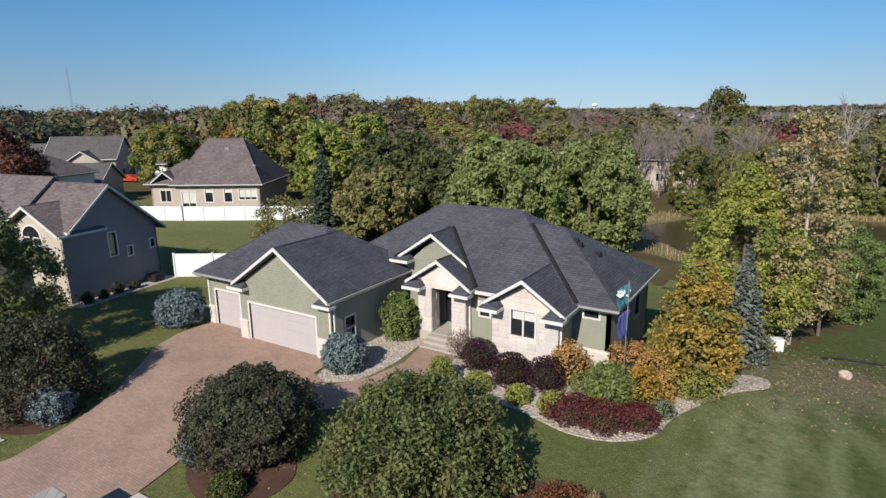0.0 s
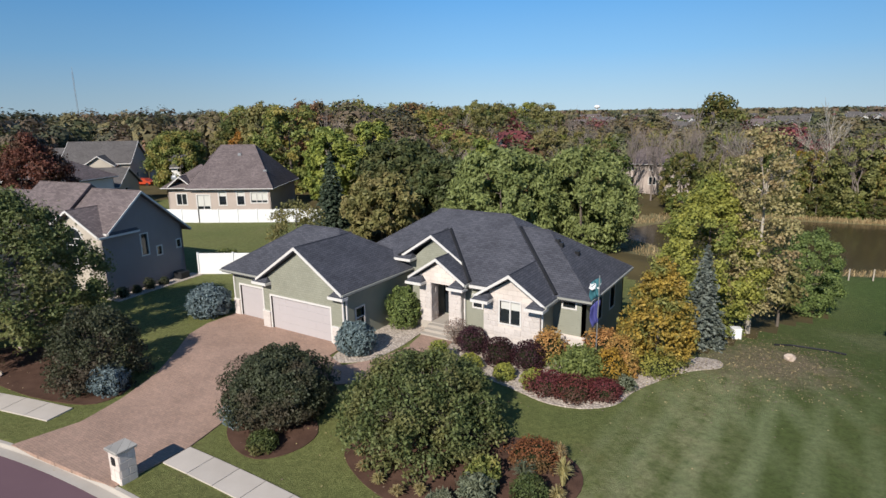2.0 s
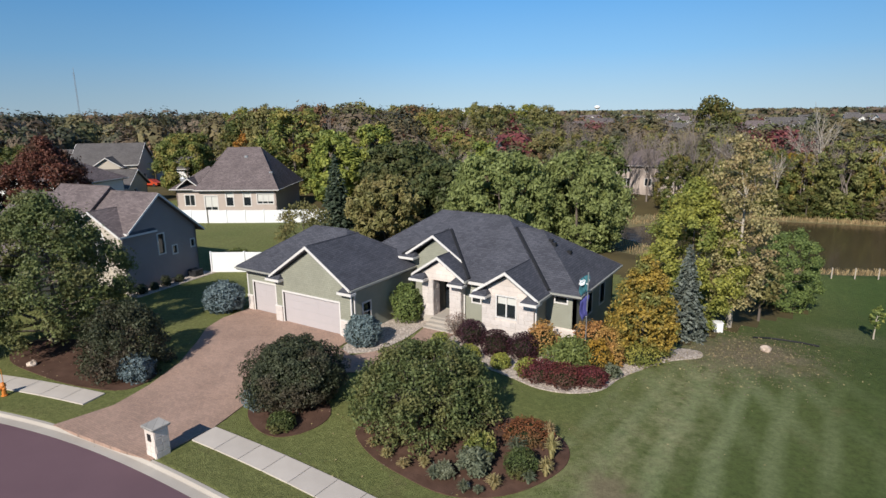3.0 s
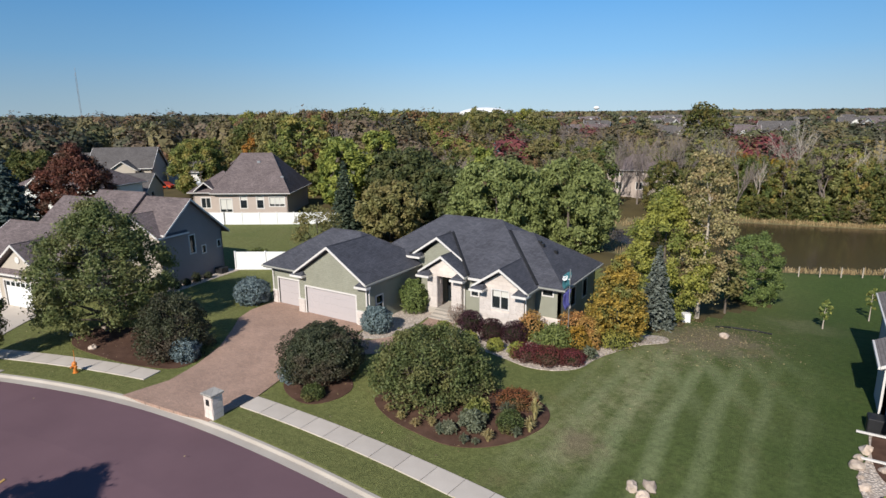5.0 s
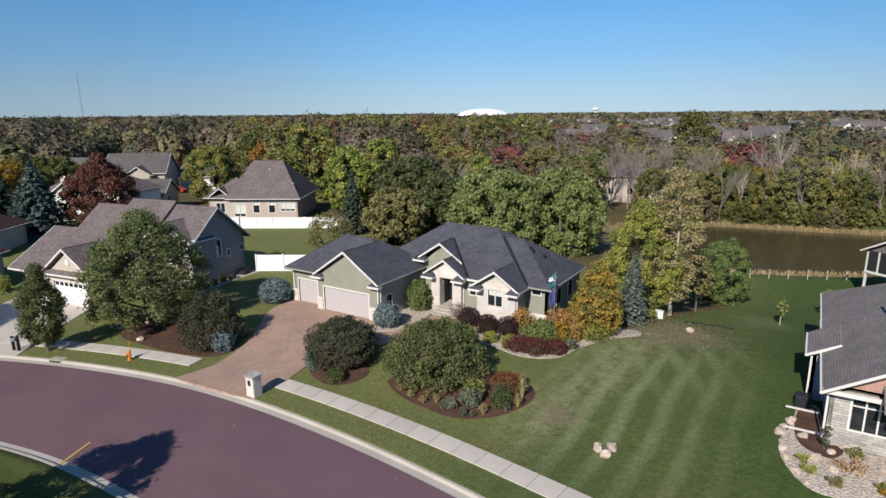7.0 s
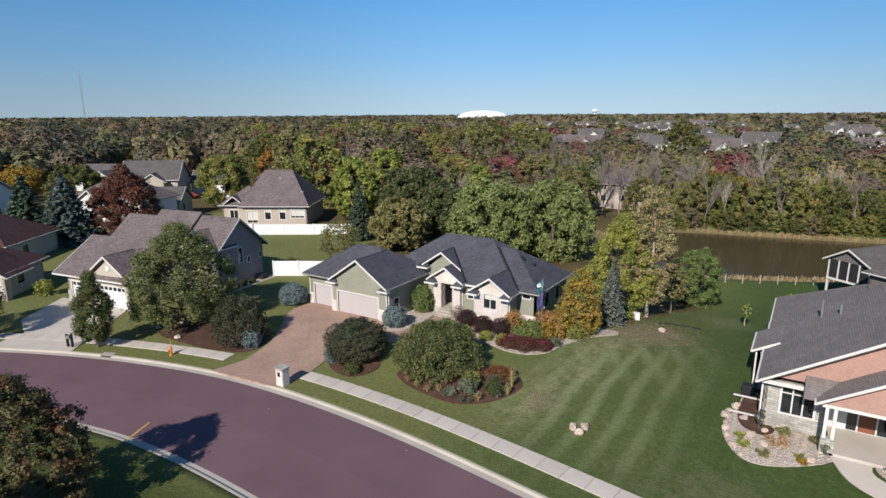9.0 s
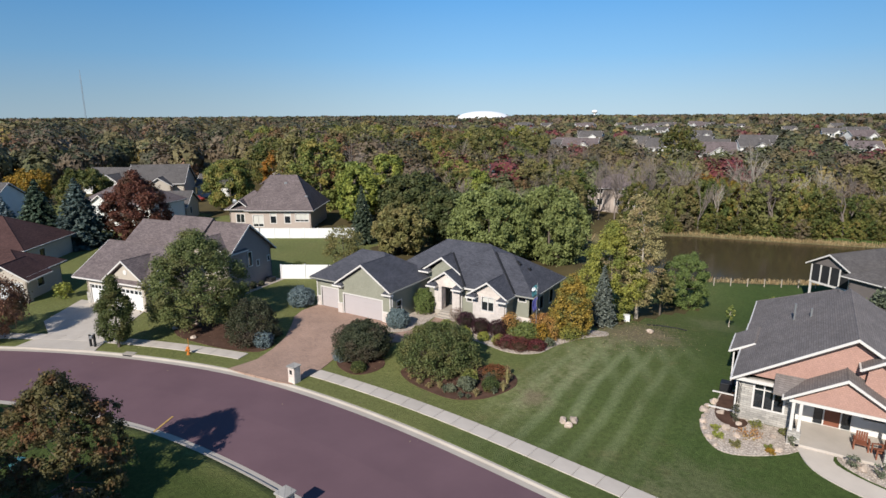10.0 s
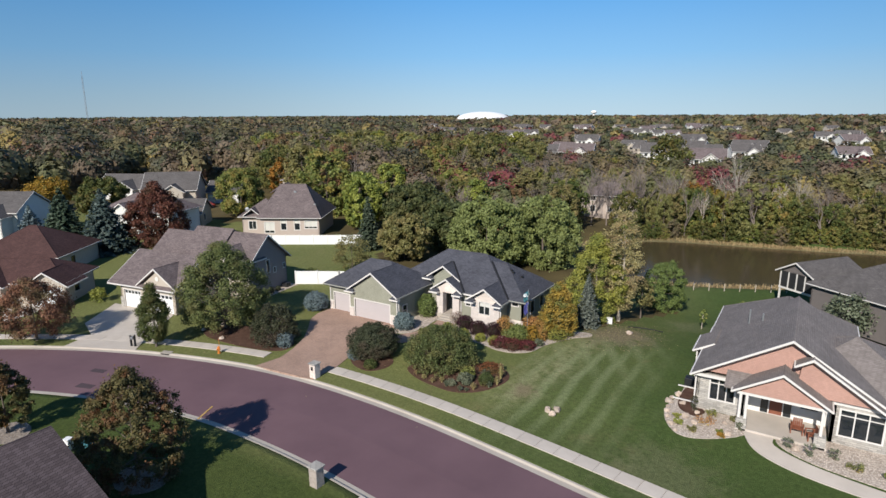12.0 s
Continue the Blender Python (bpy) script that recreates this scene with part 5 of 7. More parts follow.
def simple_house(name, at, turn, w, d, z1, slope, siding, roof, label, axis="x", wing=None, windows=3, garage=0, hip=True, porch=False):
    """A plain house of one body, perhaps a front gable wing, seen from afar."""
    h = empty(name, label, "house", at=at, turn=turn)
    holes = []
    for i in range(windows):
        u = w * (i + 0.7) / (windows + 0.4)
        holes.append((u - 0.55, u + 0.55, 1.0, 2.3))
    if z1 > 4.5:
        holes += [(a, b, 3.6, 4.7) for a, b, _, _ in holes]
    wall(h, (0, 0), (w, 0), -1, z1, siding, holes)
    for u0, u1, c, e in holes:
        window(h, (0, 0), (w, 0), u0, u1, c, e, 1, 0, 0.1)
    side = [(d * 0.3, d * 0.3 + 1.2, 1.0, 2.3)]
    wall(h, (w, 0), (w, d), -1, z1, siding, side, peak=None if hip or axis == "y" else (d / 2, z1 + d / 2 * slope))
    window(h, (w, 0), (w, d), *side[0], 0)
    wall(h, (w, d), (0, d), -1, z1, siding)
    wall(h, (0, d), (0, 0), -1, z1, siding, peak=None if hip or axis == "y" else (d / 2, z1 + d / 2 * slope))
    if hip:
        hip_roof(h, -0.5, w + 0.5, -0.5, d + 0.5, z1 + 0.2, slope, roof, axis=axis)
    else:
        gable_roof(h, d / 2, d / 2 + 0.5, -0.4, w + 0.4, z1 + 0.25 + d / 2 * slope, slope, roof, axis="x", back=True)
    for x0, x1, out, zw in (wing if isinstance(wing, list) else [wing] if wing else []):
        hh = (x1 - x0) / 2
        door = [(0.5, 2 * hh - 0.5, 0, 2.2)] if garage else [(hh - 0.9, hh + 0.9, 0.8, 2.4)]
        wall(h, (x0, -out), (x1, -out), -1, zw, siding, door, peak=(hh, zw + hh * 0.65))
        if garage:
            garage_door(h, (x0, -out), (x1, -out), *door[0][:2], 2.2, material=M["vinyl"])
        else:
            window(h, (x0, -out), (x1, -out), *door[0], 1, 1.9, 0.15)
        wall(h, (x1, -out), (x1, 0), -1, zw, siding)
        wall(h, (x0, 0), (x0, -out), -1, zw, siding)
        gable_roof(h, (x0 + x1) / 2, hh + 0.45, -out - 0.4, d / 2, zw + 0.25 + hh * 0.65, 0.65, roof)
    return h


# ---- plants ----
def cards(pos, nrm, size, rng, aspect=1.7, spin=0.9):
    """Leaf-shaped quads at pos facing roughly nrm. Returns vertices and faces."""
    k = len(pos)
    nrm = nrm + rng.normal(0, spin, (k, 3))
    nrm /= np.linalg.norm(nrm, axis=1, keepdims=True) + 1e-9
    a = np.cross(nrm, rng.normal(0, 1, (k, 3)))
    a /= np.linalg.norm(a, axis=1, keepdims=True) + 1e-9
    b = np.cross(nrm, a)
    s = (size * rng.uniform(0.6, 1.35, k))[:, None]
    v = np.stack([pos - a * s * aspect / 2, pos + b * s * 0.5 - a * s * 0.1, pos + a * s * aspect / 2, pos - b * s * 0.5 - a * s * 0.1], 1).reshape(-1, 3)
    return v


def leaf_tris(pos, nrm, size, rng, aspect=1.5, spin=0.5, hang=0.0):
    """Three-cornered leaf sprays at pos facing roughly nrm; hang: how far they droop along the vertical."""
    k = len(pos)
    nrm = nrm / (np.linalg.norm(nrm, axis=1, keepdims=True) + 1e-9) + rng.normal(0, spin, (k, 3))
    nrm /= np.linalg.norm(nrm, axis=1, keepdims=True) + 1e-9
    a = np.cross(nrm, rng.normal(0, 1, (k, 3)) * np.array((1, 1, 1 - hang)))
    if hang:
        a = a * (1 - hang) + np.array((0, 0, -hang * 1.5))
    a /= np.linalg.norm(a, axis=1, keepdims=True) + 1e-9
    b = np.cross(nrm, a)
    b /= np.linalg.norm(b, axis=1, keepdims=True) + 1e-9
    s = (size * rng.uniform(0.55, 1.4, k))[:, None]
    return np.stack([pos - a * s * aspect / 2 - b * s * 0.35, pos + a * s * aspect / 2, pos - a * s * aspect * 0.25 + b * s * 0.65], 1).reshape(-1, 3)


def dense_crown(rng, lobes, leaves, leaf, squash=0.85, droop=0.0, soft=0.3, spin=0.5, hang=0.0, fill=0.22):
    """A full crown: fine sprays over every bough, larger ones in the shaded inside."""
    total = sum(r * r for _, r in lobes)
    mid = np.mean([np.array(c) for c, _ in lobes], axis=0)
    vs = []
    for c, r in lobes:
        k = max(10, int(leaves * r * r / total))
        d = rng.normal(0, 1, (k, 3))
        d /= np.linalg.norm(d, axis=1, keepdims=True)
        out = np.array(c) - mid
        out = out / (np.linalg.norm(out) + 1e-6) + np.array((0, 0, 0.25))
        back = (d @ out) < -0.35
        d[back] = -d[back]
        rad = r * (0.72 + 0.36 * rng.random(k)) * (1 + soft * rng.normal(0, 0.4, k))
        p = np.array(c) + d * rad[:, None] * np.array((1, 1, squash))
        if droop:
            p[:, 2] -= droop * np.hypot(p[:, 0], p[:, 1]) * rng.random(k)
        vs.append(leaf_tris(p, d + np.array((0, 0, 0.3)), leaf, rng, 1.5 + 1.3 * hang, spin, hang))
        m = max(4, int(k * fill))
        q = rng.normal(0, 1, (m, 3))
        q /= np.linalg.norm(q, axis=1, keepdims=True)
        vs.append(leaf_tris(np.array(c) + q * r * 0.55 * np.array((1, 1, squash)), q, leaf * 2.1, rng, 1.4, 0.8))
    return np.concatenate(vs)


def card_mesh(name, v, materials, index=None, sides=4):
    k = len(v) // sides
    me = bpy.data.meshes.new(name)
    me.vertices.add(len(v)), me.loops.add(len(v)), me.polygons.add(k)
    me.vertices.foreach_set("co", np.ascontiguousarray(v, dtype=np.float32).ravel())
    me.loops.foreach_set("vertex_index", np.arange(len(v), dtype=np.int32))
    me.polygons.foreach_set("loop_start", np.arange(0, len(v), sides, dtype=np.int32))
    for m in materials:
        me.materials.append(m)
    if index is not None:
        me.polygons.foreach_set("material_index", index.astype(np.int32))
    me.update(calc_edges=True)
    return me


def lobes_of(rng, w, z0, z1, count, shape, bough=1.0):
    """Bough centres and sizes within a crown's outline."""
    out = []
    h = z1 - z0
    for i in range(count):
        a = i * 2.399963 + rng.uniform(-0.5, 0.5)
        t = (i + 0.5) / count
        if shape == "cone":
            rad = (1 - t) * 0.5 + 0.06
        elif shape == "vase":
            rad = 0.5 * math.sin(math.pi * min(1, 0.25 + 0.62 * t))
        elif shape == "dome":
            rad = 0.5 * math.sqrt(max(0.02, 1 - (0.92 * t) ** 2.2))
        elif shape == "egg":
            rad = 0.5 * math.sin(math.pi * (0.26 + 0.70 * t)) ** 0.9
        elif shape == "oval":
            rad = 0.46 * math.sin(math.pi * (0.12 + 0.80 * t)) ** 0.7
        else:
            rad = 0.5 * math.sin(math.pi * (0.16 + 0.74 * t)) ** 0.6
        lr = w * rng.uniform(0.15, 0.235) * bough
        r = max(0.0, rad * w - lr * 0.8) * (1.06 - 0.5 * rng.random() ** 2.2)
        z = z0 + lr * 0.8 + (h - 1.7 * lr) * t + rng.uniform(-0.06, 0.06) * h
        out.append((Vector((r * math.cos(a), r * math.sin(a), z)), lr))
    return out


def crown_cards(rng, lobes, leaves, leaf, squash=0.8, droop=0.0, aspect=1.7, soft=0.0, spin=0.9):
    total = sum(r * r for _, r in lobes)
    vs = []
    for c, r in lobes:
        k = max(8, int(leaves * r * r / total))
        d = rng.normal(0, 1, (k, 3))
        d /= np.linalg.norm(d, axis=1, keepdims=True)
        d[:, 2] = np.where(d[:, 2] < -0.75, -d[:, 2] * 0.6, d[:, 2])
        rad = r * (0.55 + 0.5 * rng.random(k) ** 0.5) * (1 + soft * rng.normal(0, 0.45, k))
        p = np.array(c) + d * rad[:, None] * np.array((1, 1, squash))
        if droop:
            out = np.hypot(p[:, 0], p[:, 1])
            p[:, 2] -= droop * out * rng.random(k)
        vs.append(cards(p, d + np.array((0, 0, 0.35)), leaf, rng, aspect, spin))
    return np.concatenate(vs)


def trunk_mesh(rng, lobes, height, girth, split=0.3, lean=0.0, stems=1, limbs=9):
    bm = bmesh.new()
    for s in range(stems):
        a0 = rng.uniform(0, 6.28)
        spread = 0.0 if stems == 1 else 0.16 * height
        top = Vector((lean * height * 0.5 + spread * math.cos(a0), spread * math.sin(a0), height * 0.82))
        pts, rad = [], []
        for i in range(6):
            t = i / 5
            wob = Vector((rng.uniform(-1, 1), rng.uniform(-1, 1), 0)) * girth * 0.9 * t
            pts.append(top * t + wob - Vector((0, 0, 0.25 * (i == 0))))
            rad.append(girth * (1.25 if i == 0 else 1) * (1 - 0.86 * t) / (1 if stems == 1 else 1.5))
        tube(bm, pts, rad, 7)
        pick = list(range(len(lobes)))
        rng.shuffle(pick)
        for j in pick[:limbs]:
            c, r = lobes[j]
            t = max(split, min(0.85, (c.z - r * 1.2) / max(0.1, top.z)))
            k = t * 5
            i = min(4, int(k))
            a = pts[i].lerp(pts[i + 1], k - i)
            mid = a.lerp(c, 0.55) + Vector((0, 0, -0.05 * r))
            g = max(0.02, girth * (1 - 0.8 * t) * 0.45)
            tube(bm, [a, mid, c], [g, g * 0.6, g * 0.2], 5)
    return bm


def tree(name, at, height, width, leaf_mat, label, leaves=2500, leaf=0.22, shape="round", clear=0.25, seed=0, bark=None, girth=None, stems=1, lean=0.0, droop=0.0, lobes=26, group="", category="tree", limbs=9, turn=0, bough=0.8, soft=0.5, dense=0.0, spin=0.5, hang=0.0):
    rng = np.random.default_rng(seed)
    lo = lobes_of(rng, width, height * clear, height, lobes, shape, bough)
    root = empty(name, label, category, group, at=at, turn=turn)
    part("trunk", trunk_mesh(rng, lo, height, girth or height * 0.018, clear * 0.8, lean, stems, limbs), bark or M["bark"], root)
    if dense:
        me = card_mesh("crown", dense_crown(rng, lo, int(leaves * dense), leaf, droop=droop, soft=soft, spin=spin, hang=hang, fill=0.22 if leaf > 0.16 else 0.06), [leaf_mat], sides=3)
    else:
        me = card_mesh("crown", crown_cards(rng, lo, leaves, leaf, droop=droop, soft=soft), [leaf_mat])
    crown = new("crown", me)
    crown.parent = root
    return root


def shrub(name, at, height, width, leaf_mat, label, leaves=900, leaf=0.12, seed=0, lobes=12, group="", category="shrub", shape="round", aspect=1.6, stretch_x=1.0, turn=0, bough=1.0):
    """A bush down to the ground: boughs of leaves over a dark bushy heart of twigs."""
    rng = np.random.default_rng(seed)
    lo = lobes_of(rng, width, -0.05 * height, height, lobes, shape, bough)
    root = empty(name, label, category, group, at=at, turn=turn)
    v = crown_cards(rng, lo, leaves, leaf, aspect=aspect, soft=0.35)
    v[:, 2] = np.maximum(v[:, 2], 0.01)
    v[:, 0] *= stretch_x
    crown = new("foliage", card_mesh("foliage", v, [leaf_mat]))
    crown.parent = root
    bm = bmesh.new()
    for c, r in lo:
        tube(bm, [(0, 0, -0.1), (c.x * 0.5 * stretch_x, c.y * 0.5, c.z * 0.5), (c.x * stretch_x, c.y, c.z)], [0.03, 0.022, 0.01], 4)
    part("stem", bm, M["bark"], root)
    return root


def globe(name, at, height, width, leaf_mat, label, leaves=1500, leaf=0.07, seed=0, lumps=0.12, group="", category="shrub", aspect=1.6, freq=2.6):
    """A dense rounded bush: leaves in a thick, lumpy shell down to the ground."""
    rng = np.random.default_rng(seed)
    root = empty(name, label, category, group, at=at)
    d = rng.normal(0, 1, (leaves, 3))
    d /= np.linalg.norm(d, axis=1, keepdims=True)
    d[:, 2] = np.where(d[:, 2] < -0.75, -d[:, 2], d[:, 2])
    off = Vector(rng.uniform(-9, 9, 3))
    r = np.array([1 + lumps * 2 * noise.noise(Vector(q) * freq + off) + lumps * noise.noise(Vector(q) * freq * 2.6 + off) for q in d])
    r *= 1.03 - 0.3 * rng.random(leaves) ** 2.5
    p = d * r[:, None] * np.array((width / 2, width / 2, height * 0.56)) + np.array((0, 0, height * 0.45))
    p[:, 2] = np.maximum(p[:, 2], 0.02)
    crown = new("foliage", card_mesh("foliage", cards(p, d + np.array((0, 0, 0.2)), leaf, rng, aspect, 0.75), [leaf_mat]))
    crown.parent = root
    # added lumpy body, coloured near-black as the shade behind the leaves
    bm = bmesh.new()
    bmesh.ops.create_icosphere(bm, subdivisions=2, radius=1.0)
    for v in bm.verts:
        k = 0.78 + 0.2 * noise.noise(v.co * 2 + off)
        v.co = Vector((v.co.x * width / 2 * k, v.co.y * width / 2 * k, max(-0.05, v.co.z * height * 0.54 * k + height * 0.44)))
    part("twig_heart", bm, M["core"], root, "near-black body giving the bush's inner shade")
    return root


def conifer(name, at, height, width, leaf_mat, label, seed=0, tiers=16, per=9, leaf=0.3, clear=0.04, group="", turn=0):
    rng = np.random.default_rng(seed)
    root = empty(name, label, "conifer", group, at=at, turn=turn)
    bm = bmesh.new()
    tube(bm, [(0, 0, -0.3), (0, 0, height * 0.5), (0, 0, height)], [height * 0.02, height * 0.012, 0.015], 6)
    part("trunk", bm, M["bark"], root)
    P, N = [], []
    for i in range(tiers):
        t = i / (tiers - 1)
        z = height * (clear + (0.98 - clear) * t)
        reach = width / 2 * (1 - t) ** 0.85 + 0.08
        k = max(4, int(per * (1 - 0.5 * t)))
        for j in range(k):
            a = 2 * math.pi * (j + 0.5 * (i % 2)) / k + rng.uniform(-0.25, 0.25)
            r = reach * rng.uniform(0.8, 1.15)
            m = max(4, int(r / leaf * 3.2))
            for s in np.linspace(0.15, 1, m):
                side = rng.normal(0, 0.11 * r * (1.15 - s) + 0.05)
                p = (math.cos(a) * r * s - math.sin(a) * side, math.sin(a) * r * s + math.cos(a) * side, z - 0.22 * r * s + 0.10 * r * s * s + rng.normal(0, 0.05))
                P.append(p), N.append((math.cos(a) * 0.4, math.sin(a) * 0.4, 0.9))
    v = cards(np.array(P), np.array(N), leaf, rng, 2.0, 0.4)
    crown = new("crown", card_mesh("crown", v, [leaf_mat]))
    crown.parent = root
    return root


def bare_tree(name, at, height, label, seed=0, bark=None, girth=None, spread=0.35, group="", levels=4, twig_leaves=0, leaf_mat=None, leaf=0.25, turn=0):
    rng = np.random.default_rng(seed)
    root = empty(name, label, "tree", group, at=at, turn=turn)
    bm = bmesh.new()
    tips = []

    def grow(p, d, length, r, level):
        q = p + d * length * 0.5 + Vector(rng.normal(0, 0.03, 3)) * length
        e = p + d * length + Vector(rng.normal(0, 0.05, 3)) * length
        if level < 3:
            tube(bm, [p, q, e], [r, r * 0.8, r * 0.6], 5 if level < 2 else 3)
        else:
            tube(bm, [p, e], [r, r * 0.5], 3)
        if level > 1:
            tips.append((q + e) / 2), tips.append(e)
        if level >= levels:
            return
        for i in range(int(rng.integers(3, 5))):
            a = rng.uniform(0, 6.28)
            s = d.orthogonal().normalized()
            w = (math.cos(a) * s + math.sin(a) * d.cross(s))
            nd = (d + w * rng.uniform(spread, spread * 2.2) + Vector((0, 0, 0.15))).normalized()
            grow(p.lerp(e, rng.uniform(0.55, 1.0)), nd, length * rng.uniform(0.5, 0.72), r * 0.5, level + 1)
        grow(e, (d + Vector(rng.normal(0, 0.12, 3))).normalized(), length * 0.7, r * 0.6, level + 1)
    grow(Vector((0, 0, -0.3)), Vector((0, 0, 1)), height * 0.38, girth or height * 0.016, 0)
    part("trunk", bm, bark or M["twigs"], root)
    if twig_leaves:
        t = np.array([tips[i] for i in rng.integers(0, len(tips), twig_leaves)]) + rng.normal(0, 0.35, (twig_leaves, 3))
        crown = new("crown", card_mesh("crown", cards(t, rng.normal(0, 1, (twig_leaves, 3)), leaf, rng), [leaf_mat]))
        crown.parent = root
    return root


def tuft(name, at, height, width, leaf_mat, label, blades=120, seed=0, group=""):
    rng = np.random.default_rng(seed)
    vs = []
    for i in range(blades):
        a, o = rng.uniform(0, 6.28), rng.uniform(0.05, 1.0)
        h = height * rng.uniform(0.6, 1.1)
        d = np.array((math.cos(a), math.sin(a), 0))
        s = np.array((-math.sin(a), math.cos(a), 0)) * 0.022
        b, m, e = d * width * 0.08 * o, d * width * 0.22 * o + (0, 0, h * 0.65), d * width * 0.5 * o + (0, 0, h * (1 - 0.4 * o))
        vs += [b - s, b + s, m + s, m - s, m - s, m + s, e + s * 0.3, e - s * 0.3]
    ob = new(name, card_mesh(name, np.array(vs), [leaf_mat]))
    ob.matrix_world = pose(*at)
    return tagged(ob, label, "grass", group)


def on(x, y, dz=0.0):
    return (x, y, gz(x, y) + dz)


# the house's own planting
globe("blue_spruce", on(1.35, -0.45), 1.75, 2.1, M["lf_blue"], "dome-shaped blue spruce beside the garage corner", 5200, 0.075, 11, 0.11, "globe spruces", "conifer", 2.2, 3.2)
globe("blue_spruce", on(-11.2, -0.6), 1.95, 2.7, M["lf_blue"], "dome-shaped blue spruce beside the small garage door", 6500, 0.08, 12, 0.12, "globe spruces", "conifer", 2.2, 3.2)
globe("shrub", on(1.3, 4.2), 2.5, 2.0, M["lf_green_mid"], "bright green upright shrub beside the porch", 4200, 0.09, 13, 0.14)
shrub("shrub", on(5.6, 3.4), 1.7, 2.2, M["lf_brown"], "thin pinkish twiggy shrub before the porch", 1500, 0.05, 14, 14, shape="vase")
for i, (x, y, h, w) in enumerate(((6.9, 2.9, 1.45, 1.7), (8.9, 2.2, 1.45, 1.75), (10.4, 2.6, 1.4, 1.75))):
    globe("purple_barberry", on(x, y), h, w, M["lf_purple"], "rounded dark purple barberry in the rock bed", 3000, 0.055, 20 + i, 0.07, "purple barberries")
for i, (x, y, h, w) in enumerate(((6.1, 0.7, 1.25, 1.2), (6.2, 0.1, 0.8, 1.1), (7.9, 0.9, 0.8, 1.25), (9.9, 0.8, 0.75, 1.1), (11.5, 0.7, 0.85, 1.3))):
    globe("yellow_spirea", on(x, y), h, w, M["lf_yellow"], "small yellow-green spirea in the rock bed", 1500, 0.06, 30 + i, 0.1, "low spireas")
for i, (x, y, h, w) in enumerate(((11.0, 3.8, 1.7, 1.9), (13.4, 5.6, 1.7, 2.0), (14.5, 5.0, 1.6, 1.7), (14.9, 3.9, 1.3, 1.4))):
    globe("orange_shrub", on(x, y), h, w, M["lf_orange"], "orange-leaved autumn shrub by the house corner", 2200, 0.075, 40 + i, 0.2, "orange shrubs")
shrub("weeping_conifer", on(13.2, 2.6), 1.9, 2.9, M["lf_green_mid"], "spreading dark green weeping shrub in the rock bed", 4200, 0.085, 50, 18, aspect=3.0, shape="dome")
for i, (x, y, h, w) in enumerate(((12.2, 0.6, 0.9, 2.0), (13.5, 0.7, 0.95, 2.1), (14.7, 1.4, 0.8, 1.7))):
    globe("red_barberry", on(x, y), h, w, M["lf_red"], "low dark red barberry at the bed's edge", 2600, 0.055, 60 + i, 0.14, "red barberries")
globe("gold_shrub", on(14.5, 3.0), 1.7, 1.5, M["lf_gold"], "upright golden shrub in the rock bed", 1900, 0.075, 66, 0.18)
globe("yellow_spirea", on(16.1, 5.4), 0.9, 2.2, M["lf_yellow"], "low yellow shrub under the orange tree", 1900, 0.075, 67, 0.2)
globe("shrub", on(15.4, 2.6), 0.7, 1.0, M["lf_silver"], "small grey-green shrub in the rock bed", 900, 0.06, 68, 0.14)
for i, (x, y, h, w) in enumerate(((-20.1, -1.4, 0.8, 0.9), (-20.3, -0.2, 0.6, 0.7), (-20.45, 0.9, 0.9, 0.8), (-20.6, 2.2, 0.6, 0.7))):
    globe("foundation_shrub", on(x, y), h, w, M["lf_ball"], "small dark shrub in the rock strip by the wall", 700, 0.06, 690 + i, 0.15, "foundation shrubs")
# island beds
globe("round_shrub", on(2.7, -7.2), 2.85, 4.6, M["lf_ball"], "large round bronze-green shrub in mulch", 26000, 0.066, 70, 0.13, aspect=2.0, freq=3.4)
shrub("large_shrub", on(9.2, -5.5), 3.4, 7.0, M["lf_olive_deep"], "broad many-stemmed green shrub in the island bed", 32000, 0.082, 71, 200, bough=0.36, aspect=1.9, shape="dome")
globe("red_shrub", on(14.1, -5.0), 0.75, 2.0, M["lf_fire"], "low rusty red shrub in the island bed", 2600, 0.055, 72, 0.2)
globe("dwarf_conifer", on(14.8, -7.2), 1.0, 1.3, M["lf_linden"], "small dark green globe conifer", 2200, 0.05, 73, 0.08)
shrub("silver_shrub", on(13.2, -8.0), 1.1, 1.5, M["lf_silver"], "silvery green perennial clump in the island bed", 2200, 0.07, 74, 14, shape="vase", aspect=2.8)
shrub("silver_shrub", on(12.2, -8.7), 0.6, 1.0, M["lf_silver"], "low silvery perennials in mulch", 1100, 0.065, 75, 10, aspect=2.8)
shrub("green_perennial", on(13.0, -7.1), 1.2, 1.5, M["lf_green"], "green perennial clump beside the large shrub", 1100, 0.08, 78, 10, aspect=2.4)
globe("blue_shrub", on(1.5, -8.5), 1.0, 1.6, M["lf_blue"], "low blue conifer beside the driveway", 2000, 0.06, 76, 0.16)
globe("low_shrub", on(4.1, -9.5), 0.75, 1.2, M["lf_linden"], "low dark green shrub in mulch", 1800, 0.06, 77, 0.14)
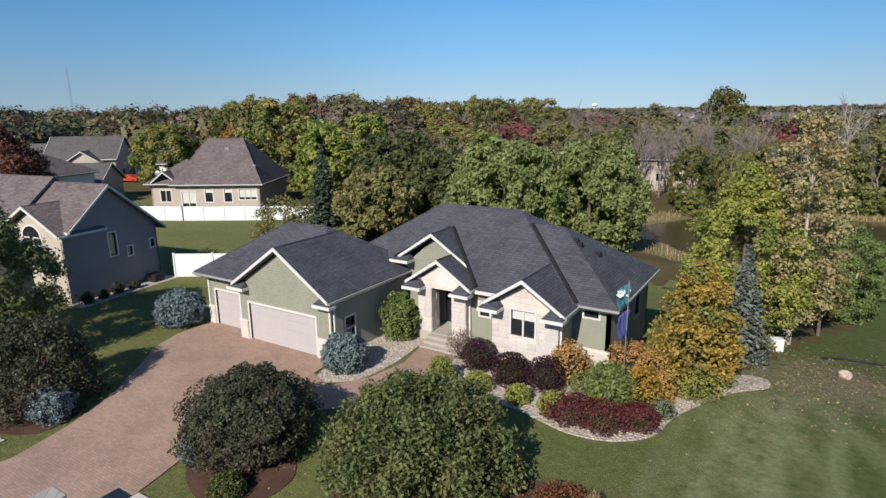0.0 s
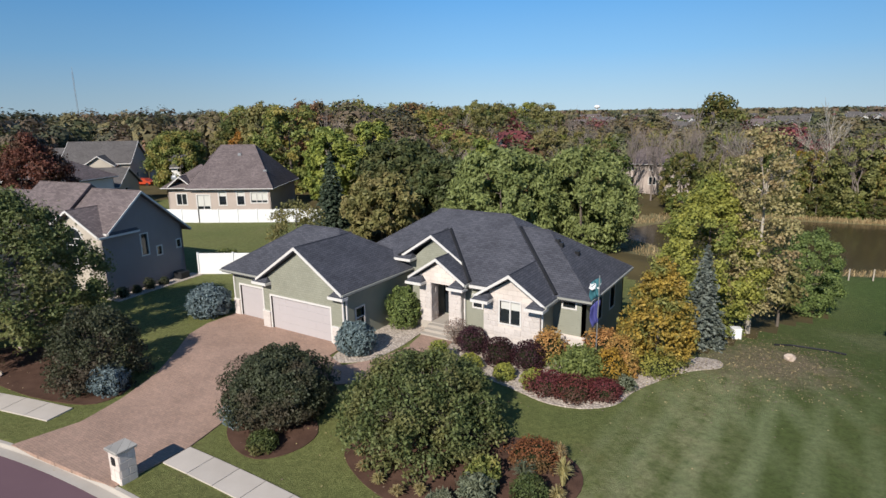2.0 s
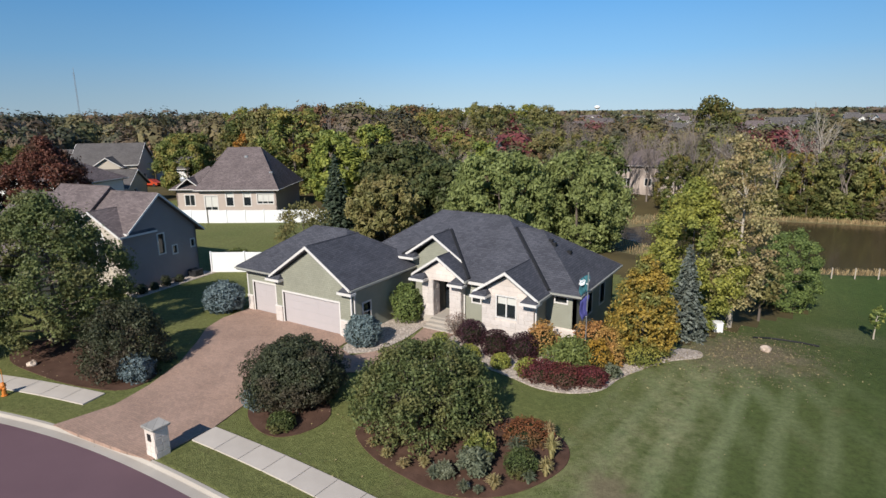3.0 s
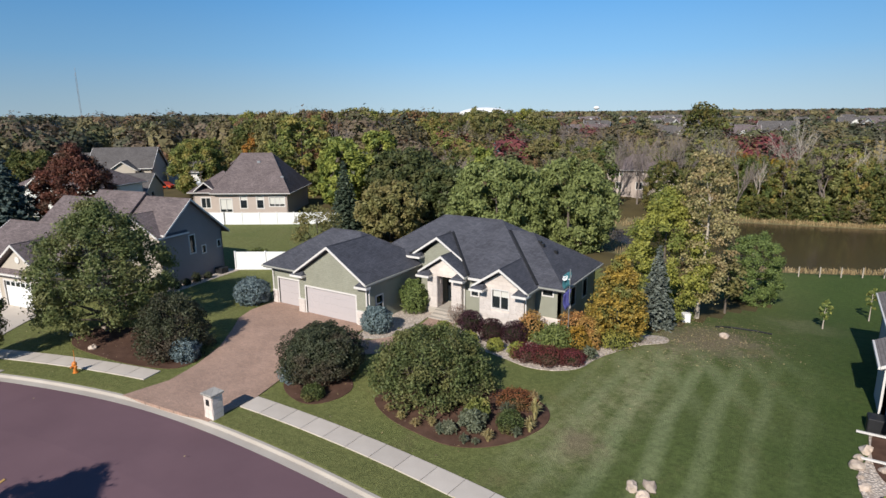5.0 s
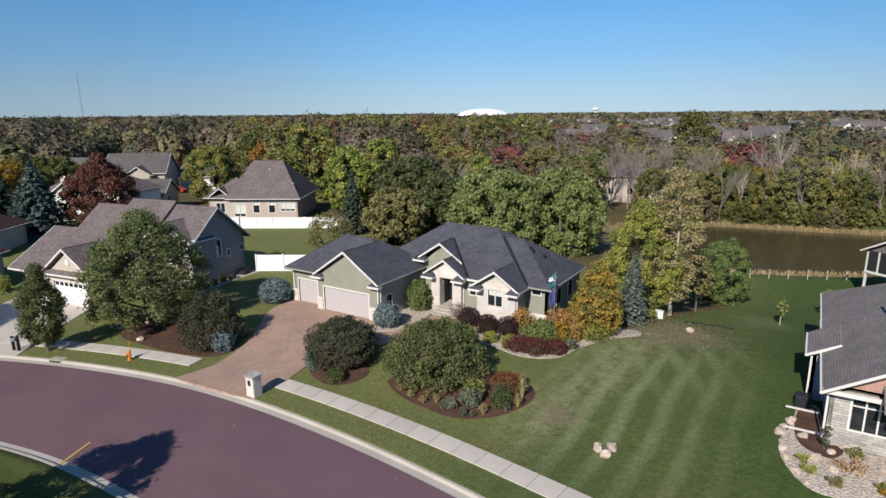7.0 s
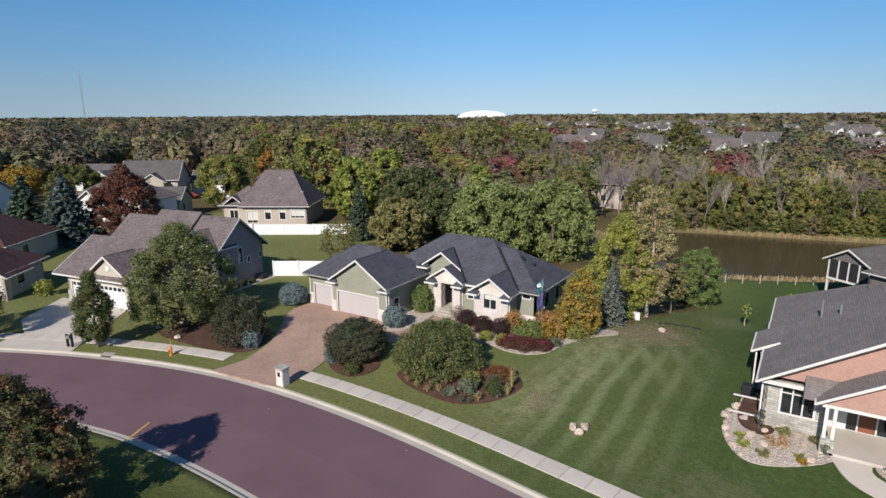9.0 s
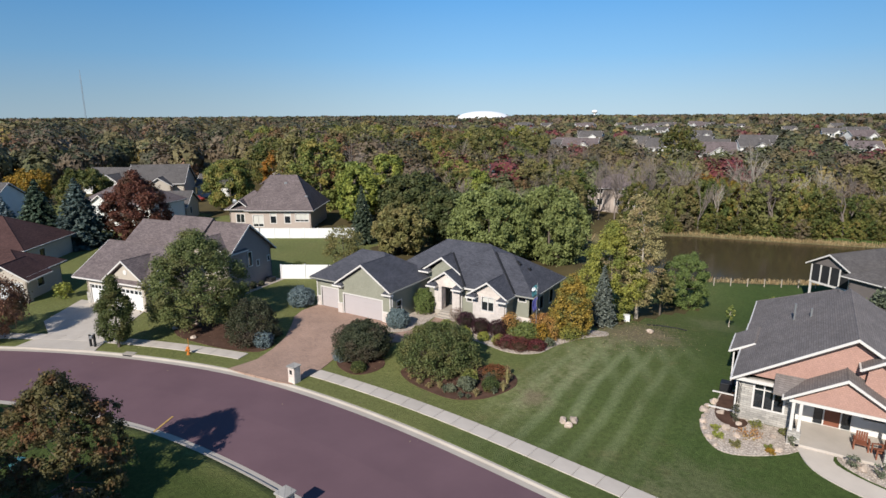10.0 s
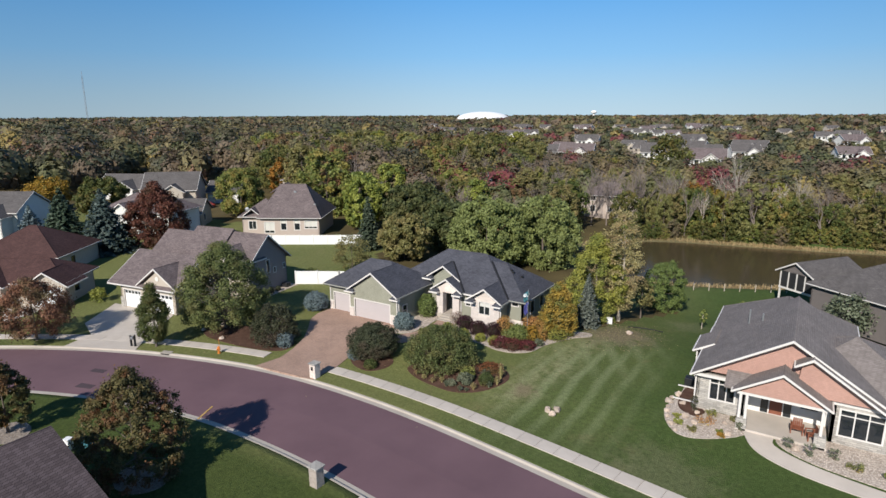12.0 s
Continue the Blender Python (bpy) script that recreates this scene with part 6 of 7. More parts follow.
for i, (x, y, h, w) in enumerate(((14.1, -6.1, 0.75, 1.1), (15.5, -5.8, 1.2, 0.9), (15.7, -6.9, 0.9, 0.8), (12.0, -9.1, 0.6, 0.7), (10.6, -9.1, 0.5, 0.7), (8.6, -8.6, 0.5, 0.6), (13.4, -9.2, 0.6, 0.6), (14.9, -4.6, 0.9, 0.8), (14.3, -8.5, 0.7, 0.8), (15.3, -7.6, 0.6, 0.7), (9.6, -8.9, 0.5, 0.7), (11.3, -8.7, 0.6, 0.6), (13.9, -9.0, 0.4, 0.5), (7.9, -7.9, 0.45, 0.6))):
    tuft("ornamental_grass", on(x, y), h, w, M["lf_straw"] if i % 3 else M["lf_silver"], "tuft of pale ornamental grass in mulch", 160, 80 + i, "grass tufts")
# trees between house and pond
tree("orange_tree", on(15.9, 6.6), 5.6, 3.9, M["lf_amber"], "orange and green autumn maple beside the house", 14000, 0.105, "egg", 0.0, 100, lobes=150, bough=0.45, soft=0.7)
conifer("spruce", on(17.3, 11.5), 6.0, 2.7, M["lf_grey_green"], "slender grey-blue spruce beside the lawn", 101, 30, 13, 0.13)
tree("yellow_tree", on(16.8, 15.9), 9.8, 6.8, M["lf_yellow"], "yellow-green young ash behind the spruce", 15000, 0.125, "egg", 0.03, 102, lobes=170, bough=0.42, soft=0.7, dense=1.7)
tree("cottonwood", on(19.3, 16.6), 12.8, 5.2, M["lf_cotton"], "thin pale-barked cottonwood with sparse yellow leaves", 12000, 0.125, "oval", 0.1, 103, bark=M["bark_pale"], girth=0.19, lean=0.05, lobes=120, bough=0.42, limbs=14, soft=1.0)
tree("green_tree", on(22.2, 27.1), 6.4, 5.2, M["lf_green_mid"], "round green tree at the lawn's far end", 12000, 0.105, "round", 0.0, 104, lobes=140, bough=0.42, soft=0.7, dense=1.7)
tree("small_tree", on(20.9, 20.5), 5.0, 3.2, M["lf_olive"], "thin yellowish young tree by the wood's edge", 900, 0.2, "oval", 0.25, 105, lobes=14)
for i, (x, y, h) in enumerate(((27.7, 20.4, 2.4), (31.0, 26.6, 3.0))):
    tree("sapling", on(x, y), h, 1.0, M["lf_green"], "staked sapling standing in the mown lawn", 420, 0.13, "oval", 0.3, 110 + i, lobes=9, group="saplings", bark=M["bark_pale"], girth=0.05, limbs=5)
# neighbours' planting
tree("river_birch", on(-15.9, -9.6), 9.4, 9.2, M["lf_birch"], "spreading many-limbed river birch before the grey house", 26000, 0.125, "egg", 0.1, 120, stems=3, lobes=200, bough=0.36, girth=0.22, limbs=24, soft=1.0, dense=1.5)
tree("street_tree", on(-17.5, -16.7), 6.4, 3.1, M["lf_linden"], "slim young linden beside the pavement", 9000, 0.105, "egg", 0.08, 121, lobes=70, bough=0.85, soft=0.4, dense=1.7, group="street trees")
tree("street_tree", on(-29.6, -22.2), 6.7, 7.0, M["lf_rust"], "rusty red street maple beside the road", 12000, 0.125, "egg", 0.14, 122, lobes=120, bough=0.45, soft=0.8, dense=1.7, group="street trees")
shrub("large_shrub", on(-8.4, -9.4), 3.9, 4.9, M["lf_ball"], "large loose dark green shrub beside the driveway", 15000, 0.09, 123, 110, shape="dome", bough=0.5)
globe("blue_shrub", on(-6.5, -9.9), 1.4, 1.7, M["lf_blue"], "small blue spruce before the dark shrub", 3200, 0.075, 124, 0.14)
tree("street_tree", on(1.8, -30.2), 7.3, 6.3, M["lf_bronze"], "bronze-green maple in a rock ring across the road", 30000, 0.11, "egg", 0.04, 125, lobes=240, bough=0.27, soft=1.1, dense=0.95, group="street trees", girth=0.12, limbs=30)
tree("street_tree", on(-11.6, -32.1), 5.6, 3.6, M["lf_bronze"], "young bronze-leaved tree across the road", 9000, 0.105, "egg", 0.14, 126, lobes=100, bough=0.45, soft=0.8, dense=1.7, group="street trees")
tree("red_maple", on(-58.5, 10.0), 11.0, 10.2, M["lf_red"], "broad dark red maple behind the grey house", 12000, 0.19, "egg", 0.03, 127, lobes=140, bough=0.45, soft=0.6, dense=1.7)
conifer("spruce", on(-61.5, 2.6), 10.6, 8.8, M["lf_blue_dark"], "tall blue-green spruce between the houses", 128, 30, 20, 0.3)
conifer("spruce", on(-82.5, 6.0), 9.0, 8.0, M["lf_spruce"], "dark spruce between the houses", 129, 26, 18, 0.3)
conifer("spruce", on(-86.0, 2.0), 6.0, 5.2, M["lf_blue"], "blue-grey spruce before the white house", 130, 22, 12, 0.26)
tree("green_tree", on(-74, 40.4), 11.5, 11, M["lf_green"], "full green tree beside the tan house", 6000, 0.27, "round", 0.03, 131, lobes=80, bough=0.5, dense=2.6)
tree("green_tree", on(-98, 22), 9.0, 11, M["lf_dark"], "dark green tree among the far houses", 4500, 0.28, "round", 0.03, 132, lobes=120, bough=0.4, dense=2.6)
tree("yellow_tree", on(-122, 22), 8.0, 11, M["lf_gold"], "yellow autumn tree among the far houses", 3600, 0.3, "round", 0.1, 133, lobes=50, bough=0.55, dense=1.7)
tree("small_tree", on(-19.5, 15.5), 5.2, 5.6, M["lf_olive"], "thin yellowish tree behind the garage", 4200, 0.14, "round", 0.1, 134, lobes=120, bough=0.4, soft=1.2)
shrub("lilac", on(-20.4, 8.2), 2.0, 2.6, M["lf_dark"], "dark shrub against the white fence", 900, 0.15, 135, 10)
shrub("garden_shrub", on(-37.2, -11.8), 2.0, 2.2, M["lf_yellow"], "rounded yellowish shrub at the house corner", 800, 0.14, 136, 10)
tree("green_tree", on(41.5, 27.5), 5.5, 5.6, M["lf_silver"], "grey-green crab apple before the dark house", 2600, 0.2, "round", 0.1, 137, lobes=24)

# the wood behind: a few named trees, then many of mixed kinds
tree("willow", on(-7.0, 34.0), 11.2, 11.8, M["lf_willow"], "broad pale green willow behind the house", 9000, 0.24, "round", 0.02, 140, droop=0.1, lobes=190, bough=0.34, hang=0.25, dense=2.6, spin=0.5, soft=0.85)
tree("willow", on(-0.4, 41.5), 11.2, 12.0, M["lf_willow"], "broad pale green willow beside the pond", 9000, 0.24, "round", 0.02, 141, droop=0.1, lobes=190, bough=0.34, hang=0.25, dense=2.6, spin=0.5, soft=0.85)
tree("dark_tree", on(-27.0, 43.0), 10.0, 14.0, M["lf_deep"], "dark green spreading tree in the wood", 4200, 0.38, "round", 0.02, 142, lobes=120, bough=0.4, dense=2.6, spin=0.45, soft=0.75)
tree("dark_tree", on(-16.5, 38.0), 8.5, 9.0, M["lf_deep"], "dark green spreading tree in the wood", 3200, 0.36, "round", 0.02, 149, lobes=100, bough=0.42, dense=2.6, spin=0.45, soft=0.75)
tree("yellow_tree", on(-39.0, 41.5), 11.5, 9.0, M["lf_yellow"], "bright yellow-green tree in the wood", 3600, 0.34, "oval", 0.05, 143, lobes=120, bough=0.4, dense=2.6, spin=0.45, soft=0.75)
tree("yellow_tree", on(-41.5, 54.5), 12.5, 8.5, M["lf_yellow"], "bright yellow tree in the wood", 3400, 0.36, "round", 0.05, 144, lobes=120, bough=0.4, dense=2.6, spin=0.45, soft=0.75)
tree("olive_tree", on(-18.3, 27.0), 7.4, 8.2, M["lf_olive"], "olive and yellow tree behind the house", 3600, 0.3, "round", 0.05, 145, lobes=120, bough=0.4, dense=2.6, spin=0.45, soft=0.75)
conifer("spruce", on(-27.2, 28.8), 9.2, 4.6, M["lf_spruce"], "dark narrow spruce beside the wood", 146, 28, 15, 0.24)
tree("red_maple", on(-49.3, 72.8), 11.0, 6.5, M["lf_red"], "small crimson tree in the wood", 2000, 0.4, "round", 0.1, 147, lobes=20)
conifer("spruce", on(-26.5, 72.0), 9.5, 4.8, M["lf_blue"], "pale blue spruce rising from the wood", 148, 16, 9, 0.45)
bare_tree("bare_tree", on(23.1, 86.0), 17.5, "tall bare pale-barked tree across the pond", 150, M["bark_pale"], 0.26, 0.4)
tree("oak", on(2.4, 126.0), 16.6, 11.5, M["lf_dark"], "tall dark oak standing above the wood", 2600, 0.5, "round", 0.3, 151, lobes=26)

KINDS = []
for i, (mat, shape, wd, wt, lb) in enumerate((("lf_green", "round", 9.5, 5, "green leafy tree in the wood"), ("lf_olive", "round", 9.5, 5, "olive-yellow autumn tree in the wood"), ("lf_dark", "round", 10.5, 7, "dark green tree in the wood"), ("lf_rust", "round", 8.5, 1.2, "rust-brown autumn tree in the wood"), ("lf_thin", "oval", 8.5, 4, "greyish brown thinning tree in the wood"), ("lf_yellow", "oval", 8.5, 1.6, "yellow-green tree in the wood"), ("lf_gold", "round", 8.5, 0.6, "golden autumn tree in the wood"), ("lf_olive", "oval", 8.5, 4, "olive-yellow autumn tree in the wood"))):
    KINDS.append((tree("wood_tree", (0, -300 - 30 * i, 0), 12, wd, M[mat], lb, 3600, 0.31, shape, 0.0, 200 + i, lobes=84, bough=0.48, group="trees of the wood", dense=1.0, spin=0.5, soft=0.7), wt))
for i in range(3):
    KINDS.append((bare_tree("bare_tree", (40, -300 - 30 * i, 0), 13, "bare grey tree in the wood", 220 + i, M["twigs"], 0.17, 0.3, "trees of the wood"), 2))


def free_of(x, y):
    if pond_r(x, y) < 1.16 or (x > 8 and y < far_bank(x) + 3):
        return False
    if -66 < x < -26 and y < 58 and (y < 27 + 0.45 * (x + 60) + 17):
        return False
    if -45 < x < 8 and y < 47:
        return False
    if -18 < x < 12 and 76 < y < 92:
        return False
    return True


# the sight lines on which the wood opens towards houses behind it
NEAR_VIEWS = [(hx, hy, *Vector((hx - 31, hy + 40)).normalized()) for hx, hy in ((-4, 85), (-56, 189), (-50, 262))]


def scatter_wood():
    rng = np.random.default_rng(7)
    spots = [(-7, 34), (-0.4, 41.5), (-27, 43), (-39, 41.5), (-41.5, 54.5), (-18.3, 27), (-27.2, 28.8), (-49.3, 72.8), (-16.5, 38), (-78, 38), (-26.5, 72), (23, 86), (2.4, 126)]
    weights = np.array([k[1] for k in KINDS], float)
    weights /= weights.sum()
    used = [False] * len(KINDS)
    tries = 0
    made = 0
    while made < 270 and tries < 20000:
        tries += 1
        u = rng.random()
        if u < 0.34:
            x, y = rng.uniform(-36, 8), rng.uniform(27, 84)
        elif u < 0.62:
            x = rng.uniform(-14, 85)
            y = max(82.0, far_bank(x) + 3) + 30 * rng.random() ** 1.5
        else:
            x, y = rng.uniform(-150, -12), rng.uniform(48, 150)
            if y < 40 - 0.55 * (x + 40):
                continue
        if any(abs((x - hx) * vy - (y - hy) * vx) < 7 and 0 < (hx - x) * vx + (hy - y) * vy < 60 for hx, hy, vx, vy in NEAR_VIEWS):
            continue
        if not free_of(x, y) or min((x - a) ** 2 + (y - b) ** 2 for a, b in spots) < (4.6 if y < 112 and x > -40 else 6.0) ** 2:
            continue
        w = weights.copy()
        if -16 < x < 12 and 84 < y < 125:
            w[-3:] *= 4
        elif x > 14:
            w[-3:] *= 2
        if x > 14:
            w[6] *= 1.5
            w[0] *= 1.5
        i = rng.choice(len(KINDS), p=w / w.sum())
        s = rng.uniform(0.75, 1.15) * (1.0 if y > 112 or x < -40 else 0.82 if y > 60 else 0.74) * (1.2 if x < -45 else 1.0)
        m = pose(*on(x, y, -0.1), 0, 0, rng.uniform(0, 360)) @ Matrix.Diagonal((s * rng.uniform(0.85, 1.2), s * rng.uniform(0.85, 1.2), s, 1))
        if not used[i]:
            used[i] = True
            KINDS[i][0].matrix_basis = m
        else:
            copy_thing_at(KINDS[i][0], m)
        spots.append((x, y))
        made += 1


def copy_thing_at(ob, m):
    made = copy_thing(ob, m)
    made.matrix_basis = m
    return made


scatter_wood()
# scrub and young trees along the pond's far bank
rngs = np.random.default_rng(21)
for i in range(64):
    x = 4 + i * 1.15 + rngs.uniform(-0.7, 0.7)
    low = i % 3 > 0
    y = far_bank(x) + (rngs.uniform(2.2, 4.5) if low else rngs.uniform(4.0, 8.0))
    s = rngs.uniform(0.16, 0.36) if low else rngs.uniform(0.5, 0.95)
    pick = int(rngs.choice([0, 0, 2, 2, 4] if low else [0, 0, 2, 2, 5, 6, 7, 1]))
    w = s * (rngs.uniform(1.0, 1.5) if low else rngs.uniform(0.6, 0.95))
    copy_thing_at(KINDS[pick][0], pose(*on(x, y, -0.2), 0, 0, rngs.uniform(0, 360)) @ Matrix.Diagonal((w, w, s, 1)))


def far_trees():
    """Tree tops out to the horizon, one object a colour."""
    rng = np.random.default_rng(9)
    names = [("far_green", 5), ("far_olive", 5), ("far_dark", 7), ("far_rust", 1.0), ("far_brown", 5), ("far_red", 0.8), ("far_yellow", 0.8)]
    p = np.array([w for _, w in names])
    heaps = {k: [] for k, _ in names}
    base = np.array((34.0, -45.0))
    for ring, (r0, r1, count, per0, leaf0) in enumerate(((118, 190, 640, 760, 0.5), (190, 360, 1350, 240, 0.82), (360, 820, 2100, 84, 1.5), (820, 2600, 2400, 36, 3.2))):
        for _ in range(count):
            per, leaf = per0, leaf0
            r = math.sqrt(rng.uniform(r0 * r0, r1 * r1))
            turn = 32 + rng.uniform(-46, 46)
            a = radians(turn)
            x, y = base + r * np.array((-math.sin(a), math.cos(a)))
            if r < 190 and not (free_of(x, y) and y > 46 - 0.62 * (x + 40) and (y > 90 or x < -14)):
                continue
            if 190 <= r < 330 and y < 60 and x > -150:
                continue
            if HOUSE_SPOTS and min((x - hx) ** 2 + (y - hy) ** 2 for hx, hy in HOUSE_SPOTS) < 13 ** 2:
                continue
            if any(abs((x - hx) * vy - (y - hy) * vx) < 10 and -46 < (x - hx) * vx + (y - hy) * vy < 8 for hx, hy, vx, vy in OPEN_VIEWS):
                continue
            h = rng.uniform(6.5, 12.5) * (1.15 if ring == 3 else 0.95 if ring == 0 else 1)
            if ring < 3 and turn > 32 and rng.random() < 0.3:
                h *= 1.35
                per = int(per * 1.5)
            if ring in (1, 2) and turn < 26:
                h *= 0.72
            w = h * rng.uniform(0.7, 1.0) * (1, 1, 1.5, 2.0)[ring]
            q = p.copy()
            if turn > 38:
                q *= np.array((0.8, 1.2, 1.5, 1.2, 1.3, 0.2, 0.7))
            elif 18 < turn < 32 and r < 500:
                q *= np.array((1, 1, 0.8, 1.5, 1, 5, 1))
            k = names[rng.choice(len(names), p=q / q.sum())][0]
            mid = np.array((x, y, gz(x, y) + h * 0.5))
            e = rng.normal(0, 1, (per, 3))
            e /= np.linalg.norm(e, axis=1, keepdims=True)
            e[:, 2] = np.abs(e[:, 2] + 0.3) - 0.3
            f1, f2 = rng.uniform(0, 6.28, 2)
            lump = 1 + 0.17 * np.sin(e[:, 0] * 5 + f1) * np.cos(e[:, 1] * 5 + f2) + 0.1 * np.sin(e[:, 2] * 8 + e[:, 0] * 6 + f2)
            pos = mid + e * (lump * (0.84 + 0.2 * rng.random(per)))[:, None] * np.array((w * 0.52, w * 0.52, h * 0.5))
            vs = [leaf_tris(pos, e + np.array((0, 0, 0.25)), leaf, rng, 1.3, 0.32)]
            g = e[: max(8, per // 3)]
            vs.append(leaf_tris(mid + g * lump[: len(g), None] * np.array((w * 0.45, w * 0.45, h * 0.43)), g, leaf * 2.2, rng, 1.3, 0.1))
            heaps[k] += vs
    for k, hs in heaps.items():
        ob = new("distant_trees", card_mesh("distant_trees", np.concatenate(hs), [M[k]], sides=3))
        tagged(ob, M[k].name.replace("_", " ").replace("leaves", "tree crowns") + " reaching to the horizon", "trees", kind="stuff")


# ---- other houses ----
def dark_house():
    h = simple_house("house", (37.8, 31.5, -0.7), -38, 18, 12, 3.1, 0.58, M["siding_dark"], M["shingles_grey"], "dark taupe house with grey roofs and a screened porch", windows=2)
    # screened porch on posts, its gable to the lawn
    x0, x1, y0, y1, lo, hi = -6.2, -1.6, 2.4, 8.0, 1.0, 3.1
    solid("porch_floor", h, x0 - 0.1, x1 + 0.1, y0 - 0.1, y1, lo - 0.2, lo, M["trim"])
    for x in (x0, x0 + (x1 - x0) / 4, (x0 + x1) / 2, x1 - (x1 - x0) / 4, x1):
        solid("porch_post", h, x - 0.07, x + 0.07, y0 - 0.07, y0 + 0.07, lo, hi, M["trim"])
    for y in (y0 + 1.8, y0 + 3.6, y1):
        solid("porch_post", h, x0 - 0.07, x0 + 0.07, y - 0.07, y + 0.07, lo, hi, M["trim"])
    for k in range(4):
        a = x0 + (x1 - x0) * k / 4
        solid("screen", h, a + 0.08, a + (x1 - x0) / 4 - 0.08, y0 - 0.01, y0 + 0.01, lo + 0.05, hi - 0.05, M["screen"])
    solid("screen", h, x0 - 0.01, x0 + 0.01, y0 + 0.08, y1 - 0.08, lo + 0.05, hi - 0.05, M["screen"])
    for x in (x0, x1):
        solid("stilt", h, x - 0.09, x + 0.09, y0, y0 + 0.18, -1.5, lo - 0.2, M["trim"])
    bm = bmesh.new()
    prism(bm, [(x0, hi), (x1, hi), ((x0 + x1) / 2, hi + 1.25)], y0 - 0.05, y0 + 0.1)
    part("gable", bm, M["siding_dark"], h)
    gable_roof(h, (x0 + x1) / 2, 2.75, y0 - 0.5, y1 + 3, hi + 1.55, 0.56, M["shingles_grey"])
    solid("wall", h, x1, 0.3, 4.0, 8.0, -1, hi, M["siding_dark"])


def road_house():
    h = empty("house", "house across the road with a grey-brown shingle roof", "house", at=(3.0, 0, 0))
    bg = M["siding_beige"]
    for p, q, pk in (((5, -50), (5, -35.5), None), ((5, -35.5), (-5, -35.5), (5, 5.6)), ((-5, -35.5), (-5, -50), None), ((-5, -50), (5, -50), (5, 5.6))):
        wall(h, p, q, -0.4, 3.2, bg, [(3.0, 4.2, 1.0, 2.3)], peak=pk)
        window(h, p, q, 3.0, 4.2, 1.0, 2.3, 1)
    gable_roof(h, 0, 5.6, -50.5, -35.0, 6.0, 0.5, M["shingles_plum"], trim=False)


simple_house("house", (-50.0, -22.0, -0.3), 35, 13, 6.6, 2.7, 0.58, M["siding_beige"], M["shingles_red"], "beige house with a dark red-brown roof", wing=[(9.0, 13.6, 0.8, 2.6), (1.0, 6.5, 1.5, 2.8)], garage=1, windows=1)
simple_house("house", (-62.5, -16.0, -0.2), 35, 12, 11, 2.8, 0.6, M["siding_beige"], M["shingles_red"], "low house with a dark brown hipped roof", windows=2)
simple_house("house", (-79, 11.5, -0.5), 18, 15, 9, 4.6, 0.6, M["siding_white"], M["shingles_brown"], "cream house with an arched window and brown roof", wing=(3, 10, 2.0, 4.2))
simple_house("house", (-102.5, 34.0, -0.5), 41, 12.5, 10, 4.6, 0.75, M["siding_beige"], M["shingles_grey"], "grey-roofed two-storey house among trees", wing=(5, 10, 2.0, 4.2), hip=False)
simple_house("house", (-101, -7, -0.5), 32, 15, 10, 5.2, 0.6, M["siding_white"], M["shingles_grey"], "white two-storey house with a grey roof", wing=(9, 14, 3.0, 4.6), hip=False)
simple_house("house", (-131, 38, -0.5), 25, 13, 10, 3.0, 0.65, M["siding_white"], M["shingles_grey"], "white house with a grey gable", wing=(6, 12, 2.0, 3.0), hip=False)
simple_house("house", (-98, 49, -0.5), 35, 8, 8, 2.8, 0.6, M["siding_white"], M["shingles_grey"], "small white garage behind the houses", windows=1, hip=False)
simple_house("house", (-88, 66, -0.5), 28, 11, 9, 4.8, 0.55, M["siding_beige"], M["shingles_brown"], "beige house half hidden by a tree", windows=2)
dark_house()
simple_house("house", (-77, 21, -0.5), 38, 9, 8, 2.8, 0.6, M["siding_beige"], M["shingles_grey"], "small beige house behind the red maple", windows=1, hip=False)
road_house()
simple_house("house", (-9.5, 87, -1.5), 12, 13, 10, 4.6, 0.5, M["siding_tan"], M["shingles_brown"], "tall tan house with a deck behind bare trees", windows=3)
for i, (x, y, s) in enumerate(((-12, 80, 1.0), (-9, 77, 0.9), (-6.5, 81, 1.05), (-4, 78, 0.95), (-1.5, 81, 1.1), (1, 78.5, 0.9), (3.5, 82, 1.05), (6, 80.5, 0.9), (8.5, 83, 1.0), (-15, 79, 1.0), (11, 85, 1.1), (5, 87, 1.2), (-18, 83, 1.1))):
    copy_thing_at(KINDS[8 + i % 3][0], pose(*on(x, y, -0.1), 0, 0, 70 * i) @ Matrix.Diagonal((s, s, s * 1.05, 1)))


# pale-barked bare trees standing along the far bank
PALE = bare_tree("bare_tree", on(12.0, 84.5), 13.5, "slender pale-barked bare tree on the pond bank", 230, M["bark_pale"], 0.14, 0.26, "trees of the wood", 4)
for i in range(12):
    x = 14.5 + 4.2 * i + rngs.uniform(-1, 1)
    y = far_bank(x) + rngs.uniform(3, 8)
    s = rngs.uniform(0.7, 1.1)
    copy_thing_at(PALE if i % 3 else KINDS[8 + i % 3][0], pose(*on(x, y, -0.1), 0, 0, rngs.uniform(0, 360)) @ Matrix.Diagonal((s * 0.8, s * 0.8, s, 1)))


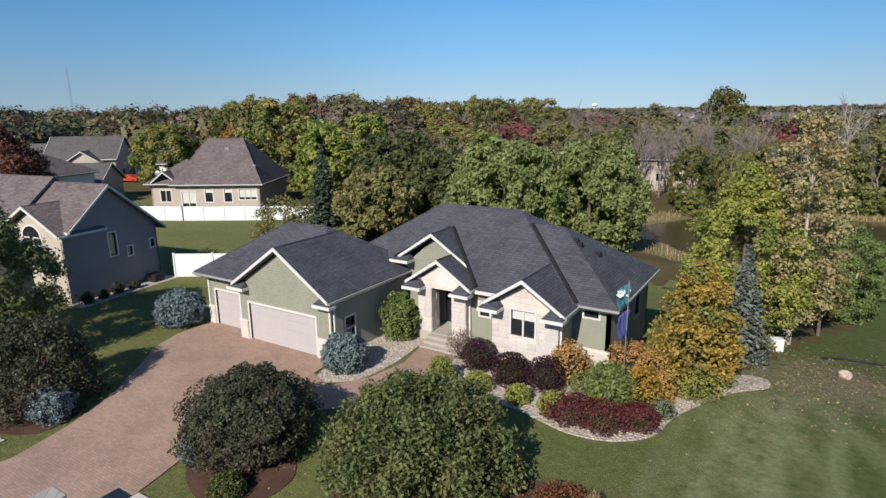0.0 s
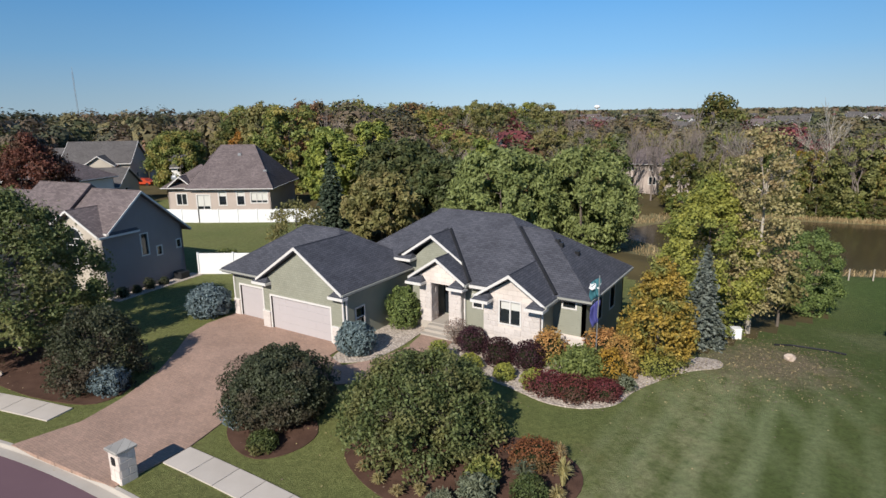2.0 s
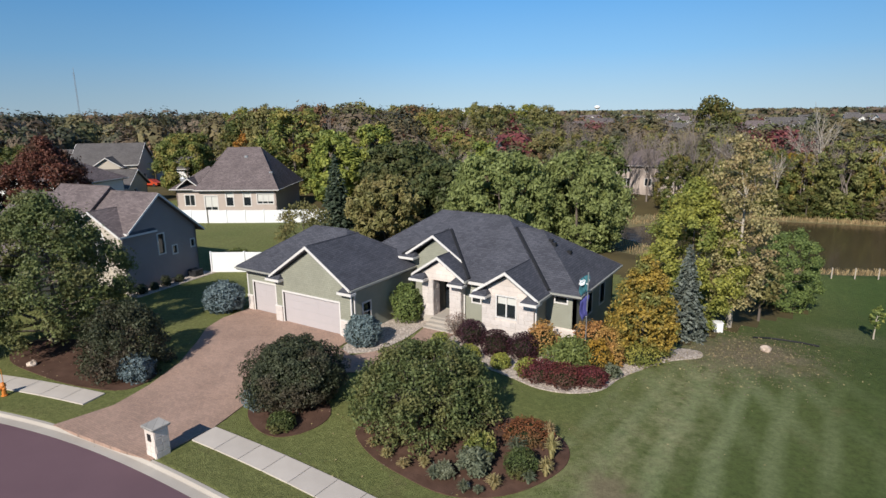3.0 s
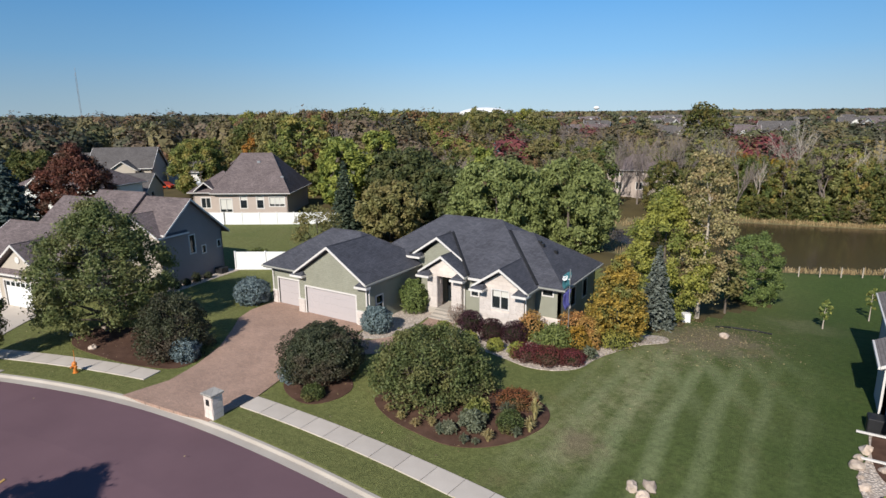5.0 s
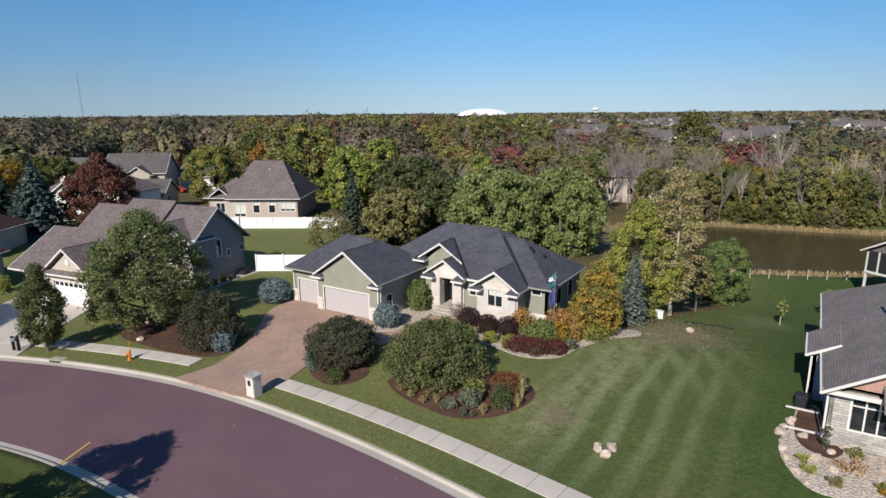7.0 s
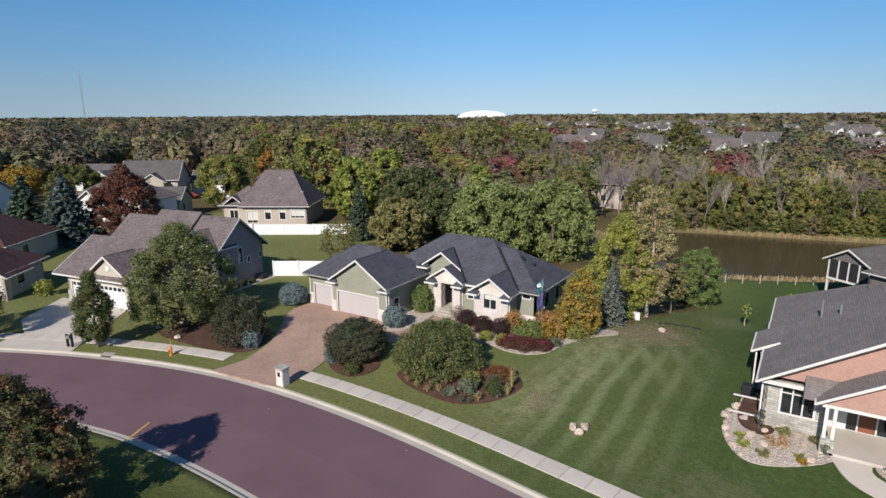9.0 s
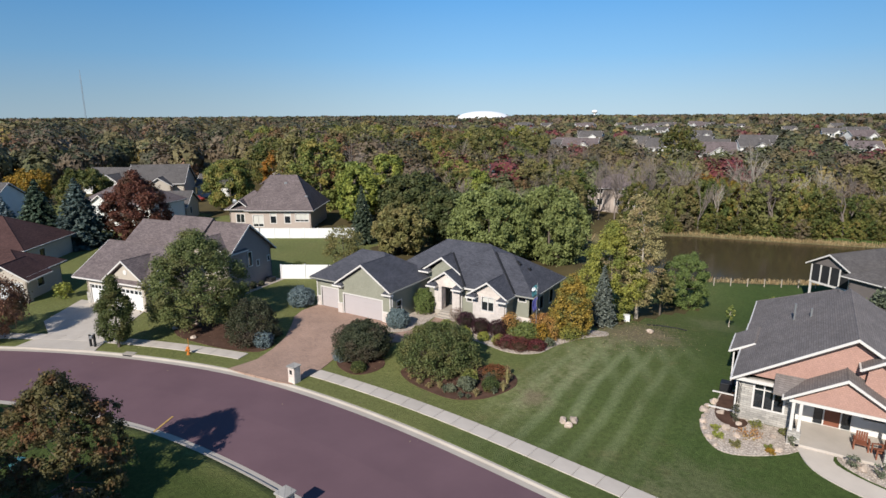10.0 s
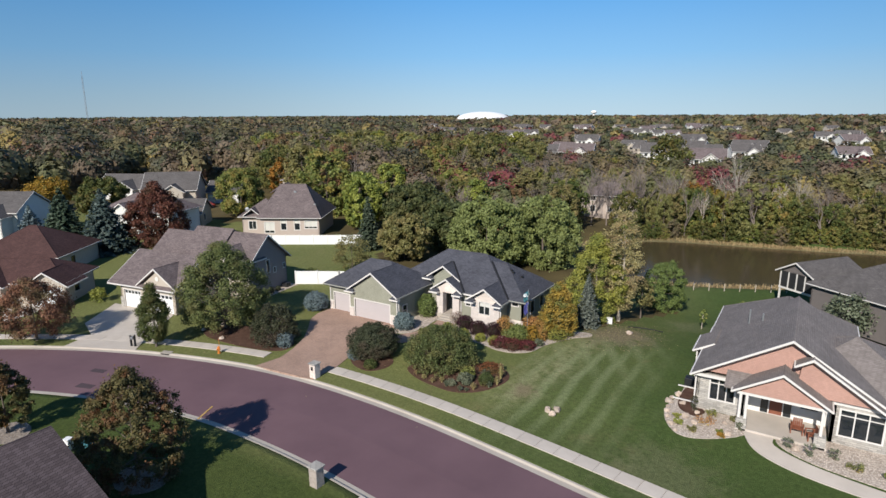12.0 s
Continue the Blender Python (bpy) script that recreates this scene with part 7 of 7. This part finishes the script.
def far_house_kind(siding, roof, label):
    h = empty("far_house", label, "house", "far houses")
    solid("wall", h, 0, 13, 0, 9, -1, 5.0, siding)
    bm = bmesh.new()
    prism(bm, [(0, 5.0), (9, 5.0), (4.5, 7.8)], 0.0, 13.0, 0)
    part("gable", bm, siding, h)
    gable_roof(h, 4.5, 5.0, -0.4, 13.4, 8.2, 0.64, roof, axis="x", back=True)
    bm = bmesh.new()
    prism(bm, [(6, -1), (11, -1), (11, 4.8), (8.5, 6.6), (6, 4.8)], -2.5, 0.0)
    part("wing", bm, siding, h)
    gable_roof(h, 8.5, 2.9, -2.9, 4.5, 7.0, 0.72, roof)
    for z in (0.9, 3.2):
        for x in (1.5, 4.0):
            solid("window", h, x, x + 1.2, -0.06, 0.02, z, z + 1.3, M["glass"])
        solid("window", h, 7.7, 9.3, -2.56, -2.48, z, z + 1.3, M["glass"])
        solid("window", h, 12.98, 13.06, 3, 4.4, z, z + 1.3, M["glass"])
    return h


FAR = [far_house_kind(M["siding_white"], M["shingles_brown"], "small far white house with brown roof among trees"), far_house_kind(M["siding_beige"], M["shingles_grey"], "small far beige house with grey roof among trees"), far_house_kind(M["siding_white"], M["shingles_grey"], "small far white house with grey roof among trees")]
HOUSE_SPOTS = []
rngh = np.random.default_rng(5)
spots = [(-55, 189), (-63, 196), (-50, 262), (-40, 250), (-24, 240), (4, 250), (-3, 172), (62, 260), (-75, 230), (-30, 300)]
for _ in range(95):
    r, a = rngh.uniform(260, 760), radians(32 + rngh.uniform(-38, 40))
    if a > radians(34) and rngh.random() < 0.6:
        continue
    spots.append((34 - r * math.sin(a), -45 + r * math.cos(a)))
OPEN_VIEWS = []
for x, y in spots:
    d = Vector((x - 30, y + 40)).normalized()
    OPEN_VIEWS.append((x, y, d.x, d.y))
done = [False] * 3
for x, y in spots:
    k = int(rngh.integers(0, 3))
    m = pose(x, y, gz(x, y) + 1.0, 0, 0, rngh.uniform(-15, 50)) @ Matrix.Diagonal((*(3 * [rngh.uniform(0.85, 1.1)]), 1))
    if not done[k]:
        done[k] = True
        FAR[k].matrix_basis = m
    else:
        copy_thing_at(FAR[k], m)
    HOUSE_SPOTS.append((x, y))
far_trees()


# ---- fences, posts and small things ----
def fence(points, height, label, material):
    f = empty("fence", label, "fence")
    for (x0, y0), (x1, y1) in zip(points, points[1:]):
        n = max(1, round(math.hypot(x1 - x0, y1 - y0) / 2.4))
        for i in range(n + 1):
            x, y = x0 + (x1 - x0) * i / n, y0 + (y1 - y0) * i / n
            z = gz(x, y)
            bm = bmesh.new()
            box(bm, x - 0.07, x + 0.07, y - 0.07, y + 0.07, z - 0.2, z + height + 0.08, None, 0.01)
            part("post", bm, material, f)
        for i in range(n):
            a, b = i / n, (i + 1) / n
            xa, ya, xb, yb = x0 + (x1 - x0) * a, y0 + (y1 - y0) * a, x0 + (x1 - x0) * b, y0 + (y1 - y0) * b
            m = frame_of((xa, ya), (xb, yb))
            w = math.hypot(xb - xa, yb - ya)
            bm = bmesh.new()
            za, zb = gz(xa, ya), gz(xb, yb)
            prism(bm, [(0.075, za - 0.05), (w - 0.075, zb - 0.05), (w - 0.075, zb + height), (0.075, za + height)], -0.02, 0.02, 1, m)
            part("panel", bm, material, f)
            for dz in (0.1, height - 0.1):
                bm = bmesh.new()
                prism(bm, [(0.075, za + dz - 0.07), (w - 0.075, zb + dz - 0.07), (w - 0.075, zb + dz + 0.07), (0.075, za + dz + 0.07)], -0.04, 0.04, 1, m)
                part("rail", bm, material, f)


fence([(-20.9, 5.6), (-16.0, 8.8), (-10.0, 12.6)], 1.8, "white vinyl privacy fence between two houses", M["vinyl"])
fence([(-52.0, 18.0), (-44.0, 22.2), (-30.0, 32.0)], 1.7, "white vinyl privacy fence along the tan house's yard", M["vinyl"])
fence([(-37.5, -8.6), (-33.5, -5.5)], 1.8, "white vinyl fence between the neighbours' houses", M["vinyl"])


def stone_mailbox(x, y, turn, label, material):
    h = empty("mailbox_pillar", label, "mailbox", "stone mailboxes", at=on(x, y), turn=turn)
    solid("pillar", h, -0.33, 0.33, -0.33, 0.33, -0.2, 1.28, material, 0.02)
    bm = bmesh.new()
    box(bm, -0.42, 0.42, -0.42, 0.42, 1.28, 1.4, None, 0.03)
    part("cap", bm, M["stone_grey"], h, "flat stone cap")
    solid("letter_box", h, -0.12, 0.12, -0.36, -0.32, 0.75, 1.08, M["dark_metal"], 0.01)
    for i in range(4):
        for j in range(2):
            o = 0.1 * (i % 2)
            for ax in range(2):
                bm = bmesh.new()
                a0, a1 = -0.32 + j * 0.32 + o * 0.4, -0.02 + j * 0.32 + o * 0.2
                z0, z1 = -0.02 + i * 0.32, 0.27 + i * 0.32
                if ax == 0:
                    if i == 2 or i == 3:
                        continue
                    box(bm, a0, a1, -0.345, -0.325, z0, z1, None, 0.008)
                else:
                    box(bm, 0.325, 0.345, a0, a1, z0, z1, None, 0.008)
                part("stone", bm, material, h)
    return h


stone_mailbox(1.08, -13.5, 0, "white stone mailbox pillar at the driveway's foot", M["stone"])
stone_mailbox(12.15, -24.75, 178, "rough grey-beige stone mailbox pillar across the road", M["stone_rough"])
post = empty("mailbox_post", "dark slatted mailbox post beside the concrete drive", "mailbox", at=on(-19.5, -17.9), turn=20)
for dx in (-0.22, 0.22):
    solid("upright", post, dx - 0.07, dx + 0.07, -0.09, 0.09, -0.2, 1.2, M["dark_metal"], 0.01)
solid("crosspiece", post, -0.29, 0.29, -0.12, 0.12, 1.2, 1.28, M["stone_grey"], 0.01)
solid("letter_box", post, -0.15, 0.15, -0.2, 0.2, 0.8, 1.05, M["steel"], 0.03)

hyd = empty("fire_hydrant", "orange fire hydrant with a tall marker rod", "hydrant", at=on(-10.7, -14.5))
bm = bmesh.new()
tube(bm, [(0, 0, -0.1), (0, 0, 0.05), (0, 0, 0.06), (0, 0, 0.5), (0, 0, 0.52), (0, 0, 0.6), (0, 0, 0.7), (0, 0, 0.74)], [0.16, 0.16, 0.11, 0.11, 0.15, 0.15, 0.09, 0.03], 10)
part("barrel", bm, M["orange"], hyd)
for d in ((0.22, 0), (-0.22, 0), (0, -0.24)):
    bm = bmesh.new()
    rod(bm, (0, 0, 0.42), (d[0], d[1], 0.42), 0.07, 8)
    part("nozzle", bm, M["orange"], hyd)
bm = bmesh.new()
rod(bm, (0.13, 0, 0.3), (0.13, 0.0, 1.5), 0.018, 6)
part("marker_rod", bm, M["orange"], hyd)


def boulder(x, y, s, seed, group, label, material=None, squash=0.7):
    rng = np.random.default_rng(seed)
    bm = bmesh.new()
    bmesh.ops.create_icosphere(bm, subdivisions=2, radius=s)
    o = Vector(rng.uniform(-9, 9, 3))
    for v in bm.verts:
        k = 1 + 0.55 * noise.noise(v.co * (1.3 / s) + o)
        v.co = Vector((v.co.x * k, v.co.y * k * 0.85, v.co.z * k * squash))
    ob = part("boulder", bm, material or M["boulder"])
    ob.matrix_world = pose(*on(x, y, s * squash * 0.55), 0, 0, float(rng.uniform(0, 360)))
    return tagged(ob, label, "rock", group)


for i, (x, y, s) in enumerate(((20.95, -8.6, 0.29), (21.6, -8.3, 0.3), (21.45, -8.95, 0.27))):
    boulder(x, y, s, 300 + i, "lawn boulders", "rounded pink-grey boulder lying on the lawn", squash=0.85)
rngb = np.random.default_rng(4)
for i, (x, y) in enumerate(((29.1, -1.0), (28.8, -1.8), (28.7, -2.6), (28.8, -3.4), (28.9, -4.2), (29.1, -5.0), (29.5, -5.9), (30.0, -6.6), (30.3, -4.4), (31.0, -5.0), (29.7, -2.4), (30.9, -3.4), (32.9, -4.0), (33.3, -5.4), (37.4, -5.2), (40.6, -5.6), (43.0, -6.2))):
    boulder(x, y, float(rngb.uniform(0.14, 0.3)), 310 + i, "bed stones", "pale rounded stone edging the rock bed")
for i, (x, y) in enumerate(((21.9, 11.6), (13.3, -8.9), (-17.3, -11.4), (-13.6, -12.0), (-16.6, -9.4))):
    boulder(x, y, float(rngb.uniform(0.16, 0.34)), 340 + i, "garden stones", "rough garden stone at a bed's edge")
for i, (x, y, h, w, k) in enumerate(((29.7, -4.9, 0.5, 0.7, "lf_yellow"), (30.0, -5.8, 0.5, 0.7, "lf_yellow"), (31.0, -6.2, 0.5, 0.8, "lf_olive"), (31.6, -4.7, 0.45, 1.8, "lf_orange"), (31.9, -3.2, 0.45, 1.0, "lf_green"), (32.8, -5.6, 0.35, 0.6, "lf_green"), (33.4, -3.4, 0.6, 0.7, "lf_olive"), (33.9, -4.4, 0.7, 0.7, "lf_silver"), (32.9, -6.0, 0.4, 0.7, "lf_gold"), (30.6, -3.2, 1.4, 0.8, "lf_ball"), (36.9, -5.2, 0.9, 0.8, "lf_silver"), (38.2, -5.6, 1.1, 0.8, "lf_silver"), (39.6, -5.2, 1.0, 0.8, "lf_silver"), (40.8, -5.9, 0.6, 1.1, "lf_green"), (42.6, -6.0, 0.5, 1.0, "lf_green"), (43.4, -6.7, 0.3, 0.7, "lf_green"))):
    shrub("bed_plant", on(x, y, 0.03), h, w, M[k], "small " + M[k].name.split("_")[0] + " plant in the pale rock bed", 260, 0.07, 400 + i, 6, "rock-bed plants")

# garden chairs on the pink house's porch
def porch_chair(x, y, turn):
    c = empty("porch_chair", "slatted red-brown wooden porch chair", "chair", "porch chairs", at=(x, y, 0.2), turn=turn)
    solid("seat", c, -0.3, 0.3, -0.3, 0.25, 0.36, 0.41, M["wood_red"], 0.01)
    for i in range(5):
        solid("slat", c, -0.29 + i * 0.12, -0.19 + i * 0.12, 0.25, 0.29, 0.38, 1.0, M["wood_red"], 0.005)
    for sx in (-1, 1):
        solid("armrest", c, sx * 0.36 - 0.06, sx * 0.36 + 0.06, -0.35, 0.28, 0.6, 0.64, M["wood_red"], 0.005)
        for yy in (-0.3, 0.22):
            solid("leg", c, sx * 0.36 - 0.035, sx * 0.36 + 0.035, yy - 0.035, yy + 0.035, 0.0, 0.6, M["wood_red"])


porch_chair(37.4, -3.0, 0)
porch_chair(38.3, -3.5, -75)
wr = bmesh.new()
tube(wr, [(37.15 + 0.27 * math.cos(a), -1.08, 2.0 + 0.27 * math.sin(a)) for a in np.linspace(0, 2 * math.pi, 17)], [0.07] * 17, 6)
tagged(part("door_wreath", wr, M["lf_red"]), "dark red wreath hung on the porch wall", "wreath")

# flag on a pole beside the house
fp = empty("flagpole", "slim garden flagpole with two drooping flags", "flag", at=on(13.3, 4.6))
bm = bmesh.new()
rod(bm, (0, 0, -0.2), (0, 0, 4.9), 0.03, 8)
part("pole", bm, M["steel"], fp)


def cloth(name, x0, z0, w, h, material, phase, label):
    rows, k = [], 14
    for i in range(k + 1):
        u = i / k
        for j in range(8):
            t = j / 7
            rows.append((x0 + w * u * (1 - 0.25 * t) + 0.05 * math.sin(6 * t + phase), 0.16 * math.sin(9 * u + 3 * t + phase) * (0.3 + u), z0 - h * t - 0.35 * u * u * h))
    faces = [(i * 8 + j, (i + 1) * 8 + j, (i + 1) * 8 + j + 1, i * 8 + j + 1) for i in range(k) for j in range(7)]
    ob = raw(name, rows, faces, material, fp, True)
    s = ob.modifiers.new("thickness", "SOLIDIFY")
    s.thickness = 0.008
    tagged(ob, label)


cloth("upper_flag", 0.03, 4.75, -0.5, 0.95, M["cloth_teal"], 0.4, "teal and white flag")
cloth("flag_stripe", 0.03, 4.5, -0.53, 0.3, M["cloth_white"], 0.47, "white oval mark")
cloth("lower_flag", 0.03, 3.6, -0.42, 1.2, M["flag_blue"], 1.2, "dark blue flag with white marks")

# lattice radio mast and a white dome far away
mast = empty("radio_mast", "thin grey lattice radio mast on the horizon", "mast", at=(-1105, 540, 0))
for k in range(3):
    bm = bmesh.new()
    a = 2.09 * k
    rod(bm, (1.2 * math.cos(a), 1.2 * math.sin(a), -2), (1.0 * math.cos(a), 1.0 * math.sin(a), 90), 0.28, 5)
    part("leg", bm, M["steel"], mast)
bm = bmesh.new()
for i in range(30):
    a, b = 2.09 * (i % 3), 2.09 * ((i + 1) % 3)
    rod(bm, (1.1 * math.cos(a), 1.1 * math.sin(a), i * 3), (1.1 * math.cos(b), 1.1 * math.sin(b), i * 3 + 3), 0.14, 4)
part("bracing", bm, M["steel"], mast)
bm = bmesh.new()
rod(bm, (0, 0, 89), (0, 0, 99), 0.3, 5)
part("antenna", bm, M["steel"], mast)
bm = bmesh.new()
bmesh.ops.create_uvsphere(bm, u_segments=40, v_segments=20, radius=1.0)
for v in bm.verts:
    v.co = Vector((v.co.x * 62, v.co.y * 62, max(-0.05, v.co.z) * 17))
dome = part("white_dome", bm, M["dome"])
dome.matrix_world = pose(-640, 1210, 8, 0, 0, 30)
tagged(dome, "wide white sports dome on the horizon", "dome")
tank = empty("water_tower", "small white water tower on the horizon", "water tower", at=(-560, 1790, 0))
bm = bmesh.new()
bmesh.ops.create_uvsphere(bm, u_segments=20, v_segments=12, radius=9)
for v in bm.verts:
    v.co.z = v.co.z * 0.6 + 23
part("tank", bm, M["dome"], tank)
bm = bmesh.new()
tube(bm, [(0, 0, -1), (0, 0, 20)], [3, 3], 12)
part("stem", bm, M["dome"], tank)

# small red car parked between the far houses
car = empty("parked_car", "small red car parked before a far garage", "car", at=on(-92, 44, 0.0), turn=20)
bm = bmesh.new()
prism(bm, [(-2.1, 0.35), (2.1, 0.35), (2.1, 0.8), (1.3, 0.95), (0.7, 1.4), (-1.0, 1.42), (-1.7, 0.98), (-2.1, 0.9)], -0.85, 0.85)
part("body", bm, M["car_red"], car)
for x in (-1.3, 1.3):
    for y in (-0.86, 0.72):
        bm = bmesh.new()
        rod(bm, (x, y, 0.33), (x, y + 0.14, 0.33), 0.33, 12)
        part("wheel", bm, M["dark_metal"], car)

# marks and mends on the road
def road_level(x, y):
    return -0.47 + 0.072 * math.sin(math.pi * min(1.0, max(0.0, (kerb_far(x) - y) / ROAD)))


for outline, mat, nm, lb in (([(-17.6, -22.7), (-16.2, -22.3), (-16.0, -22.9), (-17.4, -23.3)], M["patch"], "road_patch", "dark asphalt patch on the road"), ([(-15.6, -24.9), (-14.1, -24.5), (-13.9, -25.1), (-15.4, -25.6)], M["patch"], "road_patch", "dark asphalt patch on the road"), ([(-1.55, -23.7), (-1.4, -23.7), (-2.2, -21.6), (-2.35, -21.6)], M["yellow_paint"], "utility_mark", "worn yellow utility line painted on the road")):
    patch(nm, outline, mat, 0.006, 0.02, 0.5, lb, "road mark", level=road_level)
dr = along(-15.2, -0.1)
sd = empty("storm_drain", "dark storm drain inlet in the kerb", "drain", at=(dr[0], dr[1], -0.33), turn=18)
solid("opening", sd, -0.45, 0.45, -0.12, -0.06, -0.13, -0.02, M["dark_metal"])
solid("lid", sd, -0.55, 0.55, -0.1, 0.5, -0.02, 0.03, M["kerb"], 0.01)
ub = empty("utility_box", "small white utility box under the trees", "utility box", at=on(18.9, 14.6), turn=25)
solid("cabinet", ub, -0.27, 0.27, -0.25, 0.25, -0.1, 0.62, M["vinyl"], 0.03)
solid("lid", ub, -0.3, 0.3, -0.28, 0.28, 0.62, 0.68, M["vinyl"], 0.02)
bm = bmesh.new()
hp = [(21.0, 14.4), (21.9, 15.0), (22.7, 15.1), (23.6, 15.2), (24.6, 15.0)]
tube(bm, [on(x, y, 0.05) for x, y in hp], [0.07] * 5, 6)
tagged(part("drain_hose", bm, M["dark_metal"]), "black drain hose lying on the lawn", "hose")

# green and white service boxes among bushes across the road
for x, y, w, t, mt, lb in ((-5.4, -30.9, 0.45, 0.8, M["vinyl"], "small white service box in the lawn"), (-4.2, -30.2, 0.6, 0.6, M["cloth_teal"], "dark green service box in the lawn")):
    sb = empty("service_box", lb, "utility box", at=on(x, y), turn=20)
    solid("cabinet", sb, -w / 2, w / 2, -w / 2, w / 2, -0.1, t, mt, 0.03)
    solid("lid", sb, -w / 2 - 0.03, w / 2 + 0.03, -w / 2 - 0.03, w / 2 + 0.03, t, t + 0.06, mt, 0.02)
# fallen leaves and twigs on the lawn by the wood's edge
rngl = np.random.default_rng(31)
lp = np.concatenate([np.array([21.0, 10.5]) + rngl.normal(0, 1, (2600, 2)) * np.array([2.0, 2.8]), np.array([16.5, 6.0]) + rngl.normal(0, 1, (500, 2)) * np.array([2.2, 1.6]), np.array([14.0, 2.0]) + rngl.normal(0, 1, (160, 2)) * np.array([4.0, 2.5]), np.array([9.7, -6.5]) + rngl.normal(0, 1, (200, 2)) * np.array([4.0, 3.4]), np.array([-15.9, -9.6]) + rngl.normal(0, 1, (500, 2)) * np.array([4.2, 3.4])])
lp3 = np.array([(x, y, gz(x, y) + 0.05) for x, y in lp])
tagged(new("fallen_leaves", card_mesh("fallen_leaves", cards(lp3, np.tile((0.0, 0.0, 1.0), (len(lp3), 1)), 0.06, rngl, 1.6, 0.25), [M["lf_straw"], M["lf_brown"]], rngl.integers(0, 2, len(lp3)))), "straw and brown fallen leaves scattered over the lawn", "leaves", kind="stuff")

# pond fence posts
pf = empty("pond_fence", "low wire fence with thin posts along the pond", "fence")
for i in range(14):
    x, y = 20 + i * 1.9, 37.5 + i * 0.9
    bm = bmesh.new()
    rod(bm, on(x, y, -0.1), on(x, y, 1.1), 0.06, 6)
    part("post", bm, M["bark_pale"], pf)

# low reeds along the pond's near edge, too many to count
rngr = np.random.default_rng(77)
rv = []
for _ in range(6500):
    a = rngr.uniform(0, 2 * math.pi)
    k = rngr.uniform(1.0, 1.12)
    lo, hi = 0.0, 60.0
    for _ in range(14):
        mid = (lo + hi) / 2
        lo, hi = (mid, hi) if pond_r(34 + mid * math.cos(a), 67 + mid * math.sin(a)) < k else (lo, mid)
    x, y = 34 + lo * math.cos(a), 67 + lo * math.sin(a)
    h = rngr.uniform(0.2, 0.65)
    z = gz(x, y)
    d = rngr.normal(0, 0.12, 2)
    s = rngr.uniform(-0.035, 0.035, 2)
    rv += [(x - s[0], y - s[1], z), (x + s[0], y + s[1], z), (x + s[0] + d[0], y + s[1] + d[1], z + h), (x - s[0] + d[0], y - s[1] + d[1], z + h)]
tagged(new("reeds", card_mesh("reeds", np.array(rv), [M["lf_straw"]])), "dry straw-coloured reeds along the pond bank", "reeds", kind="stuff")

# ---- pavement of poured slabs ----
walk_base = raw("pavement", [(*along(x, o), gz(*along(x, o)) - 0.04) for x in np.arange(-60, 70, 1.0) for o in (1.85, 2.95)], [(2 * i, 2 * i + 2, 2 * i + 3, 2 * i + 1) for i in range(129)], M["kerb"])
tagged(walk_base, "pale concrete pavement of square slabs beside the road", "pavement", kind="structure")
x = -58.0
while x < 68:
    w = 1.42
    x1 = x + w
    mid = (x + x1) / 2
    if not (-5.6 < mid < 1.5):
        rows = [(*along(a, o), 0) for a, o in ((x, 1.78), (x1, 1.78), (x1, 3.02), (x, 3.02))]
        top = [(p[0], p[1], gz(p[0], p[1]) + 0.06) for p in rows]
        low = [(p[0], p[1], p[2] - 0.12) for p in top]
        cx, cy, cz = (sum(p[i] for p in top) / 4 for i in range(3))
        vs = [(p[0] - cx, p[1] - cy, p[2] - cz) for p in low + top]
        slab = raw("slab", vs, [(4, 5, 6, 7), (0, 1, 5, 4), (1, 2, 6, 5), (2, 3, 7, 6), (3, 0, 4, 7), (3, 2, 1, 0)], M["concrete"], walk_base)
        slab.location = (cx, cy, cz)
    x += w + 0.03
